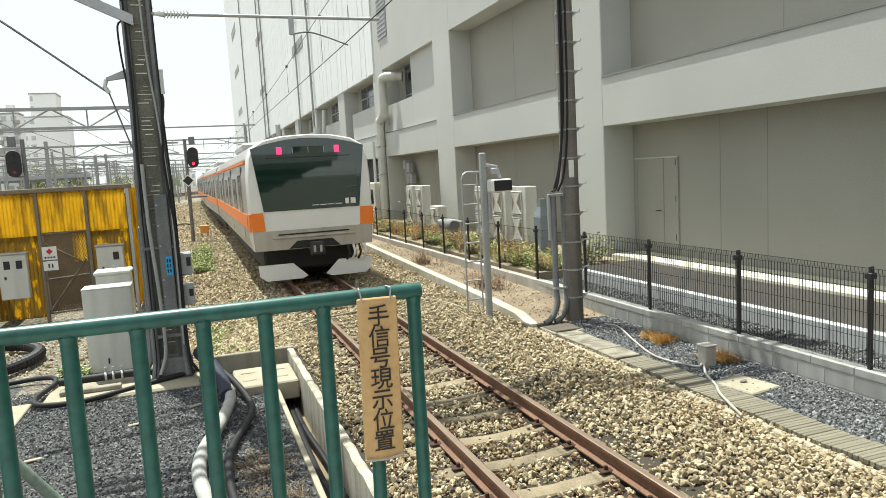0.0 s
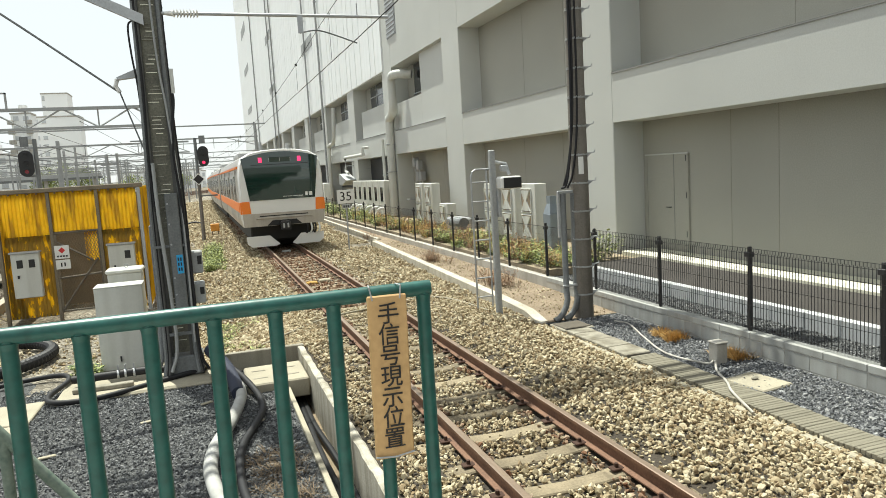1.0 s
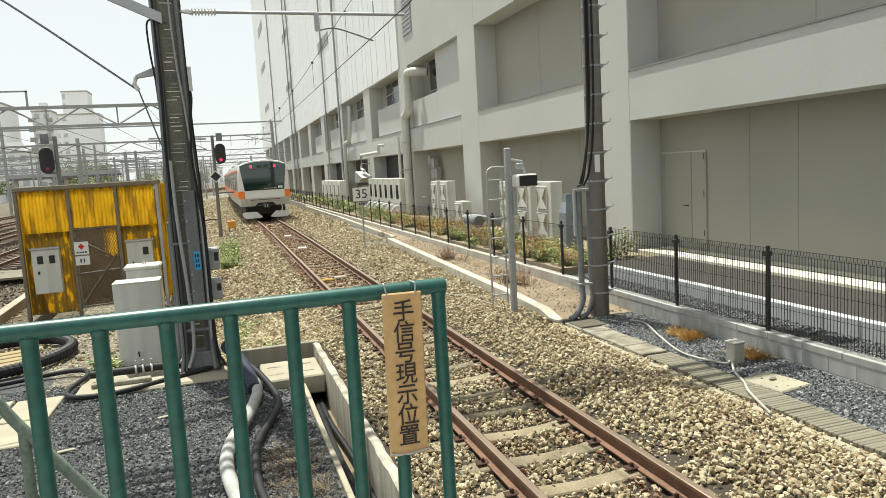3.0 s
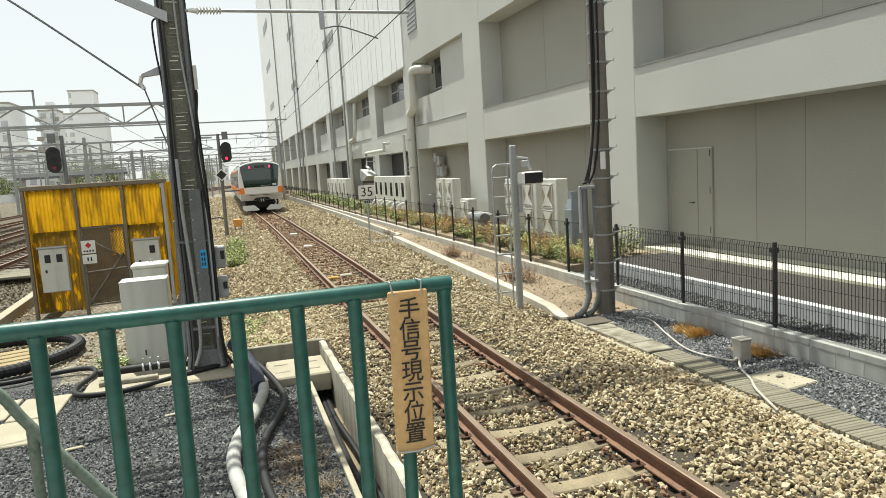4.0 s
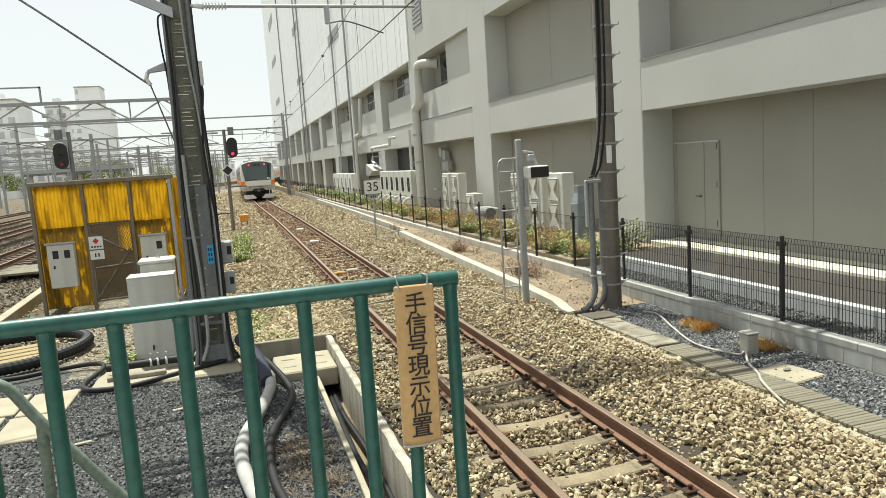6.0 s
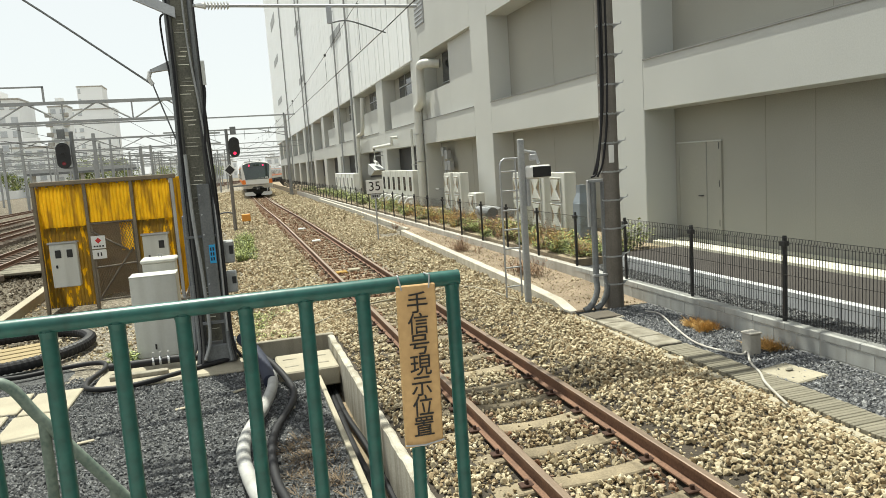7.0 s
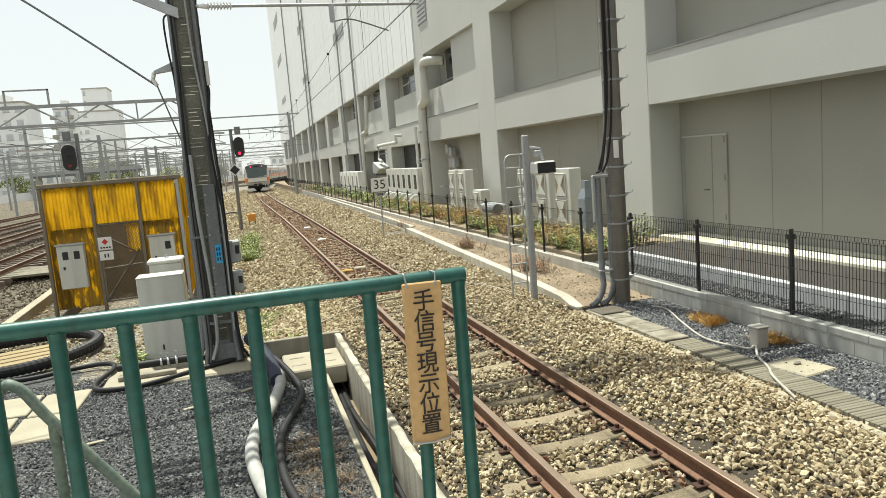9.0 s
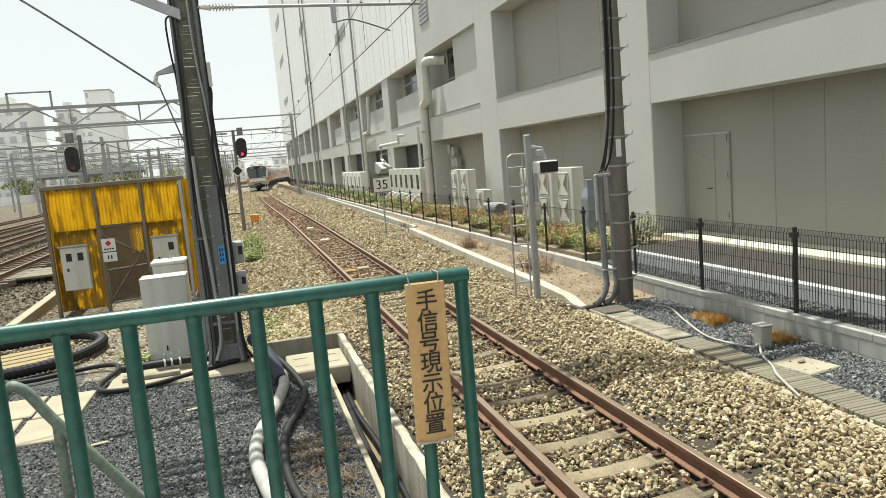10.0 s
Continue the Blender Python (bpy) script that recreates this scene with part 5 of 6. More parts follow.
# ---- far portals over the yard ----
def truss(y, x0, x1, z0, z1, label, legs=(), leg_top=None, r=0.07):
    t_ = thing("catenary_portal", label, "catenary portal", "portals over the yard")
    part("chord", box(B(), (x0, y - r, z1 - r), (x1, y + r, z1 + r)), GALV_PALE, t_)
    part("chord", box(B(), (x0, y - r, z0 - r * 0.8), (x1, y + r, z0 + r * 0.8)), GALV_PALE, t_)
    n = max(2, round((x1 - x0) / 1.9))
    d = (x1 - x0) / n
    for k in range(n):
        a, b = (z0, z1) if k % 2 else (z1, z0)
        part("diagonal", tube(B(), [(x0 + d * k, y, a), (x0 + d * (k + 1), y, b)], r * 0.55, 5), GALV_PALE, t_)
        if k % 2:
            part("vertical", tube(B(), [(x0 + d * k, y, z0), (x0 + d * k, y, z1)], r * 0.5, 5), GALV_PALE, t_)
    for x in legs:
        part("leg", box(B(), (x - 0.12, y - 0.12, -0.44), (x + 0.12, y + 0.12, leg_top or z1 + 0.3)), GALV_PALE, t_)
    return t_


truss(45, -28, -4.2, 6.05, 7.12, "steel truss portal across the yard tracks", (-16.9, -27.5), 9.0, 0.09)
f_ = thing("portal_frame", "small steel frame standing on a portal beam", "frame", x=-13.5, y=45, z=7.2)
for x in (-1.1, 1.1):
    part("upright", box(B(), (x - 0.05, -0.05, 0), (x + 0.05, 0.05, 0.85)), GALV_PALE, f_)
part("crossbar", box(B(), (-1.15, -0.05, 0.8), (1.15, 0.05, 0.88)), GALV_PALE, f_)
truss(62, -40, -3.3, 5.1, 5.95, "steel truss portal further over the yard", (-12.9, -24.0), 6.4, 0.07)
pbm = thing("catenary_portal", "plain steel beam portal on a round pole by the wall", "catenary portal", "portals over the yard")
part("leg", tube(B(), [(3.3, 78, -0.2), (3.3, 78, 8.4)], 0.19, 14, 0.16), GALV_PALE, pbm)
part("beam", box(B(), (-9, 77.9, 7.0), (3.5, 78.1, 7.14)), GALV_PALE, pbm)
part("beam", box(B(), (-9, 77.9, 6.55), (3.5, 78.1, 6.62)), GALV_PALE, pbm)
for x in (-8, -4, -1, 1.5):
    part("hanger", tube(B(), [(x, 78, 7.0), (x, 78, 6.0)], 0.03, 6), GALV_PALE, pbm)
part("brace", tube(B(), [(3.3, 78, 6.2), (0.4, 78, 7.0)], 0.04, 6), GALV_PALE, pbm)
for y, z, x0, x1 in ((90, 5.6, -60, -5.5), (98, 6.4, -60, 6.9), (115, 5.4, -60, -5.5), (128, 6.6, -60, 6.9), (146, 5.8, -70, -5.5), (165, 7.0, -80, 12.5), (188, 6.3, -80, -5.5), (210, 7.2, -90, 20.0), (250, 8.0, -100, 26.0), (290, 8.0, -100, 30.0)):
    truss(y, x0, x1, z - 0.7, z, "distant steel truss portal over the tracks", ((x1 - 0.2 if y > 160 else -6.5), -6.5, -17, -27, -38), z + 1.4, 0.05)
b1 = thing("overhead_beam", "long thin signal beam across the yard", "beam")
part("beam", box(B(), (-30, 106, 10.4), (6.98, 106.2, 10.58)), GALV_PALE, b1)
part("leg", tube(B(), [(-29, 106.1, -0.4), (-29, 106.1, 10.8)], 0.2, 12), GALV_PALE, b1)
for x, y, h in ((-8.6, 60, 5.6), (-10.4, 70, 6.0), (-7.7, 88, 6.2), (-5.5, 95, 6.0), (-21, 55, 7.5), (-4.6, 120, 6.8), (-13, 115, 7.0), (-16, 140, 8), (-22, 100, 8), (-29, 120, 9), (-9, 150, 8), (-26, 75, 7.8), (-32, 92, 8.5), (-3.6, 140, 7.5), (-5.0, 180, 8), (-12, 190, 8), (-20, 200, 8.5), (-34, 160, 9), (-40, 190, 9), (-7.0, 230, 9), (-15, 240, 9), (-24, 160, 8)):
    p_ = thing("yard_pole", "slim grey catenary pole in the yard", "pole", "poles in the yard", x, y, -0.44)
    part("shaft", tube(B(), [(0, 0, 0), (0, 0, h)], 0.13, 10, 0.10), GALV_PALE, p_)
    part("cross_arm", box(B(), (-1.2, -0.05, h - 0.9), (0.9, 0.05, h - 0.8)), GALV_PALE, p_)


# ---- far buildings, trees and a bridge ----
def far_block(x, y, w, d, h, label, floors, cols, roof_hut=True, bays=None):
    b_ = thing("apartment_building", label, "building", "distant buildings", x, y, -0.44)
    part("wall", box(B(), (-w / 2, -d / 2, 0), (w / 2, d / 2, h)), FAR_WALL, b_)
    part("roof", box(B(), (-w / 2 - 0.2, -d / 2 - 0.2, h), (w / 2 + 0.2, d / 2 + 0.2, h + 0.5)), CONCRETE, b_)
    if roof_hut:
        part("roof_hut", box(B(), (-w / 6, -d / 6, h + 0.5), (w / 5, d / 4, h + 3.2)), FAR_WALL, b_)
    for f in range(floors):
        for c in range(bays or cols):
            z = h * (f + 0.35) / floors
            xx = -w / 2 + w * (c + 0.5) / cols
            wd = part("window", box(B(), (xx - w / cols * 0.28, -d / 2 - 0.03, z), (xx + w / cols * 0.28, -d / 2 + 0.1, z + h / floors * 0.45)), FAR_GLASS, b_)
            part("sill", box(B(), (xx - w / cols * 0.32, -d / 2 - 0.15, z - 0.12), (xx + w / cols * 0.32, -d / 2 + 0.02, z)), CONCRETE, wd)
    return b_


far_block(-71.5, 250, 20, 18, 29, "pale multi-storey building beyond the yard", 7, 6)
far_block(-54.7, 262, 5.6, 8, 28, "narrow apartment tower with stacked balconies", 9, 2)
for tower in [o for o in scene.objects if o.name.startswith("apartment_building.001")]:
    for f in range(1, 9):
        for x in (-2.9, 2.2):
            part("balcony", box(B(), (x - 0.9, -5.2, f * 3.1), (x + 0.9, -3.9, f * 3.1 + 1.3), 0.1), CONCRETE, tower)
far_block(-50.8, 300, 15.5, 12, 30, "broad pale apartment slab beyond the yard", 10, 6, False, 2)
far_block(-55.2, 330, 9.5, 12, 42, "tall plain slab tower beyond the yard", 11, 6, False, 1)
far_block(-58, 235, 9, 10, 14, "low pale block beyond the tracks", 4, 3)
far_block(-95, 270, 24, 14, 20, "long pale building behind the yard", 5, 7)
for i in range(16):
    far_block(-70 + 7.0 * i + U(-2, 2), 420 + U(0, 60), U(5, 9), 8, U(5, 11), "small distant house near the horizon", 2, 2)
bridge = thing("footbridge", "low dark footbridge across the yard", "bridge", x=-40, y=215, z=0)
part("deck", box(B(), (-16, -1.5, 5.4), (12, 1.5, 6.0)), GALV_DARK, bridge)
part("parapet", box(B(), (-16, -1.6, 6.0), (12, -1.5, 7.0)), GALV, bridge)
for x in (-14, -2, 10):
    part("pier", box(B(), (x - 0.4, -0.6, -0.44), (x + 0.4, 0.6, 5.4)), CONCRETE, bridge)


def far_tree(x, y, h, r):
    t_ = thing("tree", "dense green tree beyond the yard", "tree", "distant trees", x, y, -0.44)
    trunk = tube(B(), [(0, 0, 0), (0.1, 0, h * 0.45), (0.0, 0.1, h * 0.8)], 0.3, 8, 0.1)
    for k in range(5):
        a = k * 1.3
        tube(trunk, [(0.05, 0, h * 0.35), (r * 0.6 * math.cos(a), r * 0.6 * math.sin(a), h * 0.7)], 0.12, 6, 0.04)
    part("trunk", trunk, RUST_FRAME, t_)
    rg = random.Random(int(x * 10 + y))
    vs, fs = [], []
    for c in range(26):
        cx, cy, cz = rg.gauss(0, r * 0.45), rg.gauss(0, r * 0.45), h * rg.uniform(0.4, 0.95)
        cr = r * rg.uniform(0.22, 0.42)
        for q in range(70):
            v = Vector((rg.gauss(0, 1), rg.gauss(0, 1), rg.gauss(0, 1))).normalized() * cr * rg.uniform(0.5, 1.05)
            s = rg.uniform(0.12, 0.3)
            u = Vector((rg.gauss(0, 1), rg.gauss(0, 1), rg.gauss(0, 1))).normalized() * s
            w = u.cross(v).normalized() * s * 0.7
            p = Vector((cx, cy, cz)) + v
            n = len(vs)
            vs += [p - u, p + w, p + u, p - w]
            fs.append((n, n + 1, n + 2, n + 3))
    me = bpy.data.meshes.new("crown")
    me.from_pydata(vs, [], fs)
    me.materials.append(LEAF)
    ob = new("crown", me)
    ob.parent = t_
    return t_


for x, y, h, r in ((-44, 245, 11, 5), (-39, 250, 10, 4.5), (-48, 240, 8.5, 4), (-35, 255, 8, 4), (-20, 330, 8, 5), (-10, 340, 7, 4.5), (-30, 320, 7.5, 5), (-62, 225, 7, 4)):
    far_tree(x, y, h, r)
bf = thing("boundary_fence", "long pale boundary fence at the far side of the yard", "fence")
for i in range(22):
    part("panel", box(B(), (-60, 30 + 10 * i, -0.44), (-59.9, 39.8 + 10 * i, 1.8)), FAR_WALL, bf)
lk = sweep_wall("kerb", [(-7.65, 5), (-7.7, 17), (-7.95, 24), (-8.3, 40)], 0.22, -0.45, -0.2, CONCRETE_WARM, "pale concrete edging beside the hut", "kerb")
wb = thing("crossing_boards", "weathered plank crossing over a yard track", "crossing", x=-10.2, y=26.6, z=-0.2)
for k in range(8):
    part("board", box(B(), (-3.0, -1.2 + 0.3 * k, -0.05), (2.2, -0.93 + 0.3 * k, 0.03), 0.01), PLANK, wb)
stones("ballast", scatter(24000, -22, -8.0, 16, 48, 0.06, 0.12, lambda x, y: -0.43, lambda x, y, q: False), YARD_STONE, "brownish ballast of the yard tracks", "ballast", False)
stones("ballast", scatter(9000, -8.0, -3.0, 12.6, 40, 0.05, 0.10, lambda x, y: bed_z(x, y) if x > -6 else -0.43, lambda x, y, q: -7.2 < x < -3.8 and 17.5 < y < 20), STONE, "ballast around the hut and signal", "ballast", False)
YS = mesh_of("sleeper", box(B(), (-1.1, -0.1, -0.34), (1.1, 0.1, -0.17), 0.01), mat("dark_sleeper", (0.14, 0.11, 0.085), 0.9, 0, 0.3, 4, 40, 0.4))
for ob_t, c in zip([o for o in scene.objects if o.name.startswith("railway_track.")], (-11.0, -14.9, -19.0, -23.2)):
    for k in range(62):
        piece("sleeper", YS, ob_t, c, 16 + 0.75 * k, 0.0, U(-0.02, 0.02))


# ---- yellow hut ----
def sheet_mat(name, stops, scale, through_light):
    """Translucent plastic sheet whose colour has weathered away in upright runs."""
    m = bpy.data.materials.new(name)
    m.use_nodes = True
    nn, ll = m.node_tree.nodes, m.node_tree.links
    p, tl, mx = nn["Principled BSDF"], nn.new("ShaderNodeBsdfTranslucent"), nn.new("ShaderNodeMixShader")
    mx.inputs[0].default_value = through_light
    co, nz, mp, rp = nn.new("ShaderNodeTexCoord"), nn.new("ShaderNodeTexNoise"), nn.new("ShaderNodeMapping"), nn.new("ShaderNodeValToRGB")
    mp.inputs["Scale"].default_value = scale
    nz.inputs["Scale"].default_value, nz.inputs["Detail"].default_value = 1.4, 6.0
    cr = rp.color_ramp
    cr.elements[0].position, cr.elements[0].color = stops[0][0], (*stops[0][1], 1)
    cr.elements[1].position, cr.elements[1].color = stops[-1][0], (*stops[-1][1], 1)
    for q, c in stops[1:-1]:
        cr.elements.new(q).color = (*c, 1)
    ll.new(co.outputs["Object"], mp.inputs["Vector"])
    ll.new(mp.outputs[0], nz.inputs["Vector"])
    ll.new(nz.outputs["Fac"], rp.inputs[0])
    for node in (tl.inputs["Color"], p.inputs["Base Color"]):
        ll.new(rp.outputs[0], node)
    p.inputs["Roughness"].default_value = 0.45
    ll.new(p.outputs[0], mx.inputs[1])
    ll.new(tl.outputs[0], mx.inputs[2])
    ll.new(mx.outputs[0], nn["Material Output"].inputs["Surface"])
    return m


sheet = sheet_mat("yellow_translucent_sheet", ((0.30, (0.88, 0.64, 0.05)), (0.51, (0.80, 0.555, 0.035)), (0.60, (0.55, 0.345, 0.04)), (0.78, (0.40, 0.255, 0.045))), (4.5, 1.0, 0.8), 0.55)
worn_sheet = sheet_mat("worn_ochre_sheet", ((0.36, (0.86, 0.60, 0.03)), (0.41, (0.76, 0.50, 0.03)), (0.425, (0.42, 0.28, 0.05)), (0.8, (0.28, 0.19, 0.06))), (7.0, 1.0, 2.4), 0.3)


def corrugated(x0, x1, z0, z1, y, along=0):
    bm = B()
    n = int((x1 - x0) / 0.019)
    a, b = [], []
    for i in range(n + 1):
        x = x0 + (x1 - x0) * i / n
        w = y + 0.016 * math.sin(2 * math.pi * i / 4)
        p = (x, w) if along == 0 else (w, x)
        a.append(bm.verts.new((*p, z0)))
        b.append(bm.verts.new((*p, z1)))
    for i in range(n):
        bm.faces.new((a[i], a[i + 1], b[i + 1], b[i]))
    ob = bmesh.ops.solidify(bm, geom=bm.faces[:], thickness=0.003)
    return bm


HY = 18.0
hut = thing("yellow_hut", "weathered yellow corrugated sheet enclosure with a wire mesh gate", "hut")
for x0, x1, z0, z1 in ((-7.0, -6.03, -0.3, 1.62), (-7.0, -6.03, 1.56, 2.52), (-5.98, -5.02, 1.62, 2.53), (-4.98, -4.16, -0.3, 1.65), (-4.98, -4.16, 1.58, 2.53), (-5.35, -5.0, 0.9, 1.68)):
    part("sheet", corrugated(x0, x1, z0, z1, HY + (0.0 if z0 > 1 else 0.03)), sheet if z0 > 0.5 else worn_sheet, hut, "yellow translucent corrugated sheet" if z0 > 0.5 else "ochre sheet with yellow flaking through")
part("sheet", corrugated(HY + 0.05, HY + 2.4, -0.3, 2.55, -4.08, 1), sheet, hut, "yellow side sheet")
part("sheet", corrugated(HY + 0.05, HY + 2.4, -0.3, 2.5, -7.02, 1), sheet, hut, "yellow side sheet")
part("roof_edge", box(B(), (-7.1, HY - 0.06, 2.52), (-4.0, HY + 0.05, 2.62), 0.01), RUST_FRAME, hut, "brownish rolled top edge")
for k in range(16):
    part("bolt", tube(B(), [(-6.95 + 0.185 * k, HY - 0.08, 2.50), (-6.95 + 0.185 * k, HY + 0.02, 2.50)], 0.018, 6), RUST_FRAME, hut)
for x in (-7.06, -6.0, -5.0, -4.1):
    part("stud", box(B(), (x - 0.035, HY - 0.05, -0.43), (x + 0.035, HY + 0.06, 2.52), 0.006), RUST_FRAME if x != -4.1 else GALV, hut)
for x0, x1, z in ((-7.0, -6.0, 1.60), (-6.0, -5.0, 1.64), (-5.0, -4.1, 1.62), (-7.0, -6.0, -0.28), (-5.0, -4.1, -0.28)):
    part("rail", box(B(), (x0, HY + 0.04, z - 0.03), (x1, HY + 0.09, z + 0.03)), RUST_FRAME, hut)
GATE_STEEL = mat("gate_steel", (0.17, 0.15, 0.12), 0.7, 0.3, 0.4, 4, 40, 0.3, dirt=0.4)
gate = part("gate", box(B(), (-5.97, HY - 0.03, -0.25), (-5.92, HY + 0.01, 1.6)), RUST_FRAME, hut, "rusty wire mesh gate")
for p, q in (((-5.95, 0.55), (-5.05, 0.6)), ((-5.95, -0.2), (-5.1, 0.95)), ((-5.95, 1.4), (-5.2, 0.9)), ((-5.95, -0.22), (-5.0, -0.2)), ((-5.95, 1.58), (-5.0, 1.6)), ((-5.05, -0.2), (-5.05, 1.6))):
    part("gate_bar", tube(B(), [(p[0], HY - 0.02, p[1]), (q[0], HY - 0.02, q[1])], 0.022, 8), GATE_STEEL, gate)
bm = B()
for k in range(34):
    a = -5.95 + 0.055 * k
    for sg in (1, -1):
        pts_ = []
        for z in (-0.25, 1.58):
            x = a + sg * (z + 0.25) * 0.5 - (0.9 if sg > 0 else 0.0)
            pts_.append((x, z))
        (xa, za), (xb, zb) = pts_
        lo, hi = -5.94, -5.06
        t0 = max(0.0, min(1.0, ((lo if xb > xa else hi) - xa) / (xb - xa)))
        t1 = max(0.0, min(1.0, ((hi if xb > xa else lo) - xa) / (xb - xa)))
        if t1 - t0 > 0.03:
            tube(bm, [(xa + (xb - xa) * t, HY - 0.005, za + (zb - za) * t) for t in (t0, t1)], 0.005, 4)
part("wire_mesh", bm, RUST_FRAME, gate)
part("inner_wall", box(B(), (-7.0, HY + 2.36, -0.43), (-4.1, HY + 2.42, 2.4)), RUST_FRAME, hut)
for x0, x1, z0, z1, win in ((-6.83, -6.27, 0.2, 1.2, (-6.66, -6.42)), (-4.86, -4.3, 0.25, 1.22, (-4.45,))):
    m_ = thing("meter_box", "pale grey wall-mounted meter box with small dark windows", "meter box", "meter boxes on the hut", 0, HY - 0.05, 0)
    part("case", box(B(), (x0, -0.2, z0), (x1, 0.0, z1), 0.015), OFFWHITE, m_)
    part("rain_lip", box(B(), (x0 - 0.03, -0.23, z1), (x1 + 0.03, 0.0, z1 + 0.04), 0.008), GALV, m_)
    for x in win:
        part("meter_window", box(B(), (x - 0.06, -0.212, z1 - 0.32), (x + 0.06, -0.198, z1 - 0.14), 0.004), BLACK, m_)
    part("latch", box(B(), (x0 + 0.1, -0.215, (z0 + z1) / 2 - 0.05), (x0 + 0.14, -0.2, (z0 + z1) / 2 + 0.02)), BLACK, m_)
pl = thing("hut_sign", "small white warning plate with a red diamond on the gate", "sign", x=-5.83, y=HY - 0.06, z=1.0)
part("plate", box(B(), (-0.15, -0.01, 0.0), (0.15, 0.0, 0.3), 0.003), WHITE, pl)
part("plate", box(B(), (-0.15, -0.01, -0.24), (0.15, 0.0, -0.03), 0.003), WHITE, pl)
part("diamond", prism(B(), [(-0.07, 0.19), (0, 0.12), (0.07, 0.19), (0, 0.26)], 1, -0.014, -0.009), mat("sign_red", (0.5, 0.02, 0.02), 0.5), pl)
for i in range(4):
    part("lettering_bar", box(B(), (-0.11 + 0.06 * i, -0.0135, 0.04), (-0.07 + 0.06 * i, -0.009, 0.075)), BLACK, pl)
part("lettering_bar", box(B(), (-0.05, -0.0135, -0.18), (-0.02, -0.009, -0.09)), BLACK, pl)
part("lettering_bar", box(B(), (0.02, -0.0135, -0.18), (0.05, -0.009, -0.09)), BLACK, pl)


# ---- hoses and cables in the yard ----
def hose(name, pts, r, material, label, ribs=False, smooth=True):
    h_ = thing(name, label, "hose", "cables in the yard")
    line = curve_pts(pts, 10 if not ribs else 17)
    if ribs:
        bm = B()
        P = [Vector(p) for p in line]
        loops = []
        for i, p in enumerate(P):
            d = (P[min(i + 1, len(P) - 1)] - P[max(i - 1, 0)]).normalized()
            s = d.cross(Vector((0, 0, 1))).normalized()
            u = s.cross(d)
            rr = r * (1.0 if i % 2 else 0.84)
            loops.append([p + (s * math.cos(a) + u * math.sin(a)) * rr for a in (2 * math.pi * k / 12 for k in range(12))])
        rings(bm, loops)
    else:
        bm = tube(B(), line, r, 12)
    part("hose_run", bm, material, h_, smooth=smooth and not ribs)
    return h_


Z = -0.40
hose("corrugated_hose", [(-7.4, 12.6, Z + 0.12), (-6.65, 12.35, Z + 0.11), (-6.0, 12.65, Z + 0.11), (-5.55, 13.3, Z + 0.12), (-5.5, 14.1, Z + 0.12), (-5.95, 14.8, Z + 0.12), (-6.6, 14.9, Z + 0.12), (-7.4, 14.7, Z + 0.12)], 0.105, CABLE, "thick black corrugated hose curving over the ground", True)
hose("black_hose", [(-7.2, 12.2, Z + 0.06), (-6.2, 11.9, Z + 0.06), (-5.5, 12.15, Z + 0.06), (-5.0, 12.0, Z + 0.1), (-4.85, 11.6, Z + 0.1), (-5.0, 10.95, Z + 0.07), (-4.85, 10.6, Z + 0.06), (-4.3, 10.55, Z + 0.06), (-3.6, 10.9, Z + 0.07), (-2.9, 11.2, Z + 0.1)], 0.038, CABLE, "black cable looping across the concrete base")
hose("black_hose", [(-4.75, 11.35, Z + 0.16), (-4.3, 11.3, Z + 0.17), (-3.7, 11.3, Z + 0.17), (-3.3, 11.2, Z + 0.15)], 0.06, CABLE, "thick black pipe joined by clamps at the pole")
for x in (-4.12, -4.02, -3.9):
    cl_ = thing("pipe_clamp", "pale metal clamp round a black pipe", "clamp", "pipe clamps", x, 11.3, Z + 0.17)
    part("ring", tube(B(), [(-0.015, 0, 0), (0.015, 0, 0)], 0.072, 14), GALV, cl_)
    part("ear", box(B(), (-0.012, -0.015, 0.06), (0.012, 0.015, 0.14)), GALV, cl_)
hose("white_pipe", [(-2.72, 10.7, Z + 0.22), (-2.5, 10.1, Z + 0.13), (-2.45, 9.5, Z + 0.10), (-2.6, 8.6, Z + 0.10), (-2.82, 7.7, Z + 0.10), (-2.87, 7.1, Z + 0.10), (-2.80, 6.4, Z + 0.10), (-2.68, 5.8, Z + 0.10), (-2.5, 5.2, Z + 0.10)], 0.072, mat("sleeve_white", (0.36, 0.36, 0.345), 0.6, 0, 0.12, 6, 40, 0.3, 0.006, dirt=0.25), "cable bundle in a crumpled whitish sleeve")
hose("black_hose", [(-2.75, 11.0, Z + 0.3), (-2.45, 10.3, Z + 0.2), (-2.25, 9.6, Z + 0.08), (-2.22, 8.95, Z + 0.06), (-2.36, 8.34, Z + 0.06), (-2.52, 7.8, Z + 0.06), (-2.59, 7.2, Z + 0.06), (-2.58, 6.5, Z + 0.06), (-2.5, 5.9, Z + 0.06), (-2.4, 5.2, Z + 0.06)], 0.043, CABLE, "black cable beside the white sleeve")
hose("black_hose", [(-2.8, 11.1, Z + 0.4), (-2.62, 10.6, Z + 0.27), (-2.52, 10.1, Z + 0.15), (-2.48, 9.6, Z + 0.10)], 0.095, mat("navy_wrap", (0.02, 0.025, 0.045), 0.8), "dark blue wrapped cable bundle at the pole foot")
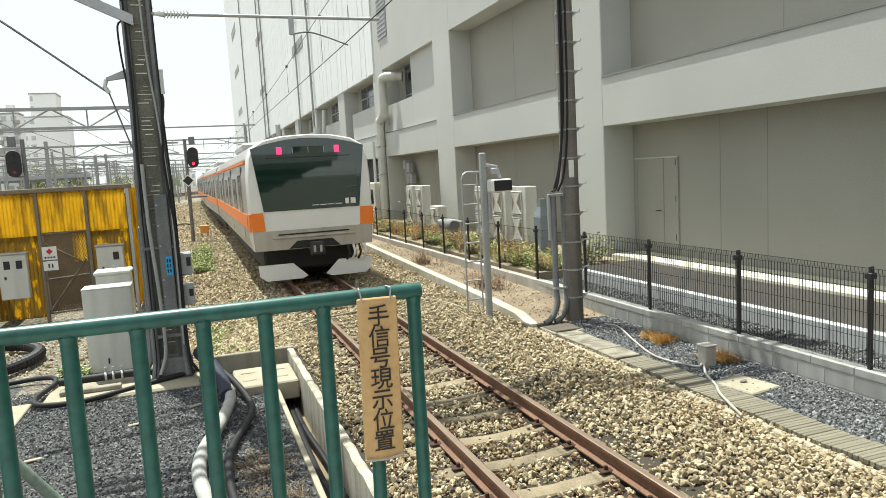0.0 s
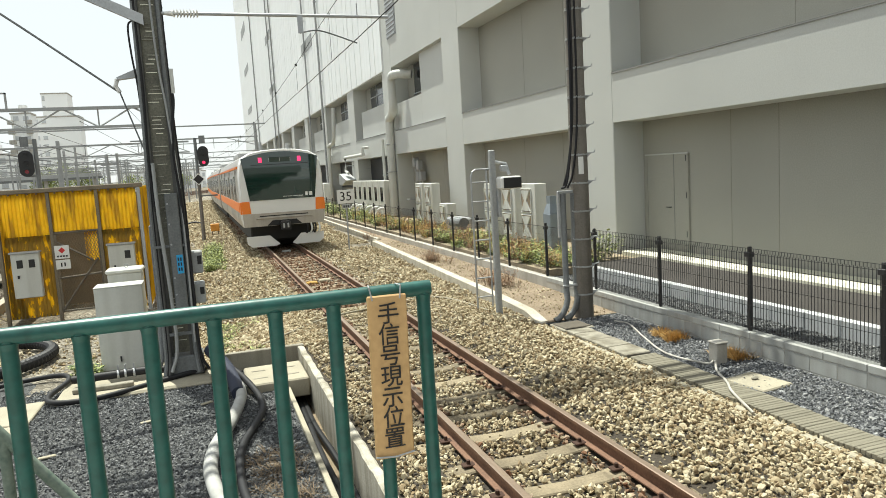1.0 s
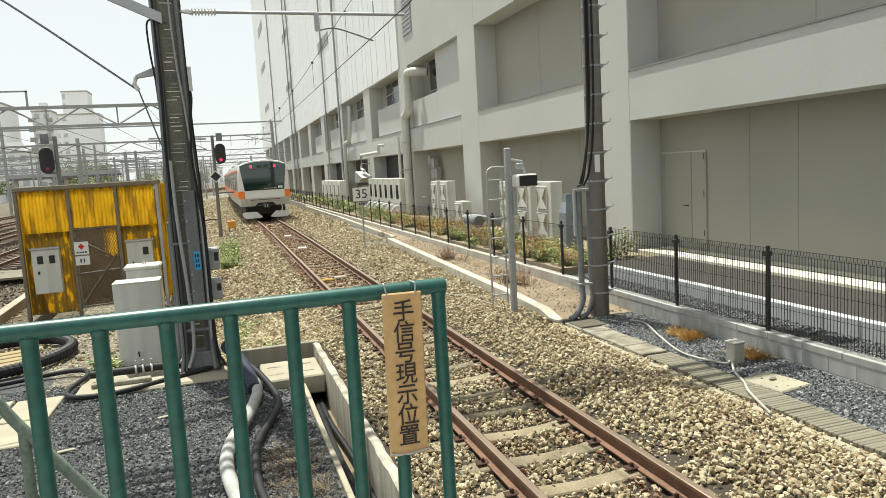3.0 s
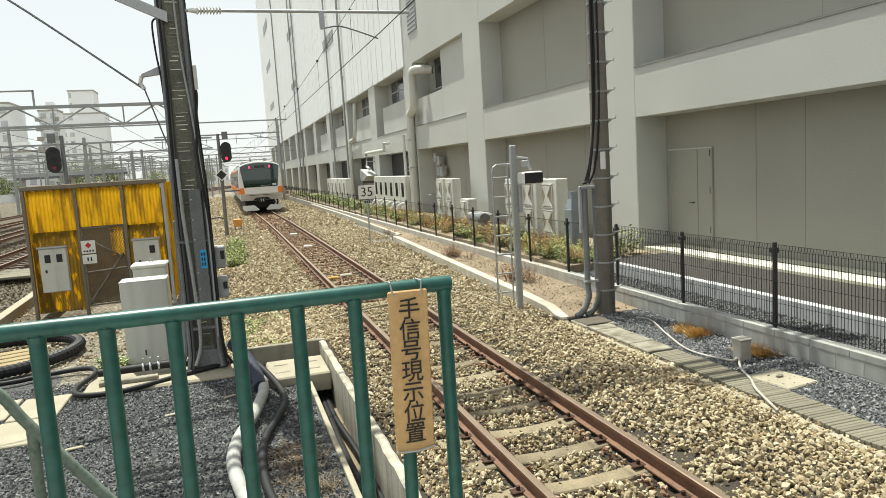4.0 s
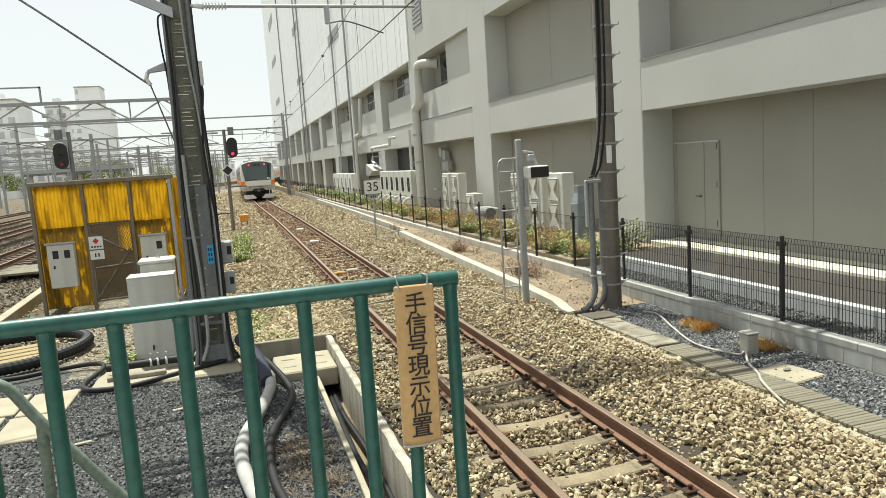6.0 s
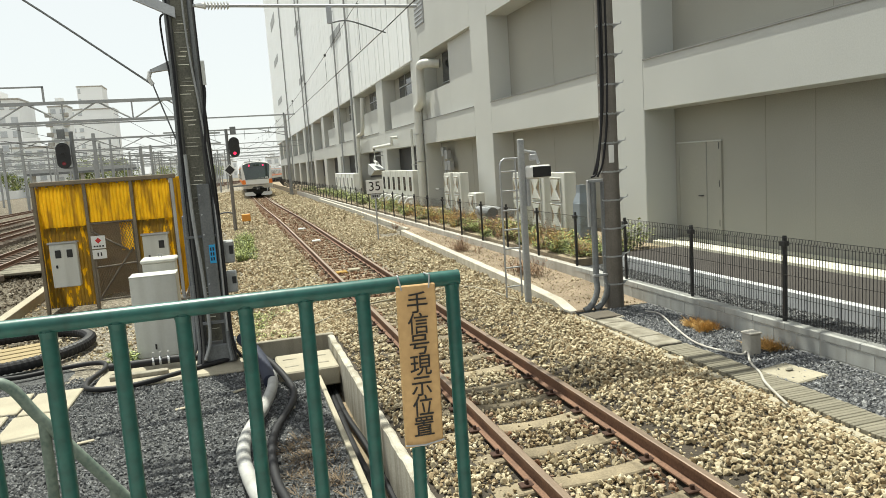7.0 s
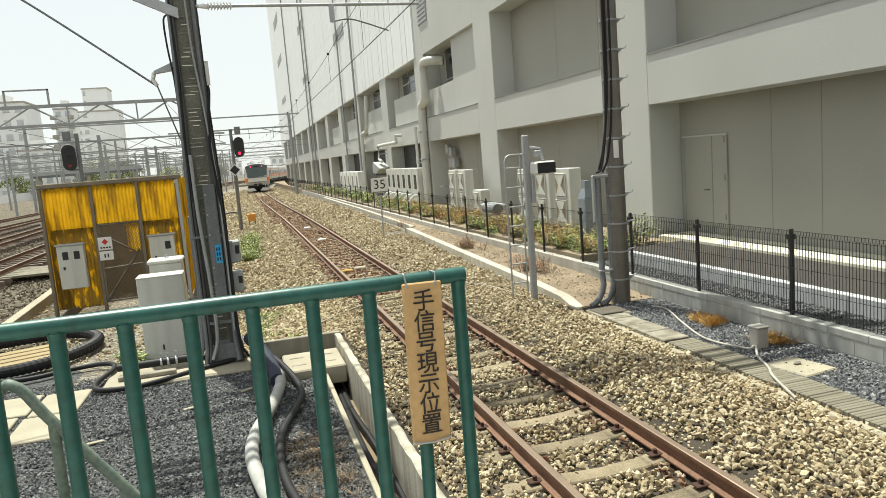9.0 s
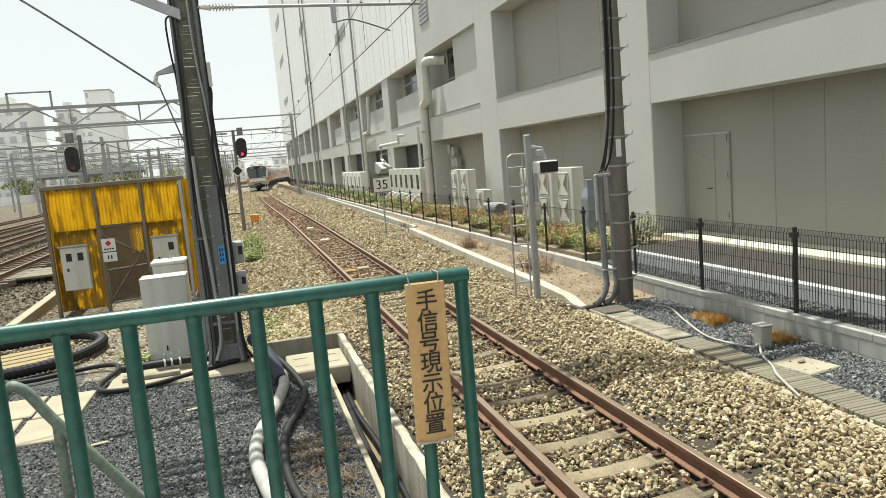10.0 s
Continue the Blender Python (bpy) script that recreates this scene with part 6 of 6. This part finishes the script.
hose("pale_cable", [(-2.0, 11.9, -0.22), (-1.2, 12.65, -0.16), (-0.75, 12.95, -0.12), (-0.3, 13.3, -0.14), (0.4, 13.6, -0.15), (1.4, 13.7, -0.09), (1.9, 13.3, -0.12), (2.25, 12.0, -0.2)], 0.018, CONCRETE_WARM, "thin pale cable lying across the ballast")
for x, y, a in ((-3.6, 9.3, 0.3), (-2.3, 8.6, 1.0), (-2.9, 9.7, 0.6), (-4.6, 8.6, 0.2)):
    lt = thing("litter", "small pale scrap lying on gravel", "litter", "scraps on the gravel", x, y, -0.405)
    part("scrap", box(B(), (-0.09, -0.03, 0), (0.09, 0.03, 0.02), 0.006), CONCRETE_WARM, lt).rotation_euler = (0, 0, a)
pk2 = thing("plank_stack", "stack of pale planks lying by the hoses", "planks", x=-6.55, y=13.7, z=-0.43)
for k in range(4):
    part("plank", box(B(), (-0.9, -0.5 + 0.26 * k, 0), (0.5, -0.27 + 0.26 * k, 0.08 + 0.01 * k), 0.008), mat("pale_plank", (0.27, 0.21, 0.11), 0.85, 0, 0.2, 4, 50, 0.3), pk2)
pk2.rotation_euler = (0, 0, 0.35)


# ---- platform end, railing and board ----
solo("platform", box(B(), (-7.5, -8, -0.44), (-1.72, 1.78, 1.08), 0.02), CONCRETE, "concrete end of the station platform", "platform", "structure")
rail_ = thing("platform_railing", "green painted steel railing at the platform end", "railing", x=0, y=1.6, z=1.08)
ZT = 2.247 - 1.08
top_pts = [(-5.6, 0, ZT), (-3.2, 0, ZT), (-2.208, 0, ZT), (-2.2045, 0, ZT), (-2.203, 0, ZT)]
part("top_rail", tube(B(), top_pts, 0.0185, 16), GREEN, rail_, smooth=True)
part("bottom_rail", tube(B(), [(-5.6, 0, 0.12), (-2.203, 0, 0.12)], 0.017, 12), GREEN, rail_, smooth=True)
BAL = mesh_of("baluster", tube(B(), [(0, 0, 0.0), (0, 0, ZT)], 0.0165, 14), GREEN, True)
COL = mesh_of("weld", tube(B(), [(0, 0, ZT - 0.028), (0, 0, ZT - 0.014)], 0.0165, 14, 0.019), GREEN, True)
for k in range(23):
    k -= 1
    x = -2.438 - 0.1315 * k if k >= 0 else -2.2205
    b_ = piece("baluster", BAL, rail_, x, 0, 0)
    piece("weld", COL, rail_, x, 0, 0)
sg = thing("notice_board", "tan board with black vertical lettering tied to the railing", "sign", x=-2.322, y=1.565, z=2.052)
sg.rotation_euler = (0, radians(0.8), 0)
board = part("board", box(B(), (-0.047, -0.004, -0.195), (0.047, 0.004, 0.195), 0.003), WOOD_SIGN, sg)
lettering("手\n信\n号\n現\n示\n位\n置", 0.054, pose(0.001, -0.0055, 0, 90, 0, 0), board, BLACK, 0.92)
part("tie_wire", tube(B(), [(-0.047, -0.008, -0.186), (0.0, -0.01, -0.190), (0.047, -0.008, -0.184)], 0.0022, 6), GALV, sg)
part("tie_wire", tube(B(), [(0.03, -0.006, 0.185), (0.035, 0.0, 0.215), (0.03, 0.03, 0.215)], 0.002, 6), GALV, sg)
part("tie_wire", tube(B(), [(-0.035, -0.006, 0.185), (-0.04, 0.0, 0.215), (-0.035, 0.03, 0.215)], 0.002, 6), GALV, sg)
part("stake", tube(B(), [(-0.005, 0.03, 0.19), (-0.012, 0.03, -0.97)], 0.0165, 12), GREEN, sg, "green pipe stake", True)
GREEN_FADED = mat("faded_green_paint", (0.06, 0.13, 0.105), 0.6, 0, 0.35, 6, 45, 0.2, 0.002, tint=(0.20, 0.23, 0.19))
hr = thing("stair_handrail", "faded green pipe handrail of steps down from the platform", "handrail")
part("top_rail", tube(B(), curve_pts([(-4.4, 2.7, 1.62), (-3.75, 3.0, 1.74), (-3.62, 3.0, 1.79), (-3.50, 3.0, 1.62), (-3.24, 3.0, 1.25), (-2.9, 3.0, 0.78)], 6), 0.021, 12), GREEN_FADED, hr, smooth=True)
for x, z in ((-3.50, 1.62), (-3.28, 1.30), (-3.0, 0.92), (-4.1, 1.68)):
    part("post", tube(B(), [(x, 3.0, -0.42), (x, 3.0, z)], 0.021, 12), GREEN_FADED, hr, smooth=True)

# ---- unseen canopy and wall behind the viewpoint, added for the train glass to reflect ----
canopy = thing("platform_canopy", "unseen dark canopy added behind for the train glass to reflect", "canopy")
part("roof", box(B(), (-9, -70, 4.9), (5.5, -7, 5.2)), GALV_DARK, canopy)
# Pale beams and parapet are added to give light streaks in the glass.
for y in (-9, -21, -33, -45):
    part("column", box(B(), (-4.2, y - 0.12, 1.08), (-3.96, y + 0.12, 4.9), 0.02), GALV_DARK, canopy)
    part("cross_beam", box(B(), (-9, y - 0.1, 4.55), (5.5, y + 0.1, 4.9)), PANEL_WHITE, canopy)
part("parapet", box(B(), (-14, -31, 5.6), (12, -30.8, 6.6)), PANEL_WHITE, canopy)
part("fascia", box(B(), (-9, -6.98, 4.75), (5.5, -6.9, 5.25)), GALV_PALE, canopy)
# Unseen wall, kept low so the distant windscreen mirrors the sky.
station = thing("station_house", "unseen plain wall added behind for the train glass to reflect", "building")
part("wall", box(B(), (-30, -74, -0.44), (30, -71, 7.5)), WALL_RECESS, station)


# ---- the train ----
def body_outline(w=1.475):
    """Cross-section of a car body, from the lower edge round over the roof."""
    return [(-w + 0.06, 0.86), (-w, 1.15), (-w, 2.6), (-w + 0.05, 3.05), (-w + 0.14, 3.28), (-w + 0.42, 3.44), (-0.6, 3.53), (0, 3.56), (0.6, 3.53), (w - 0.42, 3.44), (w - 0.14, 3.28),
            (w - 0.05, 3.05), (w, 2.6), (w, 1.15), (w - 0.06, 0.86)]


HALF = 9.7


def train_car(label):
    car = thing("train_car", label, "train car", "cars of the departing train")
    o = body_outline()
    part("body", rings(B(), [[(x, y, z) for x, z in o] for y in (-HALF + 0.35, HALF)]), STAINLESS, car, "brushed stainless steel body")
    bm = B()
    box(bm, (-1.15, -HALF + 0.7, 0.28), (1.15, HALF - 0.4, 0.86), 0.05)
    part("underframe", bm, TRAIN_UNDER, car)
    for y in (-6.9, 6.9):
        bg = part("bogie", box(B(), (-1.0, y - 1.5, 0.3), (1.0, y + 1.5, 0.6), 0.05), TRAIN_UNDER, car)
        for dy in (-1.05, 1.05):
            part("wheelset", tube(B(), [(-0.63, y + dy, 0.43), (0.63, y + dy, 0.43)], 0.43, 20), TRAIN_UNDER, bg)
    for sx in (-1, 1):
        X = sx * 1.475
        part("waist_stripe", box(B(), (min(X + sx * 0.001, X + sx * 0.020), -HALF + 0.5, 1.38), (max(X, X + sx * 0.020), HALF - 0.02, 1.72)), TRAIN_ORANGE, car, "orange waist stripe")
        part("upper_stripe", box(B(), (min(X - sx * 0.05, X + sx * 0.004), -HALF + 0.5, 2.93), (max(X - sx * 0.05, X + sx * 0.004), HALF - 0.02, 3.01)), TRAIN_ORANGE, car, "thin orange stripe above the windows")
        for y in (-7.3, -2.43, 2.43, 7.3):
            d = part("door", box(B(), (min(X, X + sx * 0.012), y - 0.66, 1.05), (max(X, X + sx * 0.012), y + 0.66, 2.9), 0.004), STAINLESS, car)
            for dy in (-0.33, 0.33):
                part("door_window", box(B(), (min(X, X + sx * 0.017), y + dy - 0.27, 1.74), (max(X, X + sx * 0.017), y + dy + 0.27, 2.68), 0.003), WINDOW_DARK, d)
        for y, w in ((-4.87, 1.5), (0, 1.5), (4.87, 1.5), (9.0, 0.7)):
            part("window", box(B(), (min(X, X + sx * 0.010), y - w / 2, 1.75), (max(X, X + sx * 0.010), y + w / 2, 2.6), 0.004), WINDOW_DARK, car)
    part("air_conditioner", box(B(), (-0.95, -2.0, 3.5), (0.95, 2.0, 3.80), 0.08), TRAIN_ROOF, car)
    part("roof_walk", box(B(), (-0.3, -8.0, 3.53), (0.3, -4.0, 3.60), 0.02), TRAIN_ROOF, car)
    return car


def driving_end(car):
    """The flat, slightly raked end of the last car, with its big dark window."""
    y0 = -HALF
    o = body_outline()
    rake = lambda z: 0.05 * max(0.0, z - 1.7) / 1.8
    front = [(x * 0.965, y0 + rake(z), 0.86 + (z - 0.86) * 0.99) for x, z in o]
    part("end_shell", rings(B(), [front, [(x, y0 + 0.12 + rake(z), z) for x, z in o], [(x, y0 + 0.36, z) for x, z in o]]), TRAIN_WHITE, car, "white painted end shell", True)
    # dark windscreen, narrower below, arched above
    arch = [(1.335 - 2.67 * i / 12, 3.25 + 0.215 * (1 - ((i - 6) / 6) ** 2)) for i in range(13)]
    glass = [(-1.14, 1.78), (1.14, 1.78)] + arch
    part("windscreen", rings(B(), [[(x, y0 + rake(z) - 0.012, z) for x, z in glass], [(x, y0 + rake(z) + 0.02, z) for x, z in glass]]), GLASS_DARK, car, "large dark tinted windscreen")
    low = [(-1.40, 0.86), (1.40, 0.86), (1.425, 1.32), (-1.425, 1.32)]
    part("lower_panel", prism(B(), low, 1, y0 - 0.012, y0 + 0.05), TRAIN_GREY, car, "beige-grey lower end panel")
    part("bumper_ledge", box(B(), (-0.98, y0 - 0.05, 1.12), (0.98, y0, 1.17), 0.012), TRAIN_GREY, car)
    for sx in (-1, 1):
        cr = [(sx * 1.13, 1.33), (sx * 1.428, 1.33), (sx * 1.428, 1.76), (sx * 1.16, 1.76)]
        part("corner_panel", prism(B(), cr, 1, y0 - 0.010, y0 + 0.03), TRAIN_ORANGE, car, "orange corner panel")
        side = [(y0 + 0.02, 1.33), (y0 + 0.5, 1.33), (y0 + 0.5, 1.74), (y0 + 0.02, 1.74)]
        part("corner_panel", prism(B(), side, 0, sx * 1.428, sx * 1.481), TRAIN_ORANGE, car, "orange corner panel")
        part("tail_lamp", box(B(), (sx * 0.68 - 0.06, y0 + rake(3.2) - 0.03, 3.10), (sx * 0.68 + 0.06, y0 + rake(3.2), 3.27), 0.01), LAMP_RED, car, "lit red tail lamp")
        plate = [(sx * 1.36, 0.52), (sx * 0.55, 0.52), (sx * 0.22, 0.2), (sx * 0.35, 0.14), (sx * 1.18, 0.14), (sx * 1.34, 0.26)]
        part("skirt_plate", prism(B(), plate, 1, y0 + 0.0, y0 + 0.05), TRAIN_WHITE, car, "white angled skirt plate")
    part("destination_sign", box(B(), (-0.36, y0 + rake(3.2) - 0.016, 3.10), (0.36, y0 + rake(3.2), 3.27), 0.002), GLASS_DARK, car)
    for x in (-0.37, 0.0, 0.37):
        part("glass_joint", box(B(), (x - 0.007, y0 + rake(3.2) - 0.02, 3.12), (x + 0.007, y0 + rake(3.2), 3.25)), GALV, car)
    part("panel_slot", box(B(), (-0.85, y0 - 0.016, 1.20), (0.85, y0 + 0.02, 1.235)), TRAIN_UNDER, car, "dark slot across the lower panel")
    part("top_bar", tube(B(), [(-1.0, y0 + rake(3.0) - 0.025, 3.02), (1.0, y0 + rake(3.0) - 0.025, 3.02)], 0.010, 6), STEEL_DARK, car)
    part("wiper", tube(B(), [(0.18, y0 + 0.03, 1.95), (0.05, y0 + 0.045, 2.75)], 0.012, 6), BLACK, car)
    part("wiper", tube(B(), [(-0.55, y0 + 0.03, 1.95), (-0.85, y0 + 0.045, 2.7)], 0.012, 6), BLACK, car)
    # cab seen through the glass: desk and blind in pale grey-green
    part("coupler_recess", prism(B(), [(-0.62, 0.87), (0.62, 0.87), (0.42, 1.05), (-0.42, 1.05)], 1, y0 - 0.018, y0 + 0.1), TRAIN_UNDER, car)
    bm = B()
    tube(bm, [(0, y0 - 0.28, 0.86), (0, y0 + 0.6, 0.86)], 0.13, 12)
    box(bm, (-0.17, y0 - 0.38, 0.70), (0.17, y0 - 0.2, 1.02), 0.03)
    cp = part("coupler", bm, STEEL_DARK, car)
    for x in (-0.08, 0.07):
        part("coupler_jaw", box(B(), (x - 0.03, y0 - 0.41, 0.78), (x + 0.03, y0 - 0.37, 0.94), 0.01), GALV, cp)
    for i in range(4):
        x = 0.78 + 0.14 * i
        part("jumper_hose", tube(B(), curve_pts([(x, y0 - 0.02, 0.86), (x + 0.02, y0 - 0.07, 0.66), (x - 0.04, y0 - 0.02, 0.5)], 4), 0.03, 8), WHITE if i % 2 else CABLE, car)
    # company mark as plain white shapes, and a fine line of bars
    bm = B()
    yy = y0 - 0.018
    box(bm, (0.80, yy - 0.004, 1.855), (0.89, yy + 0.004, 1.99))
    box(bm, (0.93, yy - 0.004, 1.855), (1.05, yy + 0.004, 1.99))
    part("company_mark", bm, WHITE, car)
    for i in range(4):
        part("lettering_bar", box(B(), (0.0 + 0.185 * i, y0 - 0.016, 1.862), (0.155 + 0.185 * i, y0 - 0.011, 1.88)), WHITE, car)
    part("antenna", tube(B(), [(-0.55, y0 + 0.9, 3.52), (-0.55, y0 + 0.9, 3.85)], 0.06, 10), GALV, car)
    part("antenna", tube(B(), [(0.45, y0 + 1.2, 3.52), (0.45, y0 + 1.2, 3.78)], 0.07, 10), TRAIN_ROOF, car)


first = train_car("stainless commuter train car with orange stripes and dark windows")
CARS = [copy_thing(first, Matrix.Identity(4)) for i in range(9)]
driving_end(first)
tagged(first, "last car of a departing commuter train, white end with orange corners")
CARS.insert(0, first)


# ---- what moves: the departing train ----
def motions():
    ends = [(0, 16.9), (0.5, 21.2), (1, 25.6), (1.5, 30.0), (2, 34.4), (2.5, 38.8), (3.2, 44.8), (4, 51.2), (4.5, 55.0), (5, 58.8), (5.5, 62.5), (6.2, 67.7), (7, 73.9), (7.5, 78.0), (8, 82.3),
            (8.5, 86.8), (9, 91.5), (9.5, 96.5), (10, 101.7)]
    for i, car in enumerate(CARS):
        rows = []
        for t, e in ends:
            s = e + HALF + 20.0 * i
            ax, ay, _ = line_at(s - 6.9)
            bx, by, _ = line_at(s + 6.9)
            yaw = math.degrees(math.atan2(by - ay, bx - ax)) - 90
            rows.append((t, pose((ax + bx) / 2, (ay + by) / 2, 0, 0, 0, yaw)))
        walk(car, rows)


motions()
